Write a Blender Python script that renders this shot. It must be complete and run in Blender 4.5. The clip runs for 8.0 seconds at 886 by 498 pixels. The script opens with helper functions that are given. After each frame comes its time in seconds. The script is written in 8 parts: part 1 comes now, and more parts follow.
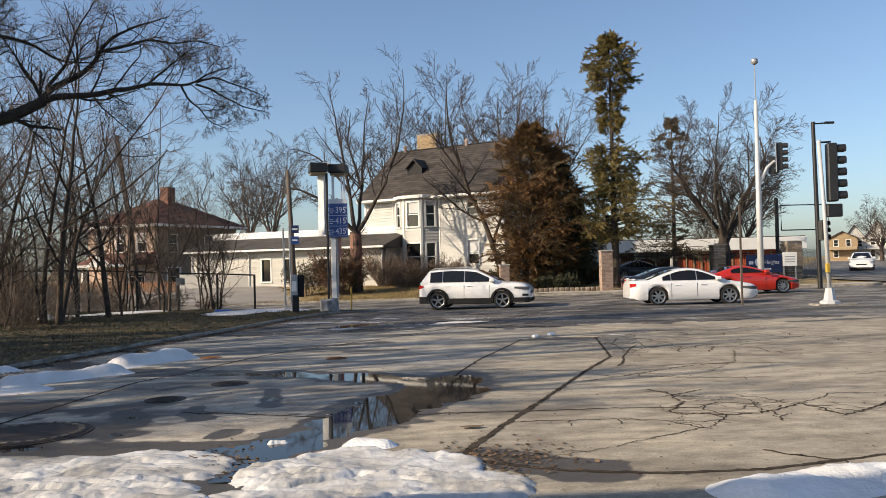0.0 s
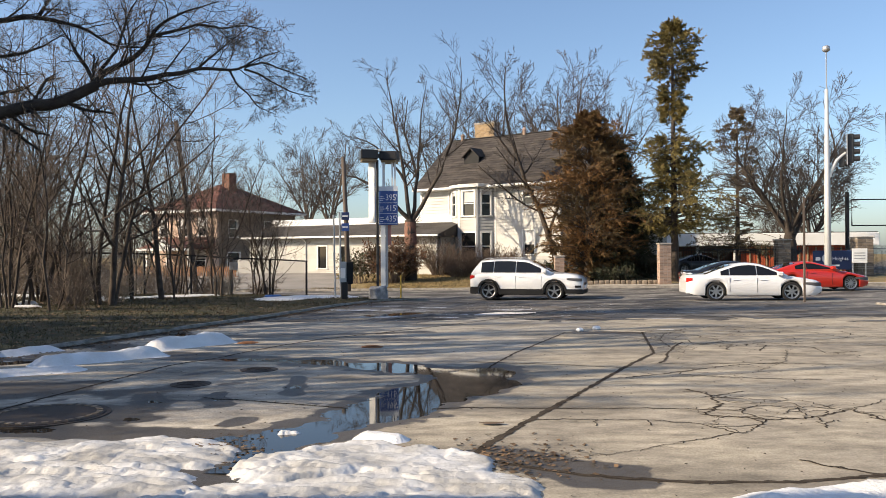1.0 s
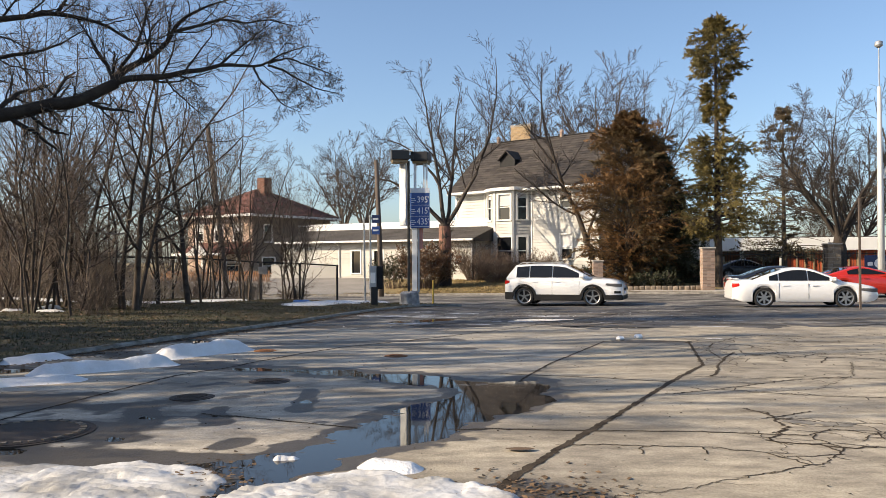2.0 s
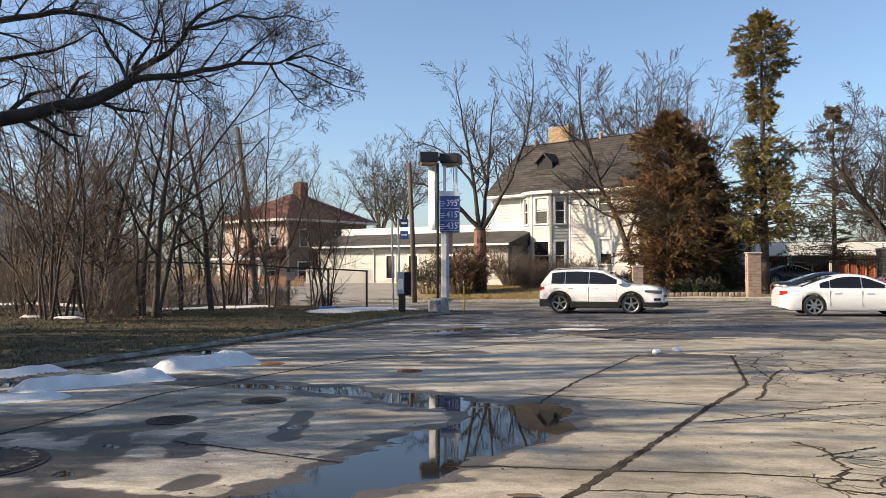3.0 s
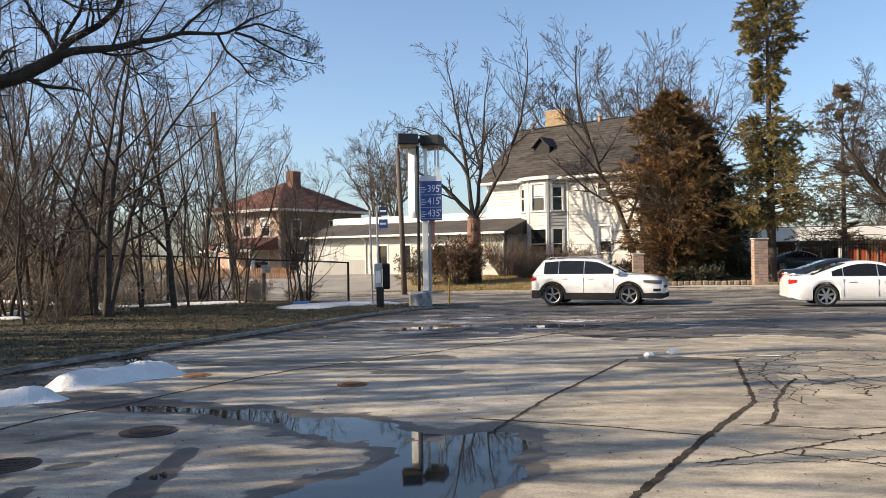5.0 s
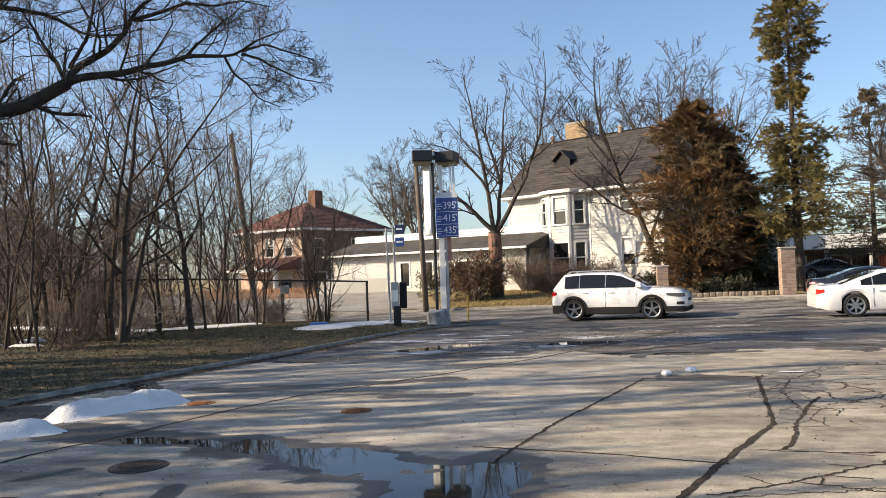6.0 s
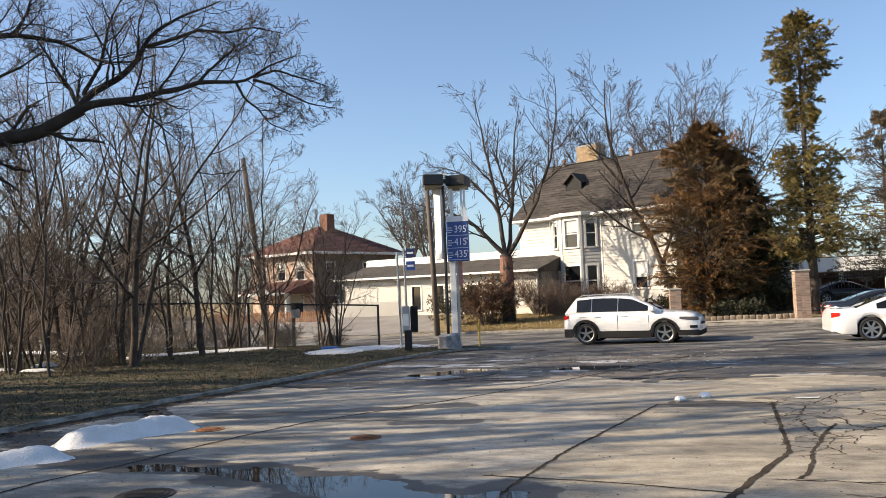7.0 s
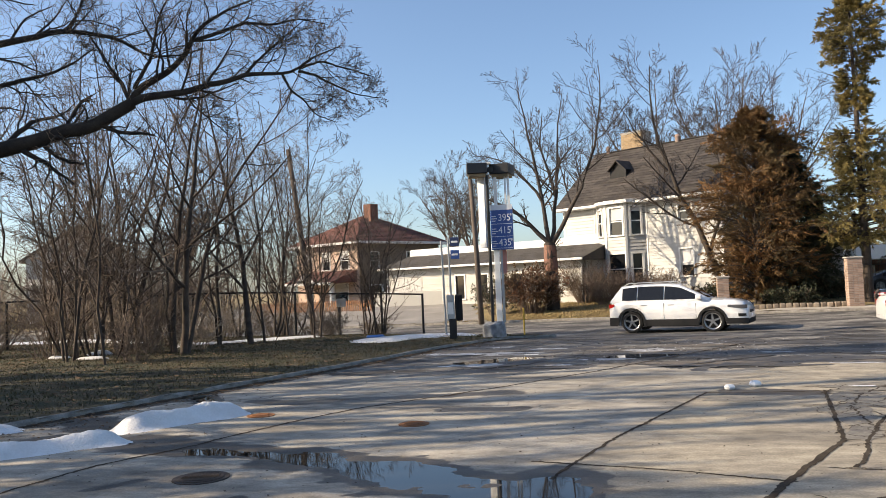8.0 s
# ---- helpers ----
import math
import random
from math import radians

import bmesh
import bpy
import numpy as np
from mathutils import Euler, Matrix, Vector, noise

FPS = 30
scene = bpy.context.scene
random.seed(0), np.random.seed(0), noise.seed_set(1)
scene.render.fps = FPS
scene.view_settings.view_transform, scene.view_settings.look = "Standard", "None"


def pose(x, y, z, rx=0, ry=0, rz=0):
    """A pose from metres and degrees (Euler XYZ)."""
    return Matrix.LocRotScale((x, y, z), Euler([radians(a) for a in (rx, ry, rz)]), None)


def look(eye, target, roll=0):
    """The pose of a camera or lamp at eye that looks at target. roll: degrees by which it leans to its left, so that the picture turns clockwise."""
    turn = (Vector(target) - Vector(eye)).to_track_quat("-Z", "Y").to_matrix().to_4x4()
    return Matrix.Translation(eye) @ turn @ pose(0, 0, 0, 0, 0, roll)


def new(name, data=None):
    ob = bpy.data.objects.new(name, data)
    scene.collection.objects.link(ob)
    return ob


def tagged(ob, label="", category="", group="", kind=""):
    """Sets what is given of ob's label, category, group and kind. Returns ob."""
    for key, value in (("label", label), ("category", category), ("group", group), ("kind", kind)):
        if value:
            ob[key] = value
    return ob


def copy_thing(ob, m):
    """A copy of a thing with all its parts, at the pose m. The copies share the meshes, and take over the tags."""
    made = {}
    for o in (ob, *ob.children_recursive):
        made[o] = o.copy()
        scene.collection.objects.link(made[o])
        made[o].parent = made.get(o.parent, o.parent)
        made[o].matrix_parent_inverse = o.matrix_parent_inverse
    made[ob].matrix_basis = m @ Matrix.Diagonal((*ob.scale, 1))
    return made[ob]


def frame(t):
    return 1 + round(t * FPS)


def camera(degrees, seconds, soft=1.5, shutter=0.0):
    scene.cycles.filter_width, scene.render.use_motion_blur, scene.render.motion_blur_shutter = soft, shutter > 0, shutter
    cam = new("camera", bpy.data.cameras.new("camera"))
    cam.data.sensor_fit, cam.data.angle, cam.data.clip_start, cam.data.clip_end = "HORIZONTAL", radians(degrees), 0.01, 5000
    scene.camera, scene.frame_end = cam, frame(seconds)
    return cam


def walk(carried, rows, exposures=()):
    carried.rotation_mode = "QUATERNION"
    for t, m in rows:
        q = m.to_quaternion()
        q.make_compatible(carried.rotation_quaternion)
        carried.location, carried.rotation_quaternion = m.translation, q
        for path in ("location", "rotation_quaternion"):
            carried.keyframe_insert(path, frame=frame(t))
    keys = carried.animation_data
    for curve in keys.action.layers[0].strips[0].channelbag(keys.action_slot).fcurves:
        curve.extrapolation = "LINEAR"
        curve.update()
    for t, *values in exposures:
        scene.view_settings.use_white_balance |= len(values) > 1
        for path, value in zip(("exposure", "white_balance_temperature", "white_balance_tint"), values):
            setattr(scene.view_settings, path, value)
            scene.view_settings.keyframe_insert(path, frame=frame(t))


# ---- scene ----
cam = camera(56.7, 8.0, soft=0.7)
PATH = [
    (0, (-0.511, 1.253, 1.597), (-0.419, 3.251, 1.636), -1.4),
    (0.5, (-0.242, 1.395, 1.598), (-0.282, 3.394, 1.639), 0.3),
    (1, (-0.129, 1.606, 1.577), (-0.185, 3.605, 1.593), -0.3),
    (1.2, (-0.155, 1.803, 1.563), (-0.234, 3.801, 1.604), -0.6),
    (2.3, (0.038, 2.932, 1.524), (-0.147, 4.923, 1.551), 0.1),
    (2.5, (0.074, 3.149, 1.563), (-0.143, 5.137, 1.597), 0.2),
    (3, (0.249, 3.674, 1.568), (0.003, 5.658, 1.609), -0.2),
    (3.5, (0.375, 4.202, 1.585), (0.125, 6.186, 1.617), -0.5),
    (4, (0.494, 4.668, 1.602), (0.249, 6.653, 1.628), -0.2),
    (4.5, (0.669, 5.159, 1.612), (0.41, 7.142, 1.614), -0.2),
    (4.7, (0.706, 5.392, 1.607), (0.452, 7.376, 1.612), -0.7),
    (5.8, (0.881, 6.145, 1.661), (0.59, 8.124, 1.708), -1.6),
    (6, (0.966, 6.053, 1.669), (0.645, 8.026, 1.722), -2.1),
    (6.5, (0.98, 6.092, 1.696), (0.633, 8.06, 1.777), -2.6),
    (7, (0.984, 6.106, 1.694), (0.637, 8.073, 1.804), -2.2),
    (7.5, (0.973, 6.072, 1.687), (0.6, 8.034, 1.798), -2.1),
    (8, (0.946, 6.06, 1.678), (0.496, 8.007, 1.766), -2.4),
]
walk(cam, [(t, look(eye, target, roll)) for t, eye, target, roll in PATH], [(0, 0.33, 7000, 10), (0.5, 0.55, 7000, 10), (1.0, 0.60, 7000, 10), (2.5, 0.62, 7050, 10), (4.5, 0.7, 7050, 10), (8, 0.7, 7050, 10)])

# ---- light ----
SUN_EL, SUN_TO = radians(26), Vector((1.0, 0.30, 0)).normalized()   # height of the sun; the way shadows fall on the ground
sun_way = Vector((SUN_TO.x * math.cos(SUN_EL), SUN_TO.y * math.cos(SUN_EL), -math.sin(SUN_EL)))
sun = new("sun", bpy.data.lights.new("sun", "SUN"))
sun.data.energy, sun.data.angle, sun.data.color = 5.1, radians(0.55), (1.0, 0.86, 0.68)
sun.matrix_world = look((-40, 0, 30), Vector((-40, 0, 30)) + sun_way)
world = bpy.data.worlds.new("world")
scene.world = world
world.use_nodes = True
sky = world.node_tree.nodes.new("ShaderNodeTexSky")
sky.sky_type, sky.sun_disc, sky.sun_elevation = "NISHITA", False, SUN_EL
sky.sun_rotation = math.atan2(-SUN_TO.x, -SUN_TO.y)
sky.air_density, sky.dust_density, sky.ozone_density, sky.altitude = 1.05, 5.0, 3.6, 1500
back = world.node_tree.nodes["Background"]
back.inputs["Strength"].default_value = 0.140
world.node_tree.links.new(sky.outputs["Color"], back.inputs["Color"])
scene.view_settings.exposure = 0.6


# ---- shapes ----
class Geo:
    """Collects corners and faces of one mesh."""

    def __init__(self):
        self.v, self.f = [], []

    def add(self, v, f):
        n = len(self.v)
        self.v += [tuple(p) for p in v]
        self.f += [tuple(n + i for i in q) for q in f]
        return self

    def box(self, x0, x1, y0, y1, z0, z1, b=0.0, m=None):
        if b:
            bm = bmesh.new()
            bmesh.ops.create_cube(bm, size=1)
            for p in bm.verts:
                p.co = ((x0 + x1) / 2 + p.co.x * (x1 - x0), (y0 + y1) / 2 + p.co.y * (y1 - y0), (z0 + z1) / 2 + p.co.z * (z1 - z0))
            bmesh.ops.bevel(bm, geom=bm.edges[:], offset=b, segments=1, affect="EDGES")
            bm.verts.index_update()
            v, f = [p.co.copy() for p in bm.verts], [[p.index for p in q.verts] for q in bm.faces]
            bm.free()
        else:
            v = [Vector((x, y, z)) for x in (x0, x1) for y in (y0, y1) for z in (z0, z1)]
            f = [(0, 1, 3, 2), (4, 6, 7, 5), (0, 4, 5, 1), (2, 3, 7, 6), (0, 2, 6, 4), (1, 5, 7, 3)]
        return self.add([m @ p for p in v] if m else v, f)

    def tube(self, pts, radii, n=8, caps=True):
        """A round bar through points."""
        pts = [Vector(p) for p in pts]
        radii = radii if isinstance(radii, (list, tuple)) else [radii] * len(pts)
        v, f = [], []
        for i, p in enumerate(pts):
            t = (pts[min(i + 1, len(pts) - 1)] - pts[max(i - 1, 0)]).normalized()
            a = t.cross(Vector((0, 0, 1)) if abs(t.z) < 0.9 else Vector((1, 0, 0))).normalized()
            b = t.cross(a)
            v += [p + (a * math.cos(2 * math.pi * k / n) + b * math.sin(2 * math.pi * k / n)) * radii[i] for k in range(n)]
        for i in range(len(pts) - 1):
            f += [(i * n + k, i * n + (k + 1) % n, (i + 1) * n + (k + 1) % n, (i + 1) * n + k) for k in range(n)]
        if caps:
            f += [tuple(range(n)), tuple(range((len(pts) - 1) * n, len(pts) * n))]
        return self.add(v, f)

    def prism(self, outline, d0, d1, axis="y"):
        """An outline in a plane, drawn out from d0 to d1 along an axis."""
        n = len(outline)
        put = {"x": lambda a, b, d: (d, a, b), "y": lambda a, b, d: (a, d, b), "z": lambda a, b, d: (a, b, d)}[axis]
        v = [put(a, b, d) for d in (d0, d1) for a, b in outline]
        f = [(i, (i + 1) % n, n + (i + 1) % n, n + i) for i in range(n)] + [tuple(range(n)), tuple(range(n, 2 * n))]
        return self.add(v, f)

    def quad(self, *p):
        return self.add(p, [tuple(range(len(p)))])

    def mesh(self, name):
        me = bpy.data.meshes.new(name)
        me.from_pydata(self.v, [], self.f)
        bm = bmesh.new()
        bm.from_mesh(me)
        bmesh.ops.recalc_face_normals(bm, faces=bm.faces)
        bm.to_mesh(me)
        bm.free()
        return me


def array_mesh(name, v, f):
    """A mesh from arrays of corners and of three- or four-sided faces."""
    v, f = np.asarray(v, np.float32), np.asarray(f, np.int32)
    me, k = bpy.data.meshes.new(name), f.shape[1]
    me.vertices.add(len(v))
    me.vertices.foreach_set("co", v.ravel())
    me.loops.add(f.size)
    me.loops.foreach_set("vertex_index", f.ravel())
    me.polygons.add(len(f))
    me.polygons.foreach_set("loop_start", np.arange(0, f.size, k, dtype=np.int32))
    me.update(calc_edges=True)
    return me


def part(name, geo, material, parent=None, label="", smooth=False):
    """One mesh object under a thing or a part."""
    me = geo.mesh(name) if isinstance(geo, Geo) else geo
    if material and not me.materials:
        me.materials.append(material)
    if smooth:
        me.polygons.foreach_set("use_smooth", [True] * len(me.polygons))
    ob = new(name, me)
    ob.parent = parent
    if label:
        ob["label"] = label
    return ob


def thing(name, label, category, m=None, group="", kind=""):
    """An Empty at a thing's base."""
    ob = tagged(new(name), label, category, group, kind)
    ob.matrix_basis = m or Matrix()
    return ob


def single(name, geo, material, label, category="", kind="", m=None, smooth=False, group=""):
    ob = part(name, geo, material, None, "", smooth)
    ob.matrix_basis = m or Matrix()
    return tagged(ob, label, category, group, kind)


# ---- materials ----
def paint(name, colour, rough=0.7, metal=0.0, big=1.5, fine=40.0, vary=0.2, bump=0.2, other=None, depth=0.01, islands=0.0, pieces=0.0, gloss=0.5, coat=0.0):
    """A surface with broad blotches and fine grain. other: the blotches' colour."""
    m = bpy.data.materials.new(name)
    m.use_nodes = True
    t = m.node_tree
    n, link, p = t.nodes, t.links.new, t.nodes["Principled BSDF"]
    co = n.new("ShaderNodeTexCoord").outputs["Object"]
    a, b = n.new("ShaderNodeTexNoise"), n.new("ShaderNodeTexNoise")
    for q, s, d in ((a, big, 5), (b, fine, 3)):
        q.inputs["Scale"].default_value, q.inputs["Detail"].default_value = s, d
        link(co, q.inputs["Vector"])
    ramp = n.new("ShaderNodeMapRange")
    ramp.inputs[1].default_value, ramp.inputs[2].default_value = 0.35, 0.65
    link(a.outputs["Fac"], ramp.inputs[0])
    mix = n.new("ShaderNodeMix")
    mix.data_type = "RGBA"
    mix.inputs["A"].default_value = (*colour, 1)
    mix.inputs["B"].default_value = (*(other or [c * (1 - vary) for c in colour]), 1)
    link(ramp.outputs[0], mix.inputs["Factor"])
    grain = n.new("ShaderNodeMapRange")
    grain.inputs[3].default_value, grain.inputs[4].default_value = 1 - vary, 1 + vary
    link(b.outputs["Fac"], grain.inputs[0])
    scale = n.new("ShaderNodeVectorMath")
    scale.operation = "SCALE"
    link(mix.outputs["Result"], scale.inputs[0])
    link(grain.outputs[0], scale.inputs["Scale"])
    out = scale.outputs[0]
    for amount, socket in ((islands, "island"), (pieces, "piece")):
        if amount:
            rnd = n.new("ShaderNodeNewGeometry").outputs["Random Per Island"] if socket == "island" else n.new("ShaderNodeObjectInfo").outputs["Random"]
            rng = n.new("ShaderNodeMapRange")
            rng.inputs[3].default_value, rng.inputs[4].default_value = 1 - amount, 1 + amount
            link(rnd, rng.inputs[0])
            more = n.new("ShaderNodeVectorMath")
            more.operation = "SCALE"
            link(out, more.inputs[0])
            link(rng.outputs[0], more.inputs["Scale"])
            out = more.outputs[0]
    link(out, p.inputs["Base Color"])
    p.inputs["Roughness"].default_value, p.inputs["Metallic"].default_value = rough, metal
    p.inputs["Specular IOR Level"].default_value, p.inputs["Coat Weight"].default_value = gloss, coat
    p.inputs["Coat Roughness"].default_value = 0.05
    if bump:
        q = n.new("ShaderNodeBump")
        q.inputs["Strength"].default_value, q.inputs["Distance"].default_value = bump, depth
        link(b.outputs["Fac"], q.inputs["Height"])
        link(q.outputs["Normal"], p.inputs["Normal"])
    return m


def wet_paving(name, dry, tan, wet, rough, big, base=0.0, spotty=(0.51, 0.68, 0.6), uneven=(0.56, 1.3), stretch=1.4, speck=2.6):
    """Paving that is dark and glossier where it lies low, with blotches and a fine grain; base: the height at which it is wet."""
    m = paint(name, dry, rough, 0, big, 45, 0.42, 0.6, other=tan, depth=0.008, pieces=0.07)
    t = m.node_tree
    n, link, p = t.nodes, t.links.new, t.nodes["Principled BSDF"]
    old = p.inputs["Base Color"].links[0].from_socket
    pos = n.new("ShaderNodeNewGeometry").outputs["Position"]
    z = n.new("ShaderNodeSeparateXYZ")
    link(pos, z.inputs[0])
    # noise drawn out along x: stains and wear, with shadow streaks painted in
    long = n.new("ShaderNodeVectorMath")
    long.operation = "MULTIPLY"
    long.inputs[1].default_value = (0.75, stretch, 1)
    link(pos, long.inputs[0])
    ragged, stain, mottle = n.new("ShaderNodeTexNoise"), n.new("ShaderNodeTexNoise"), n.new("ShaderNodeTexNoise")
    mottle.inputs["Roughness"].default_value = 0.72
    for q, s in ((ragged, 3.0), (stain, 0.55), (mottle, speck)):
        q.inputs["Scale"].default_value, q.inputs["Detail"].default_value = s, 6
        link(pos if q is ragged else long.outputs[0], q.inputs["Vector"])
    low = n.new("ShaderNodeMath")
    low.operation = "MULTIPLY_ADD"
    low.inputs[1].default_value = 0.006
    link(ragged.outputs["Fac"], low.inputs[0])
    link(z.outputs["Z"], low.inputs[2])
    damp = n.new("ShaderNodeMapRange")
    damp.inputs[1].default_value, damp.inputs[2].default_value, damp.inputs[3].default_value, damp.inputs[4].default_value = base - 0.0012, base + 0.0006, 0.95, 0
    link(low.outputs[0], damp.inputs[0])
    spots = n.new("ShaderNodeMapRange")
    spots.inputs[1].default_value, spots.inputs[2].default_value, spots.inputs[4].default_value = spotty
    link(stain.outputs["Fac"], spots.inputs[0])
    most = n.new("ShaderNodeMath")
    most.operation = "MAXIMUM"
    link(damp.outputs[0], most.inputs[0])
    link(spots.outputs[0], most.inputs[1])
    blotch = n.new("ShaderNodeMapRange")
    blotch.inputs[1].default_value, blotch.inputs[2].default_value, blotch.inputs[3].default_value, blotch.inputs[4].default_value = 0.32, 0.62, *uneven
    link(mottle.outputs["Fac"], blotch.inputs[0])
    worn = n.new("ShaderNodeVectorMath")
    worn.operation = "SCALE"
    link(old, worn.inputs[0])
    link(blotch.outputs[0], worn.inputs["Scale"])
    mix = n.new("ShaderNodeMix")
    mix.data_type = "RGBA"
    mix.inputs["B"].default_value = (*wet, 1)
    link(worn.outputs[0], mix.inputs["A"])
    link(most.outputs[0], mix.inputs["Factor"])
    link(mix.outputs["Result"], p.inputs["Base Color"])
    sheen = n.new("ShaderNodeMapRange")
    sheen.inputs[3].default_value, sheen.inputs[4].default_value = rough, 0.48
    p.inputs["Specular IOR Level"].default_value = 0.32
    link(damp.outputs[0], sheen.inputs[0])
    link(sheen.outputs[0], p.inputs["Roughness"])
    return m


def glassy(name, colour, rough=0.03, transmission=0.0):
    m = bpy.data.materials.new(name)
    m.use_nodes = True
    p = m.node_tree.nodes["Principled BSDF"]
    p.inputs["Base Color"].default_value, p.inputs["Roughness"].default_value = (*colour, 1), rough
    p.inputs["Transmission Weight"].default_value, p.inputs["IOR"].default_value = transmission, 1.45
    return m


concrete = wet_paving("worn_concrete", (0.385, 0.335, 0.255), (0.30, 0.262, 0.205), (0.072, 0.062, 0.050), 0.85, 0.9, 0.0005)
concrete_grey = wet_paving("grey_worn_concrete", (0.40, 0.36, 0.295), (0.31, 0.278, 0.23), (0.066, 0.058, 0.048), 0.85, 0.9, 0.0005)
# its broad dark spots are damp and shadow streaks put into the colour
asphalt = wet_paving("old_asphalt", (0.225, 0.21, 0.185), (0.11, 0.102, 0.093), (0.045, 0.042, 0.04), 0.85, 0.7, -1.0, (0.48, 0.56, 0.85), (0.30, 1.6), 1.3, 4.5)
kerb_stone = paint("kerb_concrete", (0.30, 0.275, 0.24), 0.9, 0, 5, 60, 0.5, 0.7, other=(0.16, 0.145, 0.125))
walk_stone = paint("pale_concrete", (0.42, 0.38, 0.32), 0.9, 0, 0.8, 50, 0.2, 0.3)
drive_stone = paint("worn_grey_forecourt", (0.29, 0.265, 0.235), 0.9, 0, 0.5, 30, 0.3, 0.4, other=(0.20, 0.182, 0.16))
seam_dirt = paint("dirt_filled_joint", (0.036, 0.028, 0.021), 0.95, 0, 5, 60, 0.5, 0.6, other=(0.075, 0.06, 0.045), gloss=0.1)
# near lawn's colours are darkened to carry some of the trees' shade
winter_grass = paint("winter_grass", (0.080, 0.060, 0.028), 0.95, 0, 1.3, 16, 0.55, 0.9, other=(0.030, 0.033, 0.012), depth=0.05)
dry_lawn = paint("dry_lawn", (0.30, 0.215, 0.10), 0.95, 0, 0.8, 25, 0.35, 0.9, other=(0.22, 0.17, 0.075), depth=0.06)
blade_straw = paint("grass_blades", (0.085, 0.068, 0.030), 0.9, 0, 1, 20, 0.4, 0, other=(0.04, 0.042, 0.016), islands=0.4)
verge_straw = paint("straw_blades", (0.29, 0.205, 0.10), 0.9, 0, 1, 20, 0.4, 0, other=(0.22, 0.17, 0.07), islands=0.4)
leaf_litter = paint("leaf_litter", (0.16, 0.10, 0.055), 0.95, 0, 2, 40, 0.4, 0.3, islands=0.5)
snow_white = paint("old_snow", (0.78, 0.78, 0.78), 0.55, 0, 3, 35, 0.10, 0.6, other=(0.66, 0.65, 0.63), depth=0.02)
snow_dirty = paint("grimy_ice", (0.62, 0.62, 0.615), 0.6, 0, 2.2, 22, 0.25, 0.7, other=(0.36, 0.35, 0.33), depth=0.012)
water = glassy("puddle_water", (0.02, 0.019, 0.017), 0.03)
water.node_tree.nodes["Principled BSDF"].inputs["IOR"].default_value = 1.33
bark_dark = paint("dark_bark", (0.042, 0.032, 0.026), 0.95, 0, 4, 30, 0.35, 0.6, other=(0.064, 0.050, 0.040), depth=0.02)
bark_black = paint("black_wet_bark", (0.030, 0.024, 0.020), 0.95, 0, 4, 30, 0.35, 0.8, other=(0.05, 0.042, 0.034), depth=0.03)
bark_stem = paint("brown_stem_bark", (0.085, 0.063, 0.048), 0.95, 0, 4, 30, 0.35, 0.5, other=(0.042, 0.032, 0.025), depth=0.02)
bark_grey = paint("grey_bark", (0.125, 0.098, 0.075), 0.95, 0, 4, 30, 0.3, 0.6, other=(0.08, 0.062, 0.05), depth=0.02)
bark_red = paint("reddish_bark", (0.15, 0.11, 0.08), 0.95, 0, 4, 30, 0.3, 0.4, other=(0.085, 0.064, 0.05), depth=0.02)
twig_brown = paint("brown_twigs", (0.20, 0.145, 0.108), 0.9, 0, 1.0, 20, 0.3, 0, other=(0.085, 0.062, 0.048))
twig_dim = paint("dull_brown_twigs", (0.20, 0.152, 0.118), 0.9, 0, 1.0, 20, 0.3, 0, other=(0.07, 0.053, 0.042))
stripped_wood = paint("stripped_red_wood", (0.24, 0.115, 0.08), 0.9, 0, 5, 30, 0.3, 0.5, other=(0.12, 0.07, 0.05))
twig_pale = paint("pale_twigs", (0.34, 0.28, 0.22), 0.9, 0, 1.0, 20, 0.3, 0, other=(0.14, 0.112, 0.088))
twig_grey = paint("grey_twigs", (0.072, 0.056, 0.046), 0.9, 0, 1.0, 20, 0.3, 0, other=(0.045, 0.036, 0.031))
needle_rust = paint("rusty_needles", (0.20, 0.10, 0.034), 0.85, 0, 0.45, 9, 0.3, 0, other=(0.060, 0.046, 0.017), islands=0.3)
needle_olive = paint("olive_needles", (0.235, 0.175, 0.052), 0.85, 0, 1.4, 9, 0.25, 0, other=(0.105, 0.09, 0.03), islands=0.15)
needle_dark = paint("dark_needles", (0.045, 0.05, 0.022), 0.85, 0, 0.6, 9, 0.4, 0, other=(0.025, 0.03, 0.016), islands=0.35)
needle_grey = paint("thin_brown_needles", (0.20, 0.14, 0.075), 0.85, 0, 0.6, 9, 0.4, 0, other=(0.06, 0.055, 0.03), islands=0.35)
hedge_red = paint("reddish_hedge_leaves", (0.16, 0.07, 0.035), 0.85, 0, 0.8, 12, 0.4, 0, other=(0.06, 0.045, 0.02), islands=0.4)
siding_white = paint("white_siding", (0.45, 0.441, 0.416), 0.6, 0, 0.9, 30, 0.10, 0.1, islands=0.07)
siding_cream = paint("cream_siding", (0.47, 0.45, 0.405), 0.65, 0, 0.7, 30, 0.10, 0.1, islands=0.07)
trim_white = paint("white_trim", (0.68, 0.67, 0.64), 0.5, 0, 2, 30, 0.05, 0.05)
shingle_dark = paint("dark_shingles", (0.058, 0.049, 0.043), 0.95, 0, 1.6, 18, 0.35, 0.5, other=(0.034, 0.029, 0.027), islands=0.32)
shingle_red = paint("red_brown_shingles", (0.15, 0.060, 0.045), 0.95, 0, 0.8, 18, 0.3, 0.5, islands=0.18)
shingle_grey = paint("grey_shingles", (0.07, 0.062, 0.056), 0.95, 0, 0.8, 18, 0.3, 0.5, islands=0.18)
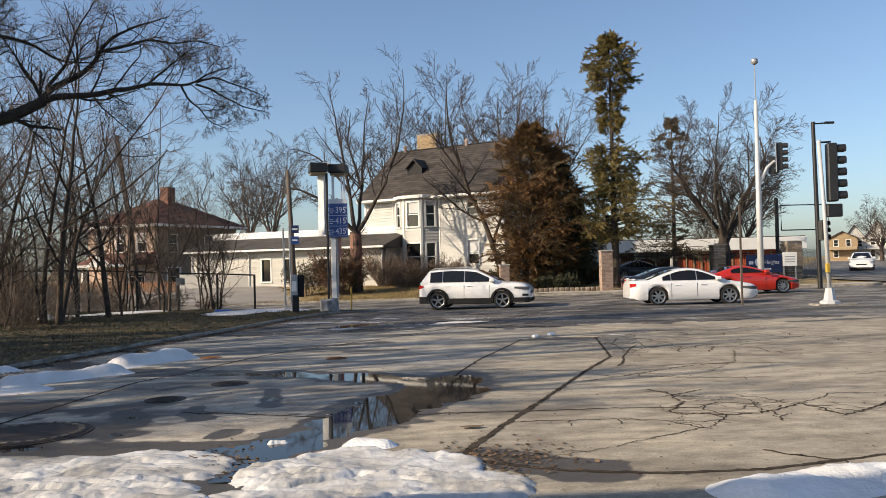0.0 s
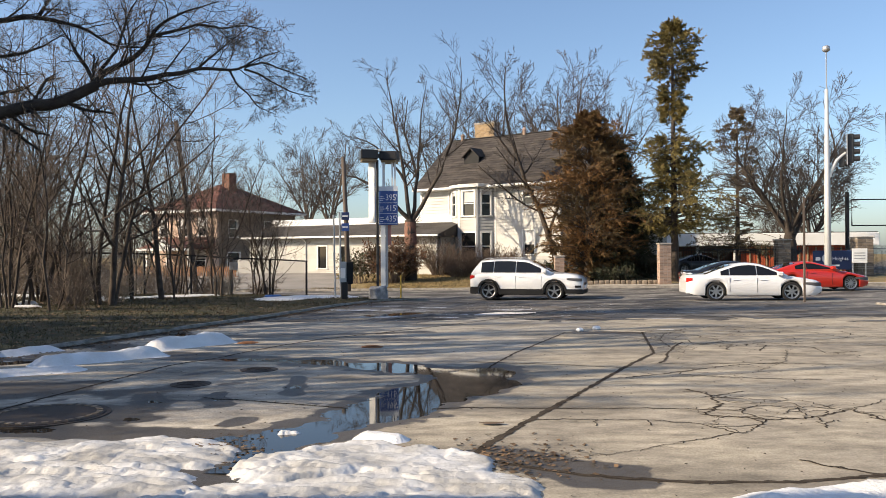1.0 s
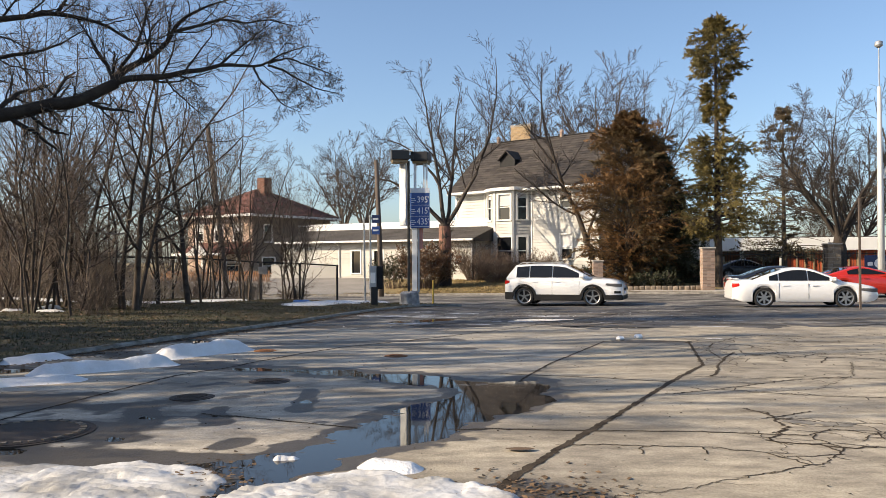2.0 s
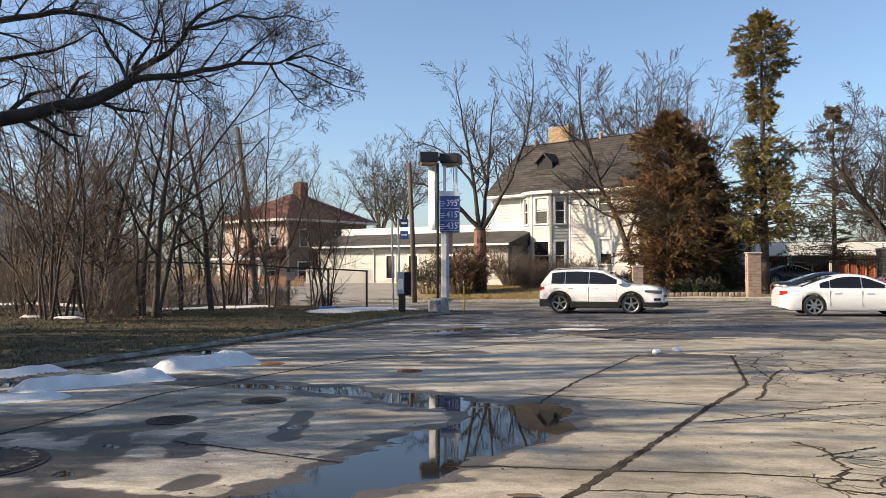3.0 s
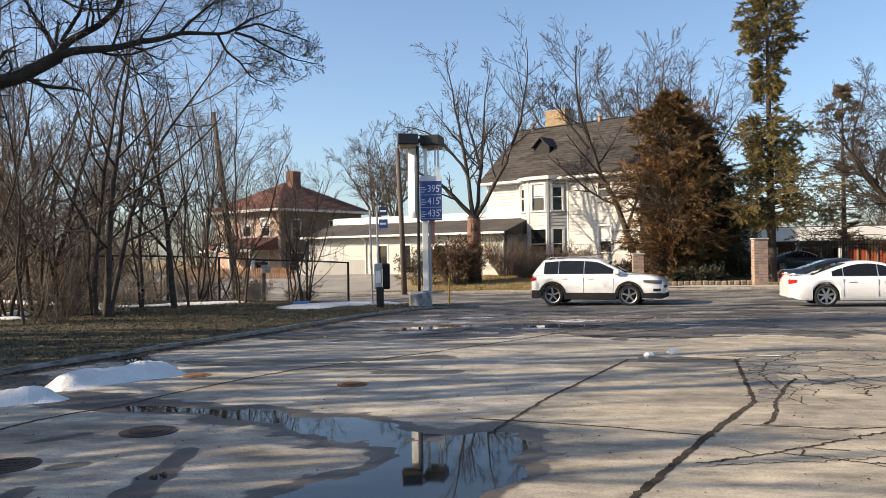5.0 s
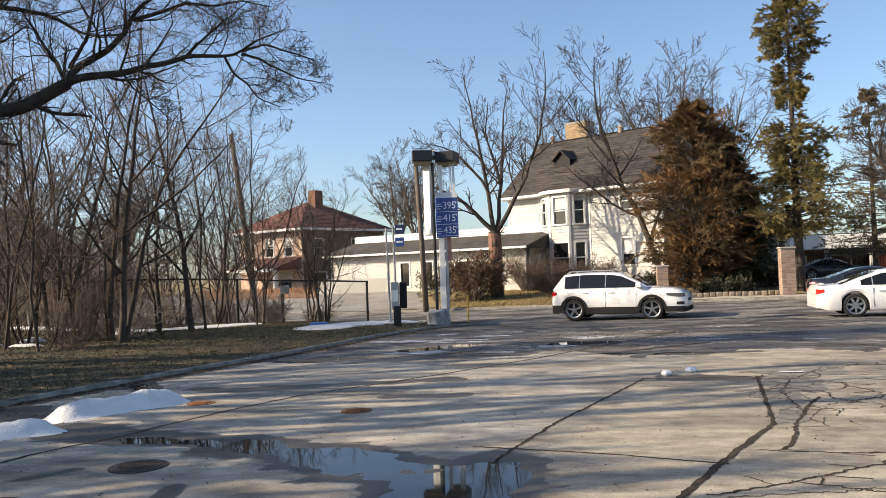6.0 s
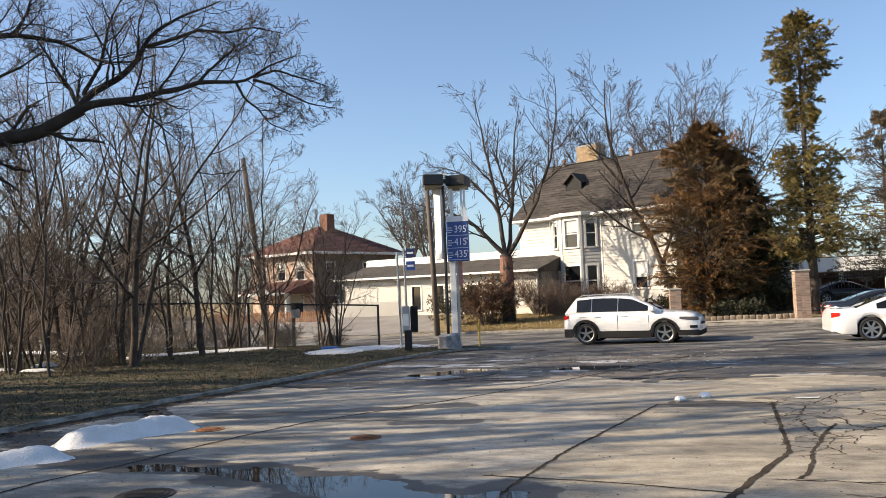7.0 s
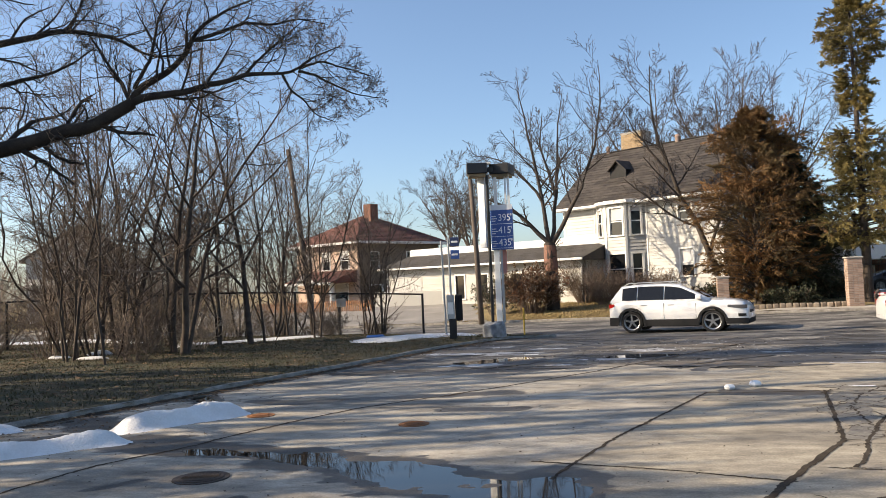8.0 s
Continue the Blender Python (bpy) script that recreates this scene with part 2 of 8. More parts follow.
brick_tan = paint("tan_brick", (0.34, 0.245, 0.145), 0.9, 0, 2.5, 40, 0.2, 0.3, islands=0.2, pieces=0.15)
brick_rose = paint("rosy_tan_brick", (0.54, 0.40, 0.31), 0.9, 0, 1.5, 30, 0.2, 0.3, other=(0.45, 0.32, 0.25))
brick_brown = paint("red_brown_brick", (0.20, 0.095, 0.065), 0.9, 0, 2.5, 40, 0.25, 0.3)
brick_pink = paint("pale_brick", (0.34, 0.24, 0.185), 0.9, 0, 2.5, 40, 0.2, 0.3, pieces=0.28)
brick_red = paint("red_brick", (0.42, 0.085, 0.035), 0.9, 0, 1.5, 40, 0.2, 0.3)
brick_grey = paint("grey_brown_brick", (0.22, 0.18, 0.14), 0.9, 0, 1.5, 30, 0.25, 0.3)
mortar = paint("mortar", (0.40, 0.37, 0.33), 0.95, 0, 3, 60, 0.15, 0.3)
rock = paint("edging_stone", (0.235, 0.19, 0.145), 0.95, 0, 3, 30, 0.3, 0.6, pieces=0.25)
pane = glassy("window_glass", (0.012, 0.013, 0.015), 0.04)
blind = paint("pale_pane_sheet", (0.5, 0.5, 0.5), 0.7, 0, 2, 40, 0.1, 0.1)
iron_black = paint("black_iron", (0.018, 0.018, 0.019), 0.5, 0.2, 3, 40, 0.3, 0.1)
zinc = paint("galvanised_steel", (0.42, 0.43, 0.44), 0.45, 0.6, 2, 30, 0.15, 0.1)
pole_grey = paint("painted_pole", (0.52, 0.53, 0.53), 0.45, 0.1, 1, 30, 0.1, 0.05)
rust = paint("rusty_iron", (0.27, 0.11, 0.035), 0.9, 0.1, 6, 50, 0.35, 0.4, other=(0.17, 0.07, 0.03))
iron_cover = paint("cast_iron", (0.055, 0.042, 0.034), 0.7, 0.3, 6, 50, 0.3, 0.4)
sign_white = paint("sun_bleached_white", (0.82, 0.82, 0.80), 0.5, 0, 1.5, 25, 0.06, 0.05)
sign_blue = paint("sign_blue", (0.030, 0.085, 0.30), 0.4, 0, 1.5, 25, 0.12, 0.03)
sign_navy = paint("navy_banner", (0.016, 0.035, 0.11), 0.5, 0, 1.5, 25, 0.12, 0.03)
sign_pale = paint("pale_lettering", (0.72, 0.74, 0.78), 0.5, 0, 4, 30, 0.05, 0)
box_black = paint("black_enamel", (0.020, 0.020, 0.021), 0.4, 0, 2, 30, 0.2, 0.05)
box_tan = paint("tan_soffit", (0.30, 0.22, 0.12), 0.7, 0, 3, 30, 0.15, 0.1)
pole_wood = paint("weathered_pole", (0.13, 0.10, 0.08), 0.9, 0, 1.5, 30, 0.25, 0.4, other=(0.08, 0.062, 0.05))
yellow_paint = paint("faded_yellow", (0.55, 0.36, 0.05), 0.6, 0, 3, 30, 0.2, 0.1)
block_stone = paint("chipped_concrete", (0.40, 0.40, 0.40), 0.9, 0, 5, 40, 0.4, 0.6, other=(0.18, 0.18, 0.19))
wood_orange = paint("orange_fence_wood", (0.26, 0.12, 0.055), 0.85, 0, 2, 30, 0.3, 0.2)
car_white = paint("white_car_paint", (0.78, 0.78, 0.78), 0.30, 0, 0.6, 8, 0.03, 0, coat=1.0)
car_dark = paint("blue_black_car_paint", (0.022, 0.028, 0.040), 0.32, 0.3, 0.6, 8, 0.1, 0, coat=1.0)
car_red = paint("red_car_paint", (0.55, 0.025, 0.012), 0.3, 0, 0.6, 8, 0.05, 0, coat=1.0)
car_glass = glassy("tinted_glass", (0.010, 0.011, 0.013), 0.03)
tyre_black = paint("tyre_rubber", (0.016, 0.016, 0.016), 0.85, 0, 5, 60, 0.3, 0.2)
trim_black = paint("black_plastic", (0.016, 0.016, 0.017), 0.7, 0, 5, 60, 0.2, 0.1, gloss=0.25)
rim_silver = paint("alloy_rim", (0.40, 0.41, 0.42), 0.35, 0.85, 5, 40, 0.1, 0)
lamp_red = paint("red_lens", (0.45, 0.015, 0.012), 0.15, 0, 5, 40, 0.1, 0)
lamp_clear = glassy("dark_headlamp_lens", (0.10, 0.10, 0.105), 0.06)
rag_white = paint("white_scrap", (0.85, 0.85, 0.85), 0.7, 0, 9, 50, 0.1, 0.3)
blue_scrap = paint("blue_scrap", (0.05, 0.16, 0.45), 0.6, 0, 9, 50, 0.2, 0.2)
slush_grey = paint("frozen_slush", (0.62, 0.62, 0.62), 0.5, 0, 4, 40, 0.3, 0.4, other=(0.20, 0.19, 0.18))
tar_dark = paint("dark_tar", (0.055, 0.052, 0.05), 0.6, 0, 2, 40, 0.35, 0.4, other=(0.10, 0.092, 0.082))
crumbled = paint("crumbled_concrete", (0.15, 0.135, 0.115), 0.8, 0, 5, 30, 0.5, 0.6, other=(0.26, 0.235, 0.19))
wet_stain = paint("wet_patch", (0.17, 0.14, 0.105), 0.6, 0, 3, 60, 0.3, 0.3)
salmon_board = paint("faded_red_board", (0.55, 0.25, 0.2), 0.7, 0, 3, 30, 0.15, 0.1)


# ---- the lie of the land ----
def ease(a, b, v):
    t = np.clip((np.asarray(v, float) - a) / (b - a), 0, 1)
    return t * t * (3 - 2 * t)


def across(x, y):
    """Distance across the street, which runs a little askew to the lot."""
    return np.asarray(y, float) + 0.176 * np.asarray(x, float)


FAR_KERB = 46.2


def street_z(x):
    return -0.27 + 0.013 * np.clip(np.asarray(x, float), -15, 25)


def land(x, y):
    """Height of the paving, street and lawns' base."""
    s = across(x, y)
    z = street_z(x) * ease(29.5, 36.0, s)
    return z + 0.75 * ease(FAR_KERB + 0.3, 58.5, s) * (1 - 0.75 * ease(9.5, 13.5, x))


def rough_noise(x, y, size, seed, octaves=3):
    """Smooth random relief between about -1 and 1, over arrays."""
    rng, out, amp = np.random.default_rng(seed), 0, 1.0
    for _ in range(octaves):
        waves = sum(np.sin((x * math.cos(a) + y * math.sin(a)) / size * k + p) for a, k, p in
                    zip(rng.uniform(0, 6.28, 6), rng.uniform(2.0, 5.0, 6), rng.uniform(0, 6.28, 6)))
        out = out + amp * waves / 3.2
        amp, size = amp * 0.5, size * 0.43
    return out / 1.75


def capsule(x, y, a, b):
    """Distance from the line between two places."""
    ax, ay, bx, by = *a, *b
    t = np.clip(((x - ax) * (bx - ax) + (y - ay) * (by - ay)) / max((bx - ax) ** 2 + (by - ay) ** 2, 1e-6), 0, 1)
    return np.hypot(x - ax - t * (bx - ax), y - ay - t * (by - ay))


HOLLOWS = [((-0.2, 12.2), (-0.45, 11.2), 0.55, 0.023), ((-0.45, 11.2), (-0.9, 10.0), 0.60, 0.023), ((-0.9, 10.0), (-1.6, 8.9), 0.45, 0.017), ((0.2, 12.7), (0.28, 13.2), 0.40, 0.010), ((0.25, 12.5), (0.05, 11.3), 0.38, 0.008),
           ((-0.2, 12.85), (-1.4, 13.3), 0.48, 0.011), ((-1.2, 13.4), (-2.3, 13.9), 0.40, 0.012), ((-2.3, 14.0), (-3.6, 14.2), 0.34, 0.010), ((-2.9, 14.1), (-3.7, 14.1), 0.15, 0.010), ((-1.3, 13.4), (-2.2, 13.75), 0.20, 0.009), ((-3.6, 14.3), (-4.9, 14.9), 0.3, 0.009),
           ((-5.5, 15.3), (-7.2, 13.6), 0.30, 0.022), ((-4.9, 16.9), (-6.2, 18.6), 0.22, 0.02), ((0.6, 24.2), (1.5, 24.4), 0.35, 0.028), ((-2.6, 23.4), (-1.6, 24.2), 0.4, 0.02),
           ((-2.12, 10.95), (-2.2, 11.5), 0.15, 0.010), ((-2.2, 11.5), (-2.33, 12.35), 0.09, 0.010), ((-2.75, 10.3), (-2.9, 10.6), 0.17, 0.010), ((-2.9, 10.7), (-3.0, 11.1), 0.07, 0.009), ((-3.1, 11.7), (-3.0, 11.8), 0.13, 0.009),
           ((-3.5, 10.4), (-3.75, 10.9), 0.16, 0.010), ((-3.4, 9.5), (-3.5, 9.9), 0.16, 0.009), ((-3.85, 12.5), (-3.6, 12.85), 0.08, 0.009), ((-2.35, 9.3), (-2.3, 9.5), 0.15, 0.009),
           ((-2.0, 8.75), (-4.4, 9.0), 0.30, 0.011), ((-1.9, 7.4), (-1.7, 8.6), 0.22, 0.013), ((0.2, 8.1), (0.9, 7.5), 0.35, 0.010),
           ((2.3, 18.4), (3.1, 18.2), 0.35, 0.010), ((-7.0, 15.8), (-6.3, 18.6), 0.20, 0.011), ((-6.2, 18.8), (-4.9, 23.2), 0.16, 0.011), ((-8.2, 11.6), (-7.3, 14.6), 0.35, 0.013), ((-1.6, 16.9), (-0.6, 17.0), 0.2, 0.008), ((-3.6, 17.9), (-1.0, 18.6), 0.22, 0.009),
           # the first two darken the left: damp, plus shadow painted as damp
           ((-5.6, 9.4), (-3.7, 9.9), 0.75, 0.0062), ((-7.4, 11.4), (-5.2, 11.2), 0.85, 0.0062), ((-4.2, 11.0), (-3.6, 11.5), 0.35, 0.006), ((-2.2, 6.8), (-1.85, 8.6), 0.42, 0.0068),
           ((-2.5, 13.65), (-1.1, 13.3), 0.42, 0.0055), ((-1.1, 13.1), (-0.2, 12.4), 0.55, 0.0055), ((0.25, 12.9), (0.35, 12.0), 0.34, 0.0055), ((-4.9, 14.4), (-3.9, 14.1), 0.30, 0.0062), ((-6.6, 16.2), (-5.6, 15.0), 0.38, 0.0068),
           ((-4.9, 17.9), (-4.0, 17.7), 0.25, 0.0062), ((-1.2, 10.4), (-0.9, 11.4), 0.35, 0.0052)]
WATER_Z = -0.014


def lot_z(x, y):
    z = land(x, y) + 0.0012 * rough_noise(x, y, 2.5, 5)
    ragged = 1 + 0.30 * rough_noise(x, y, 0.8, 8, 4) + 0.24 * rough_noise(x, y, 0.22, 9, 3)
    z = z + 0.0010 * rough_noise(x, y, 0.35, 10, 3)
    uneven = 1 + 0.38 * rough_noise(x, y, 0.32, 12, 4)
    for a, b, r, deep in HOLLOWS:
        z = z - deep * uneven * ease(1.35, 0.25, capsule(x, y, a, b) / r * ragged)
    return z


def sheet(name, xs, ys, height, keep=None):
    """A gridded sheet of ground, with the cells whose middles are kept."""
    X, Y = np.meshgrid(xs, ys)
    v = np.stack([X.ravel(), Y.ravel(), height(X, Y).ravel()], 1)
    n, i = len(xs), np.arange(len(xs) * len(ys)).reshape(len(ys), len(xs))
    f = np.stack([i[:-1, :-1], i[:-1, 1:], i[1:, 1:], i[1:, :-1]], -1).reshape(-1, 4)
    if keep is not None:
        c = v[f].mean(1)
        f = f[keep(c[:, 0], c[:, 1])]
        used, back = np.unique(f, return_inverse=True)
        v, f = v[used], back.reshape(-1, 4)
    return array_mesh(name, v, f)


# kerb of the lawn beside the lot, from near to far
KERB = [(-9.6, 7.5), (-8.5, 11.3), (-7.45, 15.1), (-6.75, 17.7), (-6.05, 20.2), (-5.15, 23.3), (-4.15, 27.4), (-3.3, 29.6), (-2.3, 31.0), (-1.5, 31.9), (-2.2, 32.9), (-6.0, 35.6), (-12.0, 38.4), (-60.0, 47.0)]
KX, KY = np.array(KERB[:9]).T


def kerb_x(y):
    return np.interp(y, KY, KX)


def beside_lot(x, y):
    """Within the lawn left of the lot."""
    near = np.where(y < 31.9, x < np.where(y < 31.0, kerb_x(y), -2.3 + (y - 31.0) * 0.9), False)
    far = (y >= 31.9) & (y < np.interp(x, [-60, -12, -6, -2.2, -1.5], [47, 38.4, 35.6, 32.9, 31.9])) & (x < -1.5)
    return near | far


far_steps = np.concatenate([[-1500, -700, -350, -200, -140, -100], np.arange(-80, 84, 4.0), [100, 140, 200, 350, 700, 1500]])
tagged(part("ground", sheet("ground", far_steps, far_steps + 40, lambda x, y: land(x, y) - 0.12 - 0.0 * x), dry_lawn), "wide dry winter ground under everything", kind="structure")

# the lot: concrete slabs between joints
JOINT_A = [(-1.0, 6.0), (-0.13, 8.06), (0.5, 9.55), (1.1, 10.89), (2.13, 13.27), (2.87, 14.85), (3.44, 18.42), (3.9, 21.5), (5.3, 27)]
JOINT_B = [(-1.9, 6.0), (-0.85, 9.6), (0.11, 12.96), (0.67, 14.93), (1.87, 18.34), (3.08, 21.46), (5.0, 27)]
JOINT_C = [(-5.6, 6.0), (-5.0, 9.8), (-4.77, 11.4), (-4.45, 13.38), (-3.88, 14.73), (-3.48, 15.88), (-2.94, 17.07), (-1.25, 19.2), (0.2, 21.3), (3.5, 27)]
CROSS_A = [(-9.5, 12.3), (-3.07, 10.75), (-1.56, 10.17), (-0.08, 10.12), (0.82, 10.08), (1.68, 10.1), (2.6, 9.98), (6, 9.8), (17, 9.6)]
CROSS_B = [(-9.5, 15.5), (-0.08, 13.78), (1.18, 13.47), (2.13, 13.1), (17, 10.5)]
CROSS_C = [(-9.5, 7.9), (-0.1, 8.0), (0.68, 7.58), (1.4, 7.34), (2.13, 7.34), (3.28, 7.66), (17, 7.9)]
CROSS_D = [(-9.5, 18.7), (1.87, 18.3), (3.44, 18.42), (17, 19.5)]
LOT_END = 21.6


def side_of(line, x, y, along_y=True):
    a, b = np.array(line).T
    return (x > np.interp(y, b, a)) if along_y else (y > np.interp(x, a, b))


def lot_edge(x):
    return LOT_END + 0.05 * x + 0.7 * rough_noise(x, x * 0 + 3.0, 2.0, 11) + 0.3 * rough_noise(x, x * 0 + 3.0, 0.6, 13)


lot = tagged(new("pavement"), "worn tan concrete lot, cracked and damp from melting snow", "lot paving", kind="structure")
xs = np.concatenate([np.arange(-9.6, -6, 0.12), np.arange(-6, 4, 0.07), np.arange(4, 17.01, 0.14)])
ys = np.concatenate([np.arange(-14, 4, 2.0), np.arange(4.0, 16, 0.07), np.arange(16, 24.01, 0.12)])


def slab_id(x, y):
    a = side_of(JOINT_A, x, y).astype(int) + side_of(JOINT_B, x, y) + side_of(JOINT_C, x, y)
    b = side_of(CROSS_A, x, y, False).astype(int) + side_of(CROSS_C, x, y, False) + side_of(CROSS_D, x, y, False) + (side_of(CROSS_B, x, y, False) & (x > -1))
    return np.where((y < lot_edge(x)) & ~beside_lot(x, y), a * 10 + b, -1)


probe = np.unique(slab_id(*np.meshgrid(xs, ys)))
for number in probe[probe >= 0]:
    part("slab", sheet("slab", xs, ys, lot_z, lambda x, y, k=number: slab_id(x, y) == k), concrete_grey if number < 20 else concrete, lot, smooth=True)


def meander(line, step, wander, seed):
    """A jagged way along a line, as a list of places."""
    rng, out = random.Random(seed), []
    for (ax, ay), (bx, by) in zip(line, line[1:]):
        n = max(1, int(math.hypot(bx - ax, by - ay) / step))
        out += [(ax + (bx - ax) * i / n + rng.gauss(0, wander), ay + (by - ay) * i / n + rng.gauss(0, wander)) for i in range(n)]
    return out + [line[-1]]


def strip(line, width, seed, lift, floor, height=0.0):
    """A ragged ribbon laid along a line on the ground."""
    rng, g = random.Random(seed), Geo()
    v, wide = [], [1.0, 1.0]
    for i, (x, y) in enumerate(line):
        (ax, ay), (bx, by) = line[max(i - 1, 0)], line[min(i + 1, len(line) - 1)]
        d = math.hypot(bx - ax, by - ay) or 1
        nx, ny = -(by - ay) / d, (bx - ax) / d
        for side in (-1, 1):
            edge = 0 if side < 0 else 1
            wide[edge] += (rng.uniform(0.45, 1.5) - wide[edge]) * 0.4
            w = width / 2 * wide[edge] * side
            px, py = x + nx * w, y + ny * w
            v.append((px, py, float(floor(px, py)) + lift))
    return g.add(v, [(2 * i, 2 * i + 1, 2 * i + 3, 2 * i + 2) for i in range(len(line) - 1)])


for k, (line, width) in enumerate(((JOINT_A[1:6], 0.068), (JOINT_A[5:7], 0.05), (JOINT_B[1:5], 0.042), (JOINT_C, 0.05), (CROSS_A[1:4], 0.035), (CROSS_A[3:7], 0.03),
                                   (CROSS_B[1:4], 0.03), (CROSS_C[1:7], 0.06), (CROSS_D[1:3], 0.03), ([(2.67, 13.64), (2.78, 13.82), (2.95, 14.29), (3.07, 14.82), (3.26, 15.27), (3.42, 15.76), (3.76, 16.5)], 0.045))):
    part("joint", strip(meander(line, 0.05, 0.004 + width * 0.06, 40 + k), width, k, 0.004, lot_z), seam_dirt, lot, "dirt-filled joint between slabs")

CRACKS = [([(2.46, 11.27), (2.59, 10.8), (3.05, 11.15)], 0.05), ([(2.59, 10.8), (2.5, 10.2), (2.18, 9.76), (2.74, 9.5), (3.13, 9.58), (3.74, 9.99), (3.86, 9.29), (4.58, 9.83), (6.5, 9.4)], 0.06),
          ([(0.5, 9.53), (1.63, 9.48), (2.04, 9.31), (2.24, 8.94)], 0.035), ([(1.69, 8.57), (2.36, 8.97), (2.74, 9.5)], 0.03), ([(0.38, 7.9), (1.03, 8.15), (1.69, 8.57)], 0.02),
          ([(2.4, 7.94), (2.85, 7.53)], 0.06), ([(1.95, 12.13), (2.8, 12.3), (3.66, 12.6), (4.52, 13.74), (5.14, 15.26)], 0.025), ([(4.9, 14.8), (5.83, 14.61), (6.4, 14.2), (8.5, 14.6)], 0.03),
          ([(3.13, 9.58), (3.3, 10.4), (2.9, 10.7)], 0.03), ([(3.74, 9.99), (4.4, 10.6), (5.6, 10.5)], 0.03), ([(2.74, 9.5), (2.6, 9.9), (2.9, 10.3), (3.3, 10.0)], 0.04),
          ([(3.9, 16.0), (4.6, 16.6), (5.6, 16.4), (7.2, 17.3), (9.5, 17.0)], 0.04), ([(4.2, 18.7), (5.2, 19.6), (6.4, 19.2), (8, 20.2)], 0.05), ([(3.44, 18.4), (4.6, 17.4), (5.4, 17.9)], 0.03),
          ([(5.5, 12.0), (7.0, 12.6), (8.6, 12.0), (11, 12.9)], 0.03), ([(-2.3, 17.0), (-1.0, 17.3), (0.4, 16.8)], 0.015), ([(-7.0, 17.2), (-4.9, 18.2), (-3.2, 18.0)], 0.03),
          ([(1.8, 12.14), (2.3, 12.43), (2.86, 12.82), (3.62, 13.37), (4.4, 13.6)], 0.05), ([(2.5, 12.55), (2.75, 12.43), (3.39, 12.14), (4.3, 12.0)], 0.045), ([(2.47, 13.62), (3.2, 13.5), (3.97, 13.62), (5.2, 13.4)], 0.04),
          ([(2.41, 11.28), (2.55, 11.08), (2.59, 10.75), (2.9, 10.6)], 0.05), ([(4.15, 15.23), (4.3, 15.7), (5.0, 16.27), (6.2, 16.2)], 0.05), ([(3.32, 15.6), (3.45, 17.0), (3.8, 18.0), (4.54, 19.22)], 0.06)]


def crack_web(x0, x1, y0, y1, step, keep, width, seed):
    """A net of fine cracks between jittered knots."""
    rng, out = random.Random(seed), []
    nx, ny = max(2, int((x1 - x0) / step)), max(2, int((y1 - y0) / step))
    knots = {(i, j): (x0 + (i + rng.uniform(-0.4, 0.4)) * step + 0.4 * step * (j % 2), y0 + (j + rng.uniform(-0.35, 0.35)) * step) for i in range(nx + 1) for j in range(ny + 1)}
    for (i, j), p in knots.items():
        for q in ((i + 1, j), (i, j + 1)):
            if q in knots and rng.random() < keep:
                out.append(([p, knots[q]], width * rng.uniform(0.6, 1.4)))
    return out


CRACKS += crack_web(2.95, 3.7, 14.7, 17.3, 0.30, 0.62, 0.026, 31) + crack_web(2.2, 3.5, 9.2, 10.5, 0.32, 0.45, 0.026, 32) + crack_web(3.7, 4.9, 9.2, 10.2, 0.36, 0.4, 0.026, 33) + crack_web(3.4, 4.6, 15.6, 19.4, 0.42, 0.5, 0.04, 34) + crack_web(4.6, 8.0, 15.0, 20.5, 0.7, 0.34, 0.036, 35)
for k, (line, width) in enumerate(CRACKS):
    path = meander(line, 0.05, 0.018, 80 + k)
    part("crack", strip(path, width * 0.48, 90 + k, 0.004, lot_z), seam_dirt, lot, "dark ragged crack")
    rng = random.Random(120 + k)
    for x, y in path[3::9]:
        a, s = rng.uniform(0, 6.28), rng.uniform(0.1, 0.35)
        part("crack", strip(meander([(x, y), (x + math.cos(a) * s, y + math.sin(a) * s)], 0.05, 0.012, rng.random()), width * 0.35, rng.random(), 0.0045, lot_z), seam_dirt, lot)

# water standing in the hollows
for k, (x0, x1, y0, y1, label) in enumerate(((-5.2, 1.2, 7.6, 14.8, "shallow melt-water puddle on concrete, mirroring the sky"), (-8.4, -4.6, 12.4, 19.2, "dark melt water standing along the kerb"),
                                            (-3.2, 2.2, 22.6, 25.2, "small thin puddle on worn asphalt"))):
    level = WATER_Z
    me = sheet("water", np.arange(x0, x1, 0.05), np.arange(y0, y1, 0.05), lambda x, y: 0 * x + level,
               lambda x, y: (lot_z(x, y) < level + 0.004) & ~beside_lot(x, y) & (across(x, y) < 29))
    tagged(part("water", me, water), label, "puddle", kind="structure")

# the street and its crossing
def not_lot(x, y):
    return (y > lot_edge(x) - 0.15) & ~beside_lot(x, y) & (across(x, y) < FAR_KERB)


tagged(part("road", sheet("road", np.concatenate([np.arange(-60, -10, 1.0), np.arange(-10, 17, 0.2), np.arange(17, 80, 1.0)]), np.arange(18, 58, 0.2), lambda x, y: lot_z(x, y) - 0.012, not_lot), asphalt, smooth=True),
       "old grey asphalt street with patches, damp and painted shadow streaks", "street", kind="structure")
tagged(part("road", sheet("road", np.arange(24, 150, 1.5), np.arange(38, 240, 2.0), lambda x, y: np.interp(y, [38, 60, 240], [0.02, 0.10, 0.25]) + 0 * x + 0.20,
                          lambda x, y: np.abs(x - 33 - 0.53 * (y - 55)) < 9), asphalt), "side street leading away between lawns", "street", kind="structure")
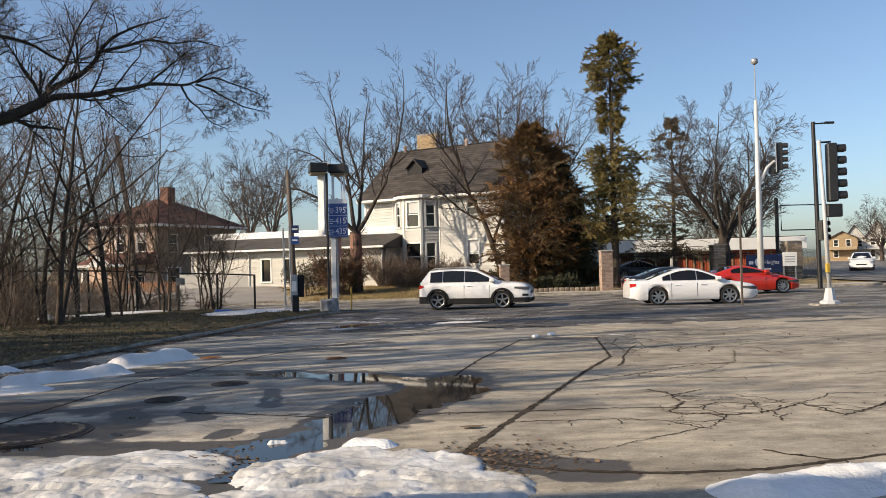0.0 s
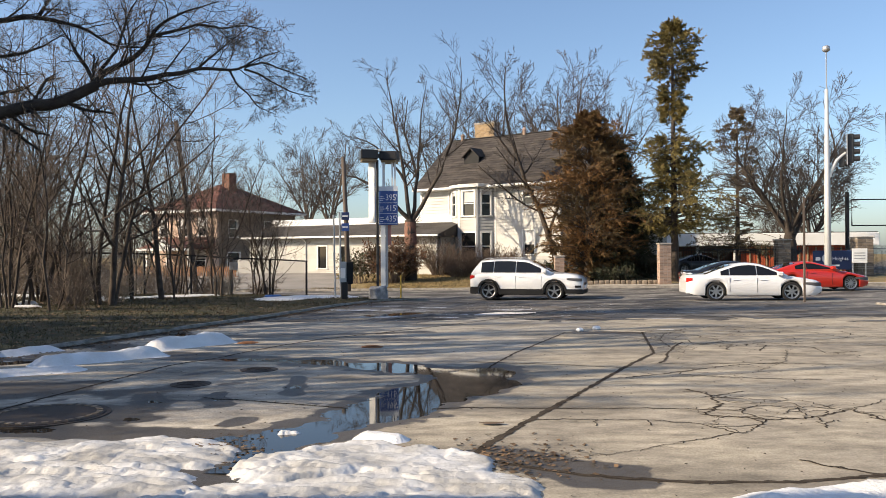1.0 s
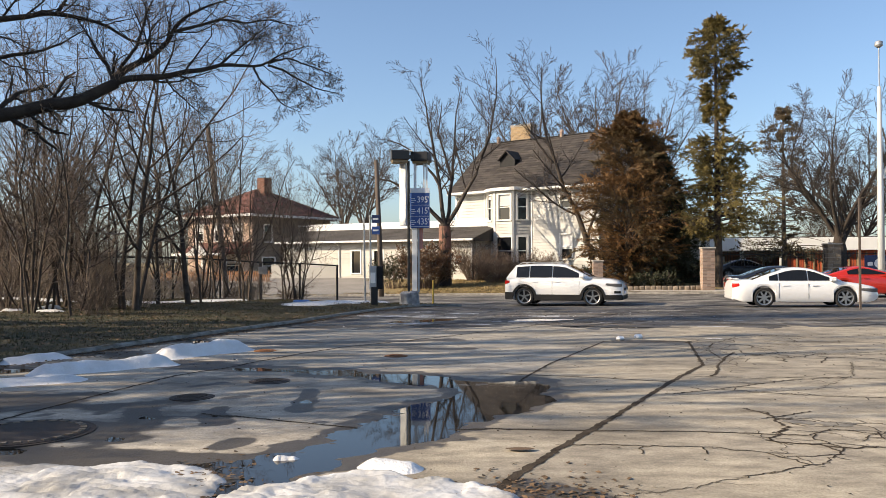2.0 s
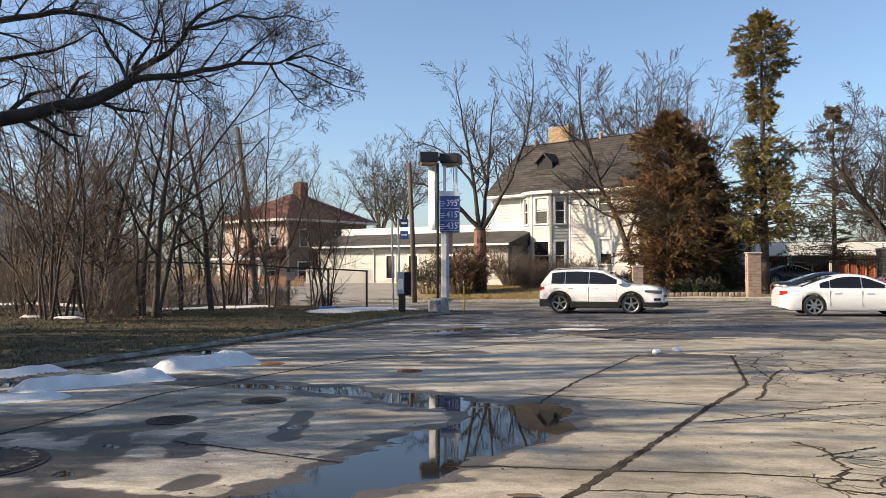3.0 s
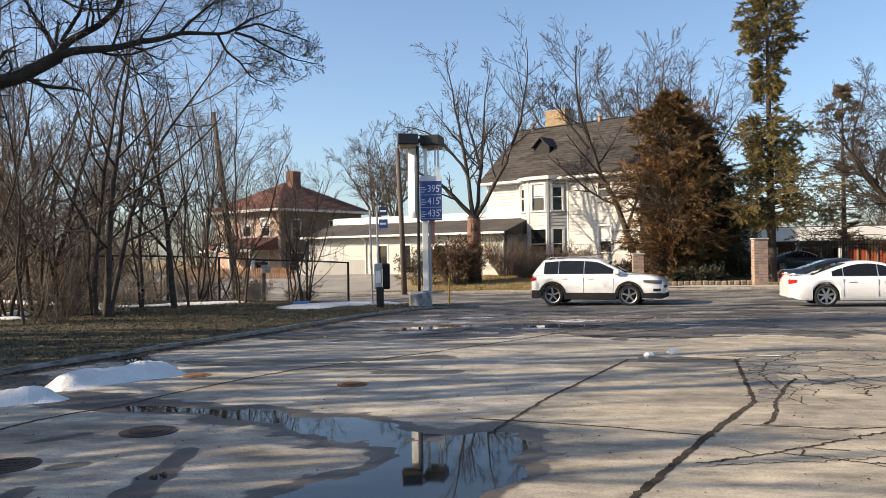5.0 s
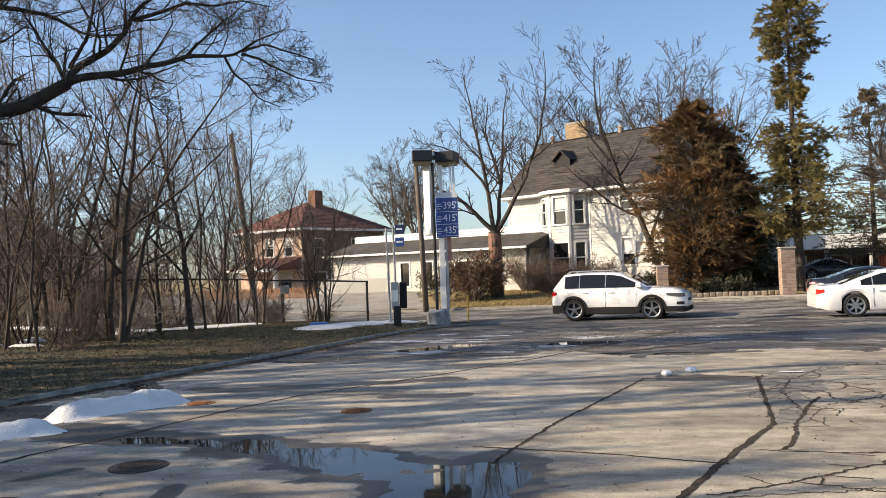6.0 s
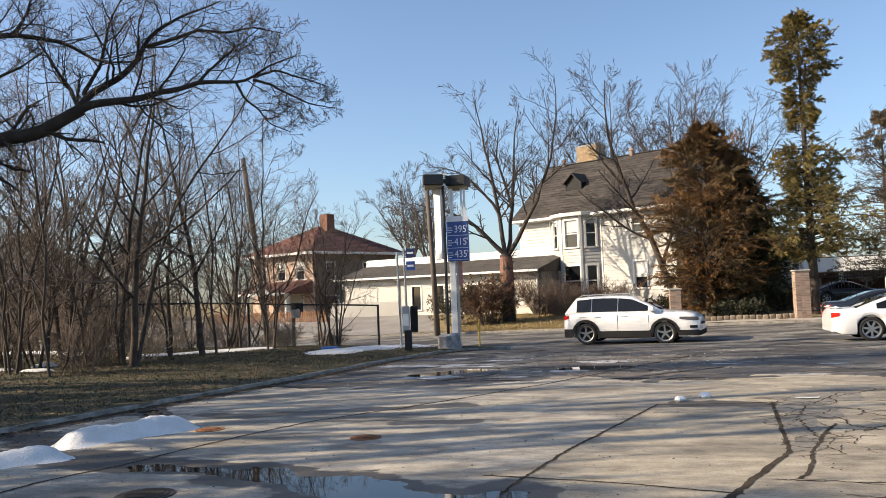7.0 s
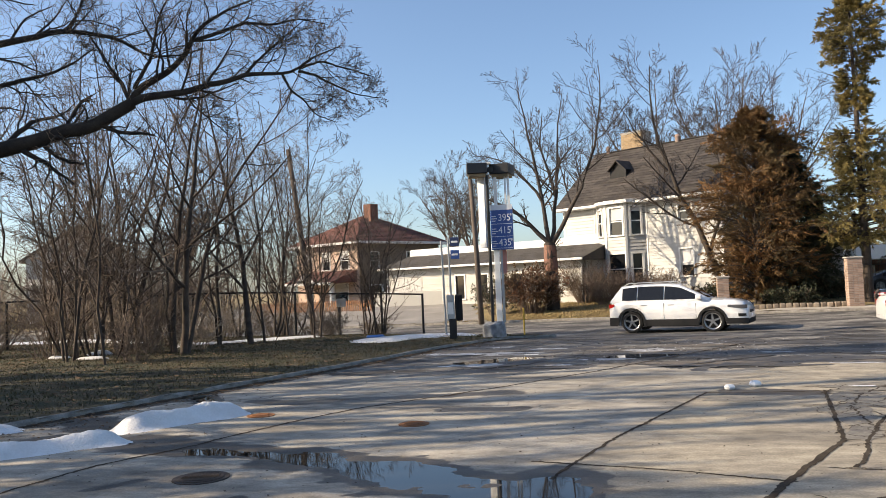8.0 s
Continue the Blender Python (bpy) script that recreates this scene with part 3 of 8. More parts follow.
tagged(part("road", sheet("road", np.arange(9.0, 60, 1.0), np.arange(1, 40, 1.0), lambda x, y: land(x, y) - 0.02, lambda x, y: x > 17), asphalt), "asphalt of the crossing beside the lot", "street", kind="structure")


def wavy_patch(cx, cy, rx, ry, seed, lift, floor, n=36, turn=0.0, rough=0.18):
    """An irregular flat patch lying on the ground."""
    rng = random.Random(seed)
    ph = [(rng.uniform(0, 6.28), k, rng.uniform(0.3, 1) / k ** 0.7) for k in range(2, 9)]
    g, v = Geo(), []
    for ring in (0.5, 1.0):
        for i in range(n):
            a = 2 * math.pi * i / n
            r = ring * (1 + rough * sum(q * math.sin(k * a + p) for p, k, q in ph))
            u, w = rx * r * math.cos(a), ry * r * math.sin(a)
            x, y = cx + u * math.cos(turn) - w * math.sin(turn), cy + u * math.sin(turn) + w * math.cos(turn)
            v.append((x, y, float(floor(x, y)) + lift))
    v.append((cx, cy, float(floor(cx, cy)) + lift))
    f = [(n + i, n + (i + 1) % n, (i + 1) % n, i) for i in range(n)] + [(i, (i + 1) % n, 2 * n) for i in range(n)]
    return g.add(v, f)


# dark patches that paint both damp and streaks of shadow on the asphalt
rng = random.Random(909)
for k in range(60):
    x, y = rng.uniform(-3.4, 11), rng.uniform(21.5, 29.8)
    part("tar_patch", wavy_patch(x, y, rng.uniform(0.4, 1.5), rng.uniform(0.15, 0.6), 400 + k, -0.0075, lot_z, 40, rng.uniform(-0.25, 0.25), 0.3), rng.choice((tar_dark, tar_dark, wet_stain)), lot, "dark asphalt patch for damp and painted shadow")


# dark crumbled concrete beside the wide joint, and damp bands across it
for k, (x, y, a, b, turn) in enumerate(((3.15, 15.3, 0.16, 0.55, -0.18), (3.32, 16.4, 0.22, 0.7, -0.15), (3.75, 17.6, 0.38, 0.75, -0.3), (2.55, 17.75, 0.75, 0.32, 0.05), (4.2, 18.8, 0.6, 0.5, 0.0), (5.0, 19.9, 0.9, 0.4, 0.1), (2.75, 10.6, 0.16, 0.12, 0.0), (3.05, 10.5, 0.2, 0.1, 0.3),
                                       (6.1, 17.6, 0.9, 0.22, 0.1), (5.6, 18.6, 0.8, 0.18, -0.1), (7.2, 19.3, 1.0, 0.3, 0.1), (6.8, 16.0, 0.7, 0.14, 0.05))):
    part("damp_patch", wavy_patch(x, y, a, b, 600 + k, 0.0036, lot_z, 48, turn, 0.3), crumbled, lot, "dark crumbled patch of concrete")

# worn seams and cracks of the asphalt
rng = random.Random(77)
for k in range(46):
    x, y, heading = rng.uniform(-3.5, 10), rng.uniform(20.6, 30.5), rng.choice((0.0, 0.0, 0.15, -0.2, 1.2, -0.6)) + rng.gauss(0, 0.15)
    line = [(x, y)]
    for _ in range(rng.randrange(3, 7)):
        heading += rng.gauss(0, 0.3)
        step = rng.uniform(0.35, 0.9)
        line.append((line[-1][0] + math.cos(heading) * step, line[-1][1] + math.sin(heading) * step * 0.8))
    if all(a > float(kerb_x(min(b, 31.0))) + 0.3 and b > 20.2 and across(a, b) < 33 for a, b in line):
        part("crack", strip(meander(line, 0.12, 0.03, k), rng.uniform(0.12, 0.35), 500 + k, -0.004 if line[0][1] > 22.3 else 0.0045, lot_z), tar_dark, lot, "dark ragged crack")


# lawns, kerbs and walks
def lawn_z(x, y):
    edge = np.minimum(np.abs(x - kerb_x(np.minimum(y, 31))), 6)
    return land(x, y) + 0.056 + 0.02 * edge + 0.03 * rough_noise(x, y, 2.0, 21)


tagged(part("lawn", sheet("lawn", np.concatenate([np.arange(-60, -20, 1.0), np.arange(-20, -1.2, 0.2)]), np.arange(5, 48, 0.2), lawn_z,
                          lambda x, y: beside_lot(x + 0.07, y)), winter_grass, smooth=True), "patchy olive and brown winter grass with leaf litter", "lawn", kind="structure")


def kerb_run(line, width, z0, z1, floor, name="kerb"):
    pts = [p for a, b in zip(line, line[1:]) for p in [(a[0] + (b[0] - a[0]) * i / 6, a[1] + (b[1] - a[1]) * i / 6) for i in range(6)]] + [line[-1]]
    g, v = Geo(), []
    for i, (x, y) in enumerate(pts):
        (ax, ay), (bx, by) = pts[max(i - 1, 0)], pts[min(i + 1, len(pts) - 1)]
        d = math.hypot(bx - ax, by - ay)
        nx, ny = -(by - ay) / d, (bx - ax) / d
        h = float(floor(x, y))
        j = 0.004 * math.sin(i * 1.7) + 0.003 * math.sin(i * 4.1)
        v += [(x, y, h + z0), (x + nx * 0.02, y + ny * 0.02, h + z1 - 0.03 + j), (x + nx * 0.05, y + ny * 0.05, h + z1 + j), (x + nx * width, y + ny * width, h + z1 + j), (x + nx * width, y + ny * width, h + z0)]
    n = len(pts)
    f = [(5 * i + k, 5 * i + (k + 1) % 5, 5 * i + 5 + (k + 1) % 5, 5 * i + 5 + k) for i in range(n - 1) for k in range(5)]
    return g.add(v, f + [(0, 1, 2, 3, 4), tuple(5 * n - 5 + k for k in range(5))])


tagged(part("kerb", kerb_run(KERB, 0.10, -0.08, 0.066, land), kerb_stone), "low worn concrete kerb along the lawn", "kerb", kind="structure")
gutter = [(x + 0.10, y - 0.03) for x, y in KERB[1:9]]
part("gutter_dirt", strip(meander(gutter, 0.08, 0.018, 71), 0.17, 72, 0.004, lot_z), seam_dirt, lot, "dark wet dirt gathered along the kerb")
far_line = [(x, FAR_KERB - 0.176 * x) for x in (-60, -40, -20, -10, -5, 0, 5, 10, 15, 20, 25.5)]
tagged(part("kerb", kerb_run(far_line, 0.16, -0.08, 0.10, land), kerb_stone), "low concrete kerb along the street", "kerb", kind="structure")


def far_lawn(x, y):
    return land(x, y) + 0.09 + 0.02 * rough_noise(x, y, 3.0, 31)


tagged(part("lawn", sheet("lawn", np.arange(-60, 26, 0.5), np.arange(40, 120, 0.5), far_lawn, lambda x, y: across(x, y) > FAR_KERB + 0.4), dry_lawn, smooth=True),
       "straw-coloured dry lawn before the houses", "lawn", kind="structure")
tagged(part("driveway", sheet("driveway", np.arange(-40, -5.9, 0.5), np.arange(44, 64, 0.5), lambda x, y: far_lawn(x, y) + 0.03,
                              lambda x, y: (across(x, y) > FAR_KERB + 0.2) & (across(x, y) < 62) & (x < -6.2 - 0.25 * (y - 46))), drive_stone), "pale concrete forecourt before the low building", "driveway", kind="structure")
tagged(part("pavement", sheet("pavement", np.arange(4.5, 26, 0.5), np.arange(38, 48, 0.5), lambda x, y: far_lawn(x, y) + 0.02,
                              lambda x, y: (across(x, y) > FAR_KERB + 0.3) & (across(x, y) < FAR_KERB + 1.7)), walk_stone), "pale concrete walk beside the kerb", "footpath", kind="structure")


# ---- trees ----
def sprout(rng, P, R, L, n, f0, f1, ratio, angle, K, wob, up, rr, spread=1.0):
    """Branches off a set of branches: P places, R radii, L lengths."""
    N, Kp = P.shape[:2]
    idx = np.repeat(np.arange(N), n)
    f = f0 + (f1 - f0) * (np.tile(np.arange(n), N) + rng.random(N * n)) / n
    g = np.clip(f * (Kp - 1), 0, Kp - 1.001)
    i, w = g.astype(int), (g - g.astype(int))[:, None]
    a, b = P[idx, i], P[idx, i + 1]
    pos, tan = a * (1 - w) + b * w, (b - a) / np.maximum(np.linalg.norm(b - a, axis=1, keepdims=True), 1e-6)
    rad = R[idx, i] * (1 - w[:, 0]) + R[idx, i + 1] * w[:, 0]
    side = rng.normal(size=tan.shape) * (1, 1, spread)
    side -= (side * tan).sum(1, keepdims=True) * tan
    side /= np.maximum(np.linalg.norm(side, axis=1, keepdims=True), 1e-6)
    ang = np.radians(angle) * (0.7 + 0.6 * rng.random(len(idx)))[:, None]
    d = tan * np.cos(ang) + side * np.sin(ang)
    length = L[idx] * ratio * (0.6 + 0.75 * rng.random(len(idx))) * (1.2 - 0.7 * f)
    pts, kink = [pos], rng.normal(size=d.shape) * wob * 0.8
    for _ in range(K - 1):
        pos = pos + d * (length / (K - 1))[:, None]
        pts.append(pos)
        d, kink = d + rng.normal(size=d.shape) * wob * 0.7 + kink + np.array((0, 0, up)), -kink
        d /= np.linalg.norm(d, axis=1, keepdims=True)
    r0 = np.minimum(rad * rr, length * 0.05)
    return np.stack(pts, 1), r0[:, None] * np.linspace(1, 0.35, K)[None], length


def tubes(P, R, S):
    """Tapered bars of S sides along all branches at once, as arrays."""
    N, K = P.shape[:2]
    t = np.gradient(P, axis=1)
    t /= np.maximum(np.linalg.norm(t, axis=2, keepdims=True), 1e-6)
    ref = np.where(np.abs(t[..., 2:]) < 0.9, np.array((0, 0, 1.0)), np.array((1.0, 0, 0)))
    a = np.cross(t, ref)
    a /= np.maximum(np.linalg.norm(a, axis=2, keepdims=True), 1e-6)
    b = np.cross(t, a)
    ph = 2 * np.pi * np.arange(S) / S
    v = P[:, :, None] + R[:, :, None, None] * (a[:, :, None] * np.cos(ph)[:, None] + b[:, :, None] * np.sin(ph)[:, None])
    i = np.arange(N * K * S).reshape(N, K, S)
    j = np.roll(i, -1, 2)
    return v.reshape(-1, 3), np.stack([i[:, :-1], j[:, :-1], j[:, 1:], i[:, 1:]], -1).reshape(-1, 4)


def merge(name, pieces):
    v, f, n = [], [], 0
    for a, b in pieces:
        v.append(a), f.append(b + n)
        n += len(a)
    return array_mesh(name, np.concatenate(v), np.concatenate(f))


def resample(points, n):
    p = np.array(points, float)
    d = np.r_[0, np.cumsum(np.linalg.norm(np.diff(p, axis=0), axis=1))]
    s = np.linspace(0, d[-1], n)
    q = np.stack([np.interp(s, d, p[:, k]) for k in range(3)], 1)
    q[1:-1] = (q[:-2] + 2 * q[1:-1] + q[2:]) / 4
    return q


def stems_of(lines, n=9):
    """Main stems from short lists: points, radius at the start and at the end."""
    P = np.stack([resample(p, n) for p, _, _ in lines])
    R = np.stack([np.linspace(a, b, n) for _, a, b in lines])
    return P, R, np.linalg.norm(np.diff(P, axis=1), axis=2).sum(1)


def bare_tree(name, label, seed, stems, levels, bark, twig, m=None, split=1, thin=0.006):
    """A leafless tree: trunk and limbs, and a crown of finer and finer twigs. levels: what sprout() takes."""
    rng = np.random.default_rng(seed)
    rng_jit = rng.normal(size=stems[0].shape) * (0.02 if stems[0].shape[1] < 20 else 0.006)
    P, R, L = stems[0] + rng_jit * (stems[2].mean() / 4), stems[1], stems[2]
    wood, fine = [tubes(P, R, 9)], []
    for k, level in enumerate(levels):
        P, R, L = sprout(rng, P, R, L, *level)
        R = np.maximum(R, thin)
        (wood if k < split else fine).append(tubes(P, R, 6 if k < 1 else 4 if k < 2 else 3))
    ob = thing(name, label, "tree", m)
    part("trunk", merge("trunk", wood), bark, ob, smooth=True)
    part("crown", merge("crown", fine), twig, ob, "leafless crown of fine twigs")
    return ob


def sprays(rng, centres, ways, length, width, blades, spread):
    """Bunches of narrow needle blades at many places, as arrays."""
    N = len(centres)
    c, w = np.repeat(centres, blades, 0), np.repeat(ways, blades, 0)
    d = w + rng.normal(size=c.shape) * spread
    d /= np.linalg.norm(d, axis=1, keepdims=True)
    s = np.cross(d, rng.normal(size=c.shape))
    s /= np.maximum(np.linalg.norm(s, axis=1, keepdims=True), 1e-6)
    l = (length * (0.6 + 0.8 * rng.random(len(c))))[:, None]
    v = np.stack([c, c + d * l * 0.5 + s * width, c + d * l, c + d * l * 0.5 - s * width], 1).reshape(-1, 3)
    return v, np.arange(len(v)).reshape(-1, 4)


def conifer(name, label, seed, height, trunk_r, outline, tiers, needles, bark, shoots=(12, 0.42, 40), spray=(0.12, 0.016, 9, 0.5), rise=0.25, droop=0.2, m=None, uneven=0.3, lean=0.0, ways_round=5, bare=0):
    """An evergreen: trunk, boughs in whorls and needle-clad shoots along their outer part. outline: (share of the height, reach, share of the
    boughs that are green); shoots: how many a bough has, their share of its length and their angle; bare: dead boughs without needles."""
    rng = np.random.default_rng(seed)
    hs, reach, dense = np.array(outline, float).T
    trunk = tubes(resample([(0, 0, 0), (lean * 0.4, 0.05, height * 0.5), (lean, 0, height * 0.985)], 12)[None], np.linspace(trunk_r, trunk_r * 0.12, 12)[None], 9)
    f, az = [], []
    for k in range(tiers):
        n = ways_round + int(rng.integers(-1, 2))
        f.append(hs[0] + (hs[-1] - hs[0]) * (k + rng.uniform(0.1, 0.9, n)) / tiers)
        az.append(2 * np.pi * (np.arange(n) + rng.uniform(-0.35, 0.35, n)) / n + k * 2.4)
    f, az = np.concatenate(f), np.concatenate(az)
    count = len(f)
    lobe = 1 + uneven * np.sin(az * 2 + f * 19 + seed) + uneven * 0.7 * rng.normal(size=count)
    far = np.maximum(np.interp(f, hs, reach) * np.clip(lobe, 0.4, 1.45), 0.14)
    K = 7
    t = np.linspace(0, 1, K)
    turn_ = rng.normal(size=count)[:, None] * 0.25 * t
    P = np.stack([lean * f[:, None] + np.cos(az[:, None] + turn_) * far[:, None] * t, np.sin(az[:, None] + turn_) * far[:, None] * t,
                  f[:, None] * height + far[:, None] * (rise * t - droop * t * t) * rng.uniform(0.7, 1.3, count)[:, None]], 2)
    R = (trunk_r * 0.17 * (1.05 - f))[:, None] * np.linspace(1, 0.2, K) + 0.007
    green = rng.random(count) < np.interp(f, hs, dense)
    Q, QR, QL = sprout(rng, P[green], R[green], np.maximum(far[green], 0.7), shoots[0], 0.22, 1.0, shoots[1], shoots[2], 5, 0.12, -0.02, 0.6, spread=0.55)
    pieces = [trunk, tubes(P, R, 5), tubes(Q, np.maximum(QR, 0.006), 3)]
    if bare:
        fb = rng.uniform(hs[0], hs[-2], bare)
        zb = rng.uniform(0, 2 * np.pi, bare)
        rb = rng.uniform(0.9, 2.0, bare)
        B = np.stack([lean * fb[:, None] + np.cos(zb)[:, None] * rb[:, None] * t, np.sin(zb)[:, None] * rb[:, None] * t, fb[:, None] * height + rb[:, None] * (0.1 * t + 0.25 * t * t)], 2) + rng.normal(size=(bare, K, 3)) * 0.02
        BR = np.full((bare, 1), 0.022) * np.linspace(1, 0.25, K)
        pieces.append(tubes(B, BR, 4))
        D, DR, DL = sprout(rng, B, BR, rb, 5, 0.3, 1, 0.3, 40, 4, 0.15, 0.03, 0.6)
        pieces.append(tubes(D, np.maximum(DR, 0.006), 3))
    mids = (Q[:, 1:] + Q[:, :-1]) / 2
    tips = P[green][:, 3:]
    spots = [tips.reshape(-1, 3), Q[:, 1:].reshape(-1, 3), mids.reshape(-1, 3)]
    ways = [np.gradient(P[green], axis=1)[:, 3:].reshape(-1, 3), np.gradient(Q, axis=1)[:, 1:].reshape(-1, 3), np.diff(Q, axis=1).reshape(-1, 3)]
    c, w = np.concatenate(spots), np.concatenate(ways)
    w /= np.maximum(np.linalg.norm(w, axis=1, keepdims=True), 1e-6)
    c = c + rng.normal(size=c.shape) * 0.035
    ob = thing(name, label, "tree", m)
    part("trunk", merge("trunk", pieces), bark, ob, smooth=True)
    part("crown", array_mesh("crown", *sprays(rng, c, w, *spray)), needles, ob, "needled crown with gaps")
    return ob


def at(x, y, turn=0.0, sink=0.05, base=land):
    return pose(x, y, float(base(x, y)) - sink, 0, 0, turn)


# the big tree whose limb hangs over the lot
oak = stems_of([([(-13.6, 19.6, 0.1), (-13.6, 19.7, 2.5), (-13.3, 19.8, 5.0), (-13.4, 19.6, 8.5), (-13.0, 19.5, 12.0)], 0.42, 0.12),
                ([(-13.4, 19.8, 3.6), (-12.0, 20.3, 4.75), (-10.81, 20.6, 5.02), (-10.38, 20.7, 5.18), (-9.84, 20.8, 5.2), (-9.4, 20.9, 5.46), (-8.95, 21.0, 5.7)], 0.20, 0.125),
                ([(-9.07, 21.0, 5.65), (-8.8, 21.07, 5.82), (-7.97, 21.3, 5.88), (-7.36, 21.4, 6.04), (-7.02, 21.5, 6.07), (-6.69, 21.6, 6.23), (-5.96, 21.8, 6.2), (-5.62, 21.85, 6.27), (-5.39, 21.9, 6.5), (-4.76, 22.05, 6.72)], 0.09, 0.010),
                ([(-9.02, 21.0, 5.7), (-8.79, 21.1, 6.05), (-8.46, 21.2, 6.22), (-8.13, 21.2, 6.39), (-7.84, 21.3, 6.73), (-7.67, 21.3, 7.08), (-7.39, 21.4, 7.37), (-6.94, 21.5, 7.6), (-6.2, 21.7, 7.9)], 0.085, 0.010),
                ([(-7.67, 21.3, 6.96), (-7.17, 21.5, 7.13), (-6.72, 21.6, 7.3), (-6.05, 21.7, 7.22), (-5.59, 21.8, 7.33), (-5.0, 22.0, 7.2)], 0.045, 0.008),
                ([(-5.96, 21.8, 6.18), (-5.8, 21.8, 5.86), (-5.53, 21.9, 5.62), (-5.31, 21.9, 5.32), (-4.87, 22.0, 5.13)], 0.03, 0.007),
                ([(-5.62, 21.85, 6.24), (-5.29, 21.9, 6.14), (-4.96, 22.0, 5.95), (-4.51, 22.1, 5.71), (-4.0, 22.2, 5.6)], 0.032, 0.007),
                ([(-5.62, 21.85, 6.29), (-5.17, 21.95, 6.43), (-4.61, 22.1, 6.24), (-4.1, 22.2, 6.05)], 0.03, 0.007),
                ([(-7.92, 21.3, 5.88), (-7.75, 21.3, 5.61), (-7.43, 21.4, 5.31), (-7.05, 21.5, 4.95)], 0.024, 0.006),
                ([(-9.02, 21.0, 5.76), (-9.18, 21.0, 6.12), (-9.39, 20.9, 6.47), (-9.6, 20.9, 6.83), (-9.9, 20.8, 7.3)], 0.05, 0.012),
                ([(-13.2, 19.8, 6.3), (-11.8, 20.3, 7.0), (-10.8, 20.6, 7.18), (-10.47, 20.65, 7.29), (-9.71, 20.8, 7.18), (-9.16, 21.0, 7.05), (-8.73, 21.1, 6.69), (-8.07, 21.2, 6.62), (-7.5, 21.4, 6.8)], 0.10, 0.010),
                ([(-13.2, 19.8, 5.2), (-11.8, 20.3, 6.1), (-11.1, 20.5, 6.28), (-10.59, 20.6, 6.36), (-10.15, 20.7, 6.55), (-9.6, 20.8, 6.9)], 0.09, 0.010),
                ([(-13.3, 19.7, 7.0), (-12.2, 19.9, 8.2), (-10.6, 20.2, 8.7), (-8.6, 20.6, 9.0), (-7.0, 20.9, 9.1)], 0.10, 0.01),
                ([(-10.2, 20.7, 7.28), (-10.0, 20.8, 7.7), (-9.9, 20.9, 8.3)], 0.05, 0.012),
                ([(-8.9, 21.0, 6.0), (-8.3, 20.7, 6.5), (-8.0, 20.5, 7.2), (-7.5, 20.4, 7.9)], 0.045, 0.010),
                ([(-6.69, 21.6, 6.23), (-6.3, 21.5, 6.5), (-5.93, 21.8, 6.95), (-5.5, 21.9, 7.3)], 0.032, 0.008),
                ([(-13.3, 19.6, 8.0), (-14.5, 18.5, 10.0), (-16.0, 17.4, 11.5)], 0.16, 0.03),
                ([(-13.5, 19.6, 4.0), (-15.5, 20.5, 6.0), (-17.5, 21.5, 7.5)], 0.16, 0.03)], 25)
oak = (oak[0], oak[1], np.clip(oak[2], 1.7, 3.4))
bare_tree("oak_tree", "old dark-barked tree, its long limb reaching over the lot", 3, oak,
          [(14, 0.18, 1.0, 0.46, 52, 9, 0.20, 0.02, 0.42), (8, 0.12, 1.0, 0.50, 48, 6, 0.22, 0.02, 0.5), (5, 0.12, 1.0, 0.56, 46, 4, 0.22, 0.02, 0.6)], bark_black, twig_brown, split=2, thin=0.0036)

# slender trees of the thicket, in a few builds: stems as (lean, way, height, thickness, bow)
THICKET = [[(0.05, 10, 8.6, 0.10, 0.1), (0.42, 20, 7.6, 0.075, -0.3)],
           [(0.10, 200, 8.4, 0.10, 0.3)],
           [(0.30, 350, 5.2, 0.04, -0.2), (0.10, 90, 5.0, 0.035, 0.1), (0.22, 190, 4.4, 0.035, -0.2), (0.35, 260, 3.9, 0.03, 0.0)],
           [(0.34, 30, 8.8, 0.085, -0.5), (0.16, 150, 8.2, 0.07, 0.2), (0.50, 330, 6.6, 0.055, -0.2)],
           [(0.12, 300, 9.0, 0.075, -0.3), (0.30, 80, 6.2, 0.045, 0.2)],
           [(0.15, 40, 7.8, 0.042, 0.3), (0.32, 300, 6.4, 0.034, -0.35), (0.22, 170, 7.0, 0.036, 0.3)],
           [(0.10, 100, 8.4, 0.046, -0.3), (0.38, 20, 6.6, 0.034, 0.4)]]
saplings = []
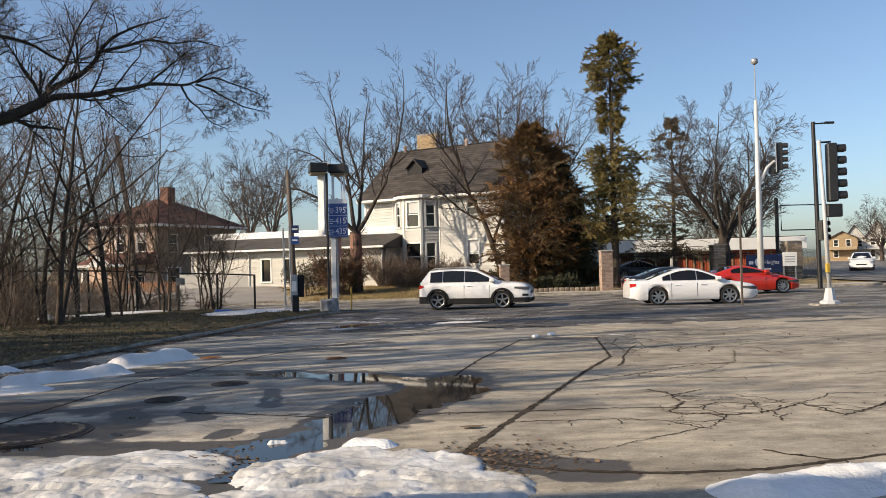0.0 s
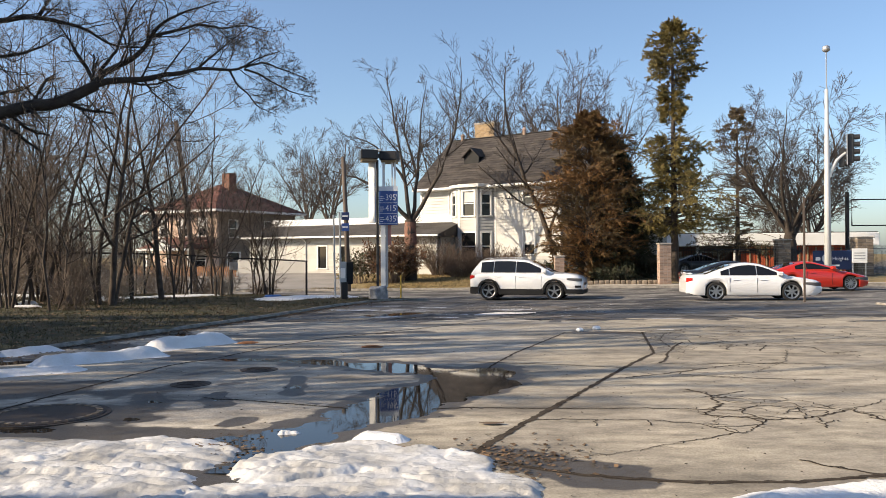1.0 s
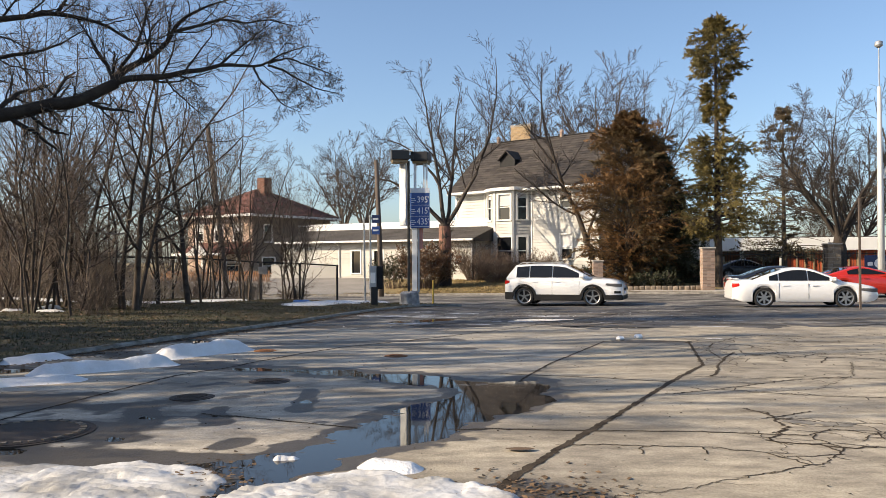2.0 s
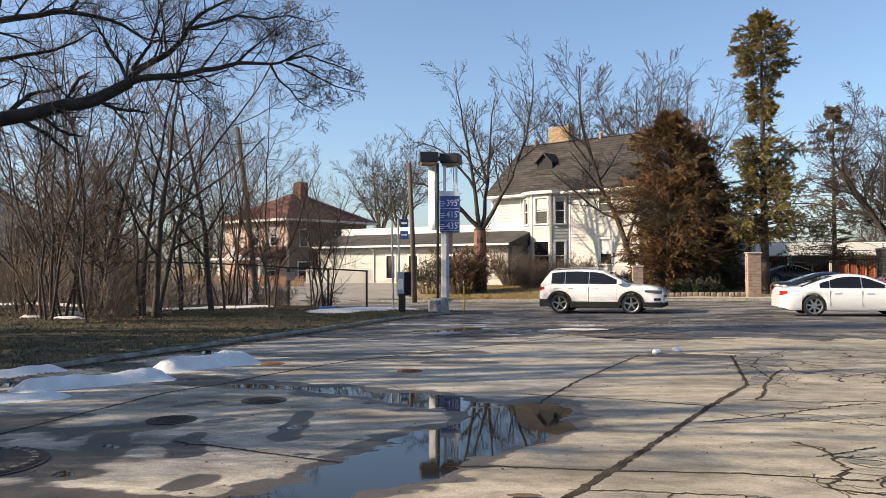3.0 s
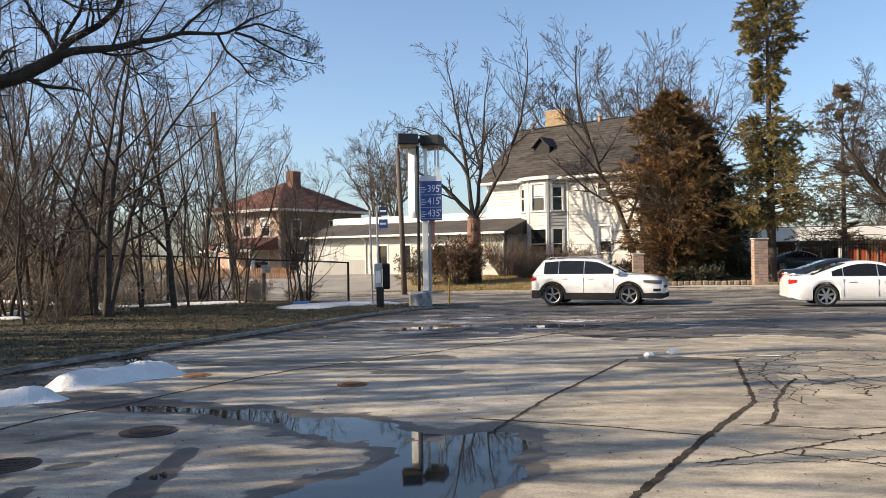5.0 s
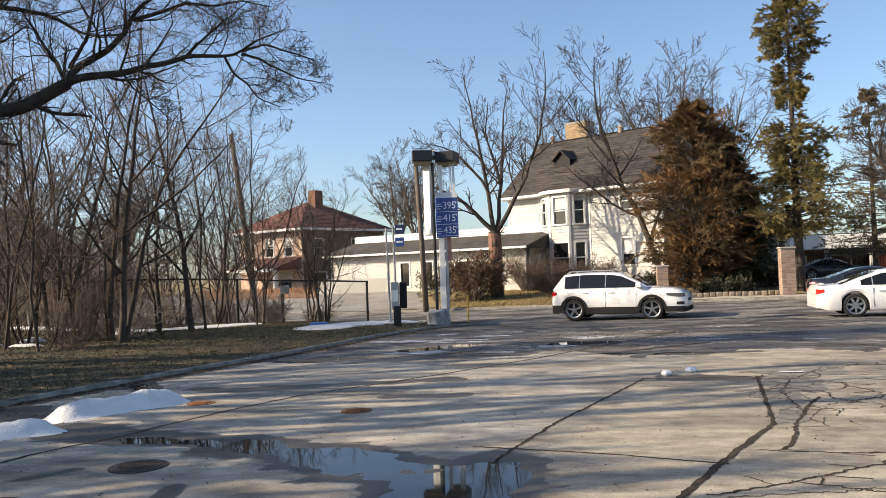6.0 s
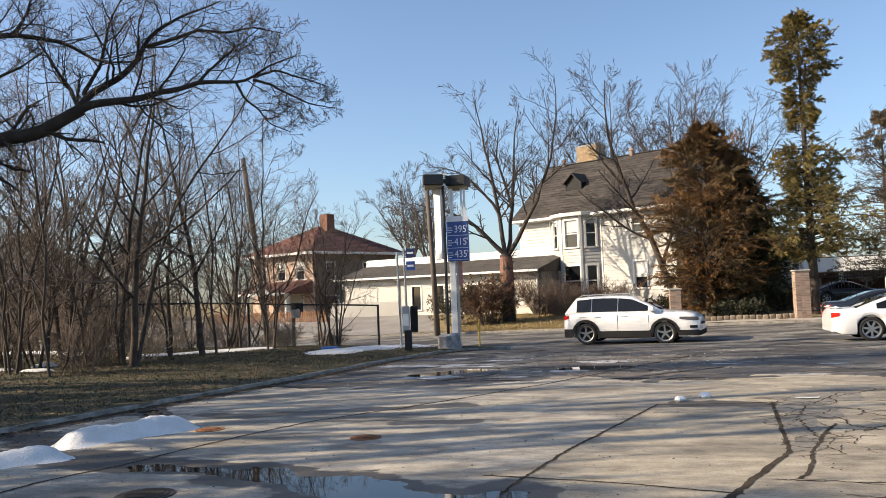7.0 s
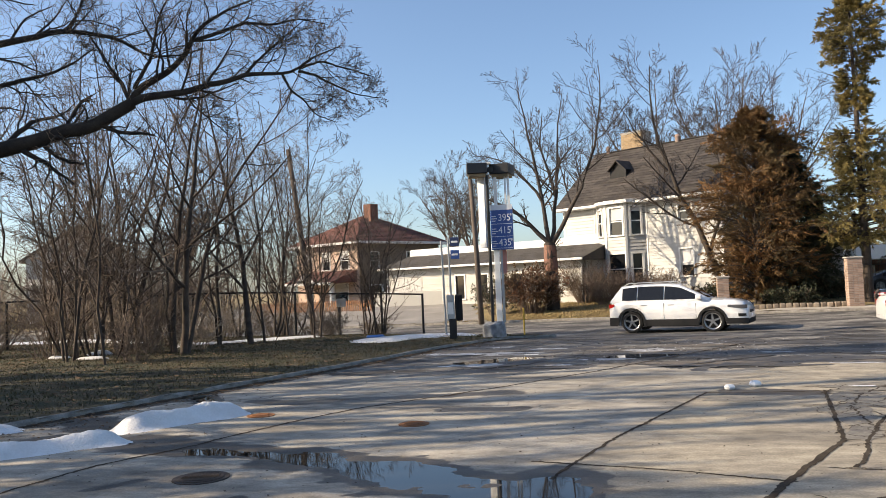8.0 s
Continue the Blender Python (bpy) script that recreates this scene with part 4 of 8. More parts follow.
for k, build in enumerate(THICKET):
    rng = random.Random(60 + k)
    stems = []
    for lean_, way, h, thick, bow in build:
        dx, dy = math.cos(math.radians(way)), math.sin(math.radians(way))
        stems.append(([(dx * (0.1 + lean_ * h * f ** 1.25 + 1.3 * bow * math.sin(f * 3.1) + rng.gauss(0, 0.2) * min(1, f * 2.5)), dy * (0.1 + lean_ * h * f ** 1.25) - 1.3 * dx * bow * math.sin(f * 5) + rng.gauss(0, 0.2) * min(1, f * 2.5), h * f - 0.1) for f in (0, 0.12, 0.27, 0.42, 0.58, 0.78, 1.0)], thick, 0.010))
    saplings.append(bare_tree("bare_tree", "slender leafless tree with dark curving stems", 70 + k, stems_of(stems, 10),
                              [(11, 0.2, 0.98, 0.34, 48, 8, 0.10, 0.09, 0.6), (6, 0.12, 1.0, 0.44, 44, 5, 0.13, 0.08, 0.62), (5, 0.12, 1.0, 0.5, 42, 2, 0.15, 0.06, 0.7)], bark_stem, twig_dim,
                              at(*[(-10.6, 25.3), (-10.1, 28.6), (-9.0, 30.9), (-13.6, 27.0), (-11.2, 25.9), (-12.6, 23.6), (-10.3, 31.9)][k], [0, 0, 0, 0, 60, 0, 90][k]), thin=0.0045))
rng = random.Random(5)
for k, x, y, s, turn in ((4, -11.2, 28.6, 0.85, 200), (6, -9.7, 28.8, 0.9, 90), (6, -10.9, 22.9, 0.8, 120), (5, -11.2, 33.1, 0.85, 100), (2, -8.7, 35.0, 0.95, 60), (2, -8.2, 34.8, 1.0, 150), (2, -12.6, 26.6, 1.1, 200), (6, -13.2, 24.6, 1.0, 230),
                         (3, -17.6, 32.6, 1.05, 20), (6, -14.0, 31.0, 1.0, 40), (0, -24.5, 30.5, 1.15, 10), (5, -13.0, 33.4, 0.95, 200), (6, -14.2, 28.6, 1.0, 140), (2, -13.2, 25.4, 1.1, 300), (2, -15.4, 26.8, 1.2, 100), (6, -19.2, 36.0, 1.5, 150), (5, -11.3, 32.4, 1.05, 40), (6, -9.5, 31.6, 0.95, 200)):
    o = copy_thing(saplings[k], at(x, y))
    o.matrix_basis = at(x, y, turn) @ Matrix.Diagonal((s, s, s * rng.uniform(0.92, 1.08), 1))
# more copies out of view up-sun, added for their shadows on the lot
for k, x, y, sc, turn in ((0, -12.4, 9.6, 0.7, 40), (1, -11.6, 8.4, 0.75, 90), (1, -14.2, 8.0, 0.8, 20), (1, -13.2, 12.6, 0.75, 200), (3, -13.6, 11.6, 0.7, 160), (4, -12.2, 7.6, 0.7, 250)):
    o = copy_thing(saplings[k], at(x, y))
    o.matrix_basis = at(x, y, turn) @ Matrix.Diagonal((sc, sc, sc, 1))
# trees out of view up-sun, whose shadows stripe the lot
shade = stems_of([([(0, 0, -0.1), (0.1, 0, 2.5), (0.0, 0.1, 5.0), (-0.3, 0.2, 8.0), (0.0, 0.4, 11.0)], 0.26, 0.04), ([(0.05, 0, 2.8), (0.7, 0.9, 4.6), (1.2, 1.8, 7.2), (1.3, 2.2, 9.4)], 0.16, 0.05), ([(0, 0.1, 3.9), (-0.9, -0.8, 5.8), (-1.3, -1.9, 8.6)], 0.15, 0.05),
                  ([(0, 0.1, 5.2), (0.6, -1.0, 6.6), (0.9, -2.2, 8.2)], 0.09, 0.015), ([(-0.2, 0.2, 7.0), (-1.0, 1.2, 8.6), (-1.2, 2.0, 10.4)], 0.08, 0.015)], 10)
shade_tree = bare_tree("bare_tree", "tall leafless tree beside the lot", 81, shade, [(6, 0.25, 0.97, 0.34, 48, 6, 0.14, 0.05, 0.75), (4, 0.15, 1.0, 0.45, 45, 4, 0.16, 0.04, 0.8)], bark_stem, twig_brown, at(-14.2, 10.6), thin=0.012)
for x, y, s, turn in ((-16.0, 13.4, 1.0, 70), (-15.0, 7.4, 0.95, 150), (-21.0, 10.0, 1.15, 220), (-22.0, 14.6, 1.2, 300), (-15.2, 16.6, 0.8, 20), (-26, 7.0, 1.2, 110), (-19.2, 16.6, 0.8, 40), (-23.0, 17.6, 0.9, 250), (-18.6, 6.6, 1.0, 320), (-27.5, 11.6, 1.2, 200)):
    o = copy_thing(shade_tree, at(x, y))
    o.matrix_basis = at(x, y, turn) @ Matrix.Diagonal((s, s, s, 1))

striper = stems_of([([(-13.6, 14.3, -0.1), (-13.62, 14.3, 3.0), (-13.55, 14.2, 6.0), (-13.6, 14.1, 9.5)], 0.19, 0.09), ([(-13.6, 14.3, 1.6), (-13.5, 15.05, 4.5), (-13.75, 14.1, 6.3), (-14.0, 13.1, 8.6)], 0.15, 0.07),
                    ([(-13.6, 14.4, 1.2), (-12.9, 15.6, 3.2), (-12.7, 16.3, 4.2), (-13.4, 17.2, 6.2)], 0.10, 0.04), ([(-13.6, 14.3, 2.6), (-14.4, 13.4, 4.6), (-14.6, 12.3, 7.4)], 0.12, 0.05)], 12)
bare_tree("bare_tree", "stout many-stemmed leafless tree beside the lot", 84, striper, [(6, 0.35, 1.0, 0.26, 46, 6, 0.12, 0.06, 0.6), (4, 0.15, 1.0, 0.45, 45, 4, 0.16, 0.04, 0.6)], bark_stem, twig_brown)

# the forked tree before the white house
elm = stems_of([([(0, 0, -0.1), (0.02, 0, 2.0), (0, 0, 3.9)], 0.40, 0.33), ([(0, 0, 3.7), (-0.4, 0.2, 7.0), (-1.0, 0.3, 10.3), (-1.5, 0.1, 13.2)], 0.14, 0.012), ([(0.05, 0, 3.7), (0.5, 0.8, 7.1), (0.6, 1.4, 10.4), (1.0, 1.6, 12.8)], 0.13, 0.012),
                ([(0.1, 0, 3.7), (1.85, -0.3, 6.7), (3.0, -0.5, 9.8), (3.2, -0.2, 13.8)], 0.14, 0.012), ([(-0.1, 0, 3.9), (-1.7, -0.4, 5.7), (-3.0, -0.6, 6.4), (-5.2, -0.5, 7.0)], 0.14, 0.012),
                ([(-0.3, 0.1, 6.3), (-1.6, 0.1, 8.0), (-2.9, 0.2, 9.0), (-4.2, 0, 9.1)], 0.09, 0.012), ([(0.5, 0.8, 6.5), (-0.5, 1.4, 9.5), (-0.2, 1.5, 11.5)], 0.1, 0.02)], 10)
forked = bare_tree("bare_tree", "tall forked bare tree with a reddish scarred trunk", 9, elm,
          [(12, 0.18, 1.0, 0.32, 46, 7, 0.10, 0.08, 0.5), (7, 0.15, 1.0, 0.44, 40, 5, 0.09, 0.06, 0.6), (4, 0.15, 1.0, 0.5, 38, 3, 0.08, 0.04, 0.7)], bark_dark, twig_grey, at(-3.55, 52.0), thin=0.008, split=2)
part("bare_patch", Geo().tube([(0.015, 0, 2.3), (0.02, 0, 2.5), (0.01, 0, 3.2), (0.0, 0, 3.75)], [0.372, 0.392, 0.372, 0.345], 14, False), stripped_wood, forked, "patch of stripped reddish wood")
# a leaning bare tree close before the house wall
lean = stems_of([([(0, 0, -0.1), (-0.5, 0, 2.5), (-1.6, 0, 5.0), (-2.9, 0.2, 8.0), (-3.4, 0.2, 11.0), (-3.2, 0.3, 13.2)], 0.2, 0.02), ([(-0.6, 0, 2.6), (0.2, 0.2, 5.5), (0.0, 0.2, 8.0)], 0.10, 0.02), ([(-2.6, 0.2, 7.2), (-4.2, 0, 9.5), (-5.0, 0, 11.0)], 0.08, 0.015)], 10)
bare_tree("bare_tree", "leaning bare tree before the white house", 12, lean,
          [(13, 0.3, 1.0, 0.28, 46, 7, 0.10, 0.08, 0.5), (8, 0.15, 1.0, 0.44, 42, 5, 0.09, 0.05, 0.6), (5, 0.15, 1.0, 0.5, 40, 2, 0.18, 0.03, 0.7)], bark_dark, twig_grey, at(5.6, 52.2), thin=0.009)

# spreading bare trees further off
wide = stems_of([([(0, 0, -0.1), (0.05, 0, 1.6), (0, 0, 3.2)], 0.42, 0.34)] + [([(0, 0, 2.2 + 0.12 * i), (1.3 * math.cos(a), 1.3 * math.sin(a), 4.6), (3.0 * math.cos(a + 0.2), 3.0 * math.sin(a + 0.2), 7.0), (s * math.cos(a + 0.3), s * math.sin(a + 0.3), h)], 0.14, 0.012)
                 for i, (a, s, h) in enumerate(((0.2, 4.8, 8.6), (1.1, 3.6, 10.2), (2.2, 4.4, 9.6), (3.1, 4.9, 8.4), (4.0, 3.2, 10.8), (5.0, 4.2, 9.9), (5.7, 2.0, 11.4), (2.7, 1.8, 11.2)))], 9)
LEVELS = [(11, 0.12, 1.0, 0.44, 44, 6, 0.08, 0.07, 0.5), (8, 0.12, 1.0, 0.46, 38, 4, 0.08, 0.05, 0.6), (6, 0.12, 1.0, 0.5, 36, 2, 0.14, 0.05, 0.7)]
round_tree = bare_tree("bare_tree", "broad round-headed bare tree behind a stone pier", 21, wide, [(12, 0.12, 1.0, 0.38, 46, 6, 0.10, 0.03, 0.5), (9, 0.12, 1.0, 0.46, 42, 4, 0.10, 0.02, 0.6), (6, 0.12, 1.0, 0.5, 42, 2, 0.18, 0.01, 0.7)], bark_dark, twig_grey, at(20.9, 55.5), thin=0.010)
tall = stems_of([([(0, 0, -0.1), (0.1, 0, 3), (0, 0, 6.0)], 0.35, 0.25)] + [([(0, 0, 4.5 + 0.3 * i), (1.0 * math.cos(a), 1.0 * math.sin(a), 8.0), (s * math.cos(a), s * math.sin(a), h)], 0.16, 0.015) for i, (a, s, h) in enumerate(((0.4, 5.0, 13.2), (1.8, 3.6, 15.0), (3.0, 4.8, 13.8), (4.2, 2.2, 16.2), (5.2, 4.4, 13.6)))], 9)
tall_tree = bare_tree("bare_tree", "tall leafless street tree seen beyond roofs", 23, tall, LEVELS, bark_grey, twig_grey, at(3.2, 74, 30), thin=0.012)
for x, y, s, turn, which in ((8.0, 73, 1.06, 90, 1), (12.2, 74, 1.0, 200, 1), (-1.0, 78, 0.9, 10, 1), (-11.5, 70, 0.72, 140, 1), (-16.0, 84, 0.8, 250, 1), (-34, 66, 0.7, 77, 1), (-40, 74, 0.6, 150, 1), (-48, 70, 0.62, 20, 1), (-44, 80, 0.5, 60, 1), (-30, 82, 0.5, 200, 1),
                             (29, 72, 0.9, 10, 0), (56, 150, 0.9, 0, 0), (88, 150, 1.0, 120, 0)):
    o = copy_thing(tall_tree if which else round_tree, at(x, y))
    o.matrix_basis = at(x, y, turn) @ Matrix.Diagonal((s, s, s, 1))
    o["label"] = "leafless tree standing in the distance"

conifer("evergreen_tree", "broad rusty-brown evergreen beside a brick pier", 31, 9.7, 0.28, [(0.02, 1.3, 1), (0.10, 1.9, 1), (0.3, 2.55, 1), (0.5, 2.4, 1), (0.72, 1.75, 1), (0.88, 1.1, 1), (0.96, 0.6, 1), (1.0, 0.2, 1)], 34, needle_rust, bark_dark, (10, 0.42, 38), (0.19, 0.011, 7, 0.26), 0.85, 0.5, at(6.95, 49.2), 0.32, 0.1, 8)
conifer("evergreen_tree", "dark shaded evergreen behind the rusty one", 33, 8.2, 0.24, [(0.02, 2.0, 1), (0.12, 2.4, 1), (0.4, 2.2, 1), (0.7, 1.5, 1), (1.0, 0.2, 1)], 24, needle_dark, bark_dark, (8, 0.45, 42), (0.20, 0.022, 5, 0.55), 0.35, 0.5, at(8.8, 51.0), 0.22, 0.0, 7)
SPRUCE = [(0.19, 1.2, 0.9), (0.24, 2.1, 1), (0.33, 2.2, 1), (0.40, 1.5, 1), (0.44, 1.2, 1), (0.47, 1.75, 1), (0.52, 1.6, 1), (0.55, 0.7, 0.7), (0.56, 0.5, 0.1), (0.64, 0.5, 0.15), (0.65, 0.7, 1), (0.71, 0.65, 1), (0.72, 0.6, 0.2), (0.775, 0.8, 0.3), (0.79, 1.35, 1), (0.87, 1.45, 1), (0.94, 1.0, 1), (0.98, 0.45, 1), (1.0, 0.15, 1)]
conifer("spruce_tree", "tall thin spruce with bare gaps between olive tufts", 35, 14.8, 0.24, SPRUCE, 30, needle_olive, bark_dark, (11, 0.42, 50), (0.155, 0.0095, 12, 0.27), 0.25, 0.25, at(11.6, 48.0), 0.30, -0.1, 8, 30)
conifer("spruce_tree", "half-bare brownish spruce with a ragged top", 37, 11.6, 0.2, [(0.12, 2.4, 1), (0.2, 2.4, 0.9), (0.3, 2.0, 0.5), (0.6, 1.4, 0.4), (0.8, 1.0, 0.4), (0.9, 0.8, 0.9), (1.0, 0.25, 1)], 26, needle_grey, bark_grey, (9, 0.42, 45), (0.13, 0.015, 8, 0.6), 0.2, 0.25, at(18.7, 59.0), 0.3, 0.0, 6, 60)


def bush(name, label, seed, wide_, tall_, count, twig, leaves=None, m=None, fine=3):
    """A twiggy shrub of many stems, with leaves where it has them."""
    rng = np.random.default_rng(seed)
    a = rng.uniform(0, 6.28, count)
    r = wide_ * np.sqrt(rng.random(count))
    h = tall_ * (0.6 + 0.5 * rng.random(count))
    K = 6
    t = np.linspace(0, 1, K)[None]
    P = np.stack([np.cos(a)[:, None] * r[:, None] * (0.25 + 0.75 * t), np.sin(a)[:, None] * r[:, None] * 0.6 * (0.25 + 0.75 * t), h[:, None] * t ** 0.85 - 0.05], 2) + rng.normal(size=(count, K, 3)) * 0.04
    R = np.full((count, 1), 0.012) * np.linspace(1, 0.5, K)
    A, AR, AL = sprout(rng, P, R, h, 5, 0.25, 1, 0.4, 45, 4, 0.15, 0.05, 0.8)
    B, BR, BL = sprout(rng, A, AR, AL, fine, 0.2, 1, 0.5, 45, 3, 0.15, 0.03, 0.9)
    ob = thing(name, label, "shrub", m)
    R = R * (tall_ / 1.6)
    tagged(part("twig_mass", merge("twig_mass", [tubes(P, R, 4), tubes(A, np.maximum(AR, 0.0075), 3), tubes(B, np.maximum(BR, 0.0055), 3)]), twig, ob), kind="stuff")
    if leaves:
        c = A[:, 1:].reshape(-1, 3)
        w = np.gradient(A, axis=1)[:, 1:].reshape(-1, 3)
        part("foliage", array_mesh("foliage", *sprays(rng, c, w / np.linalg.norm(w, axis=1, keepdims=True), 0.14, 0.03, 4, 0.9)), leaves, ob)
    return ob


bush("shrub", "reddish half-bare hedge shrub before the low building", 41, 2.0, 2.5, 100, twig_brown, hedge_red, at(-4.6, 51.0))
bush("shrub", "dark evergreen shrub beside the drive", 42, 1.6, 1.9, 40, twig_brown, needle_dark, at(-6.6, 51.6))
for k, (x, y, w, h) in enumerate(((-1.8, 54.2, 1.7, 2.4), (0.4, 53.4, 1.7, 1.9), (2.4, 52.8, 1.5, 1.7), (-0.6, 52.9, 1.5, 1.7))):
    bush("shrub", "bare twiggy shrub below the house windows", 43 + k, w, h, 80, twig_brown, None, at(x, y))
for k, (x, y, w, h) in enumerate(((3.6, 51.2, 1.2, 0.8), (1.7, 51.8, 1.0, 0.7), (8.2, 47.9, 1.3, 0.9), (10.6, 50.5, 1.5, 1.3), (5.2, 51.5, 1.1, 0.9))):
    bush("shrub", "low dark clipped shrub near the house", 53 + k, w, h, 60, twig_brown, needle_dark, at(x, y))
for k, (x, y, w, h) in enumerate(((-9.6, 33.6, 0.9, 1.2), (-13.2, 28.2, 1.5, 1.8), (-14.2, 25.0, 1.6, 1.9), (-15.5, 28.5, 1.8, 1.9), (-17, 25.5, 1.8, 2.0), (-19.5, 29, 2.0, 2.3), (-12.6, 31.0, 1.3, 1.3), (-20.5, 33, 2.0, 2.2), (-12.0, 26.0, 1.2, 1.7), (-11.2, 27.0, 1.0, 1.2), (-8.6, 35.1, 1.0, 0.9), (-11.3, 35.0, 1.2, 1.1), (-13.4, 34.5, 1.3, 1.4), (-16.4, 31.5, 1.6, 1.9), (-10.9, 23.6, 0.9, 1.2), (-23.5, 28, 2.0, 2.8), (-22, 24.6, 2.0, 3.0), (-26, 31.5, 2.2, 3.2), (-25.5, 35, 2.2, 3.0), (-29, 28.5, 2.2, 3.2))):
    bush("shrub", "tangled bare brush under the trees", 63 + k, w, h, 32, twig_pale if k % 3 == 0 else twig_dim, None, at(x, y))

for k, (x, y, w, h) in enumerate(((-19.0, 40.0, 2.2, 3.4), (-22.5, 38.5, 2.4, 3.8), (-26.0, 41.0, 2.6, 4.2), (-30.0, 39.0, 2.8, 4.4), (-33.5, 43.0, 2.8, 4.2), (-24.5, 45.0, 2.4, 3.6))):
    bush("shrub", "tall bare brush along the far side of the fence", 130 + k, w, h, 44, twig_dim, None, at(x, y), 3)

for k, (x, y, w, h) in enumerate(((-15.6, 37.6, 1.6, 2.2), (-13.2, 37.0, 1.2, 1.5), (-17.6, 36.6, 1.6, 2.6), (-11.0, 36.6, 0.9, 1.1), (-14.4, 39.6, 1.4, 1.8), (-19.8, 36.0, 1.8, 2.6))):
    bush("shrub", "straggling bare brush behind the fence", 150 + k, w, h, 34, twig_brown if k % 2 else twig_dim, None, at(x, y), 3)

# scrub and hedges far behind the thicket
for k, (x, y, w, h) in enumerate(((-30, 60, 3.2, 3.6), (-36, 57, 3.6, 4.0), (-43, 58, 3.8, 4.2), (-50, 54, 4.0, 4.4), (-33, 64, 3.4, 4.4), (-58, 50, 4.0, 4.6), (-39, 66, 4, 5.0), (-27, 78, 3.6, 4.6), (-24, 84, 3.6, 4.4), (-32, 80, 4.0, 5.6), (-38, 79, 4.0, 6.0), (-44, 76, 4.2, 6.0), (-35, 86, 4.4, 7.0), (-29.5, 88, 4.0, 6.0))):
    bush("shrub", "brown leafless scrub far behind the thicket", 90 + k, w, h, 20, twig_grey, None, at(x, y), 2)
# tall brush out of view up-sun, added to shade the lot's left side
for k, (x, y, w, h) in enumerate(((-10.9, 9.0, 1.3, 2.8), (-12.6, 7.6, 1.6, 3.8), (-11.5, 8.4, 1.5, 4.2))):
    bush("shrub", "unseen bare brush added to shade the lot", 110 + k, w, h, 46, twig_brown, None, at(x, y), 2)


# ---- buildings ----
def clapboard(geo, u0, u1, z0, z1, holes, m, course=0.2, lap=0.035):
    """A wall of lapped boards in the plane of u and z, with holes (u0, u1, z0, z1) left open."""
    n = max(1, round((z1 - z0) / course))
    step = (z1 - z0) / n
    for i in range(n):
        a, b = z0 + i * step, z0 + (i + 1) * step
        cuts = sorted({u0, u1, *[h for hole in holes for h in hole[:2] if u0 < h < u1]})
        for p, q in zip(cuts, cuts[1:]):
            mid = (p + q) / 2
            spans = [(a, b)]
            for h0, h1, k0, k1 in holes:
                if h0 <= mid <= h1:
                    spans = [(s, t) for c, d in spans for s, t in ((c, min(d, k0)), (max(c, k1), d)) if t - s > 1e-4]
            for c, d in spans:
                geo.quad(*[m @ Vector(w) for w in ((p, -lap, c), (q, -lap, c), (q, 0, d), (p, 0, d))])
                geo.quad(*[m @ Vector(w) for w in ((p, -lap, c), (q, -lap, c), (q, 0, c), (p, 0, c))])


def plain_wall(geo, u0, u1, z0, z1, holes, m, thick=0.2):
    """A wall in one piece, with holes (u0, u1, z0, z1) that go through it."""
    us = sorted({u0, u1, *[h for hole in holes for h in hole[:2] if u0 < h < u1]})
    zs = sorted({z0, z1, *[h for hole in holes for h in hole[2:] if z0 < h < z1]})
    nu, nz = len(us), len(zs)
    v = [m @ Vector((u, d, z)) for d in (0, thick) for u in us for z in zs]

    def solid(i, j):
        if not (0 <= i < nu - 1 and 0 <= j < nz - 1):
            return False
        a, b = (us[i] + us[i + 1]) / 2, (zs[j] + zs[j + 1]) / 2
        return not any(h0 < a < h1 and k0 < b < k1 for h0, h1, k0, k1 in holes)

    def at_(i, j, back_=0):
        return back_ * nu * nz + i * nz + j

    f = []
    for i in range(nu - 1):
        for j in range(nz - 1):
            if solid(i, j):
                f += [tuple(at_(a, b, k) for a, b in ((i, j), (i + 1, j), (i + 1, j + 1), (i, j + 1))) for k in (0, 1)]
                for (di, dj), (a, b) in (((-1, 0), ((i, j), (i, j + 1))), ((1, 0), ((i + 1, j), (i + 1, j + 1))), ((0, -1), ((i, j), (i + 1, j))), ((0, 1), ((i, j + 1), (i + 1, j + 1)))):
                    if not solid(i + di, j + dj):
                        f.append((at_(*a), at_(*b), at_(*b, 1), at_(*a, 1)))
    geo.add(v, f)


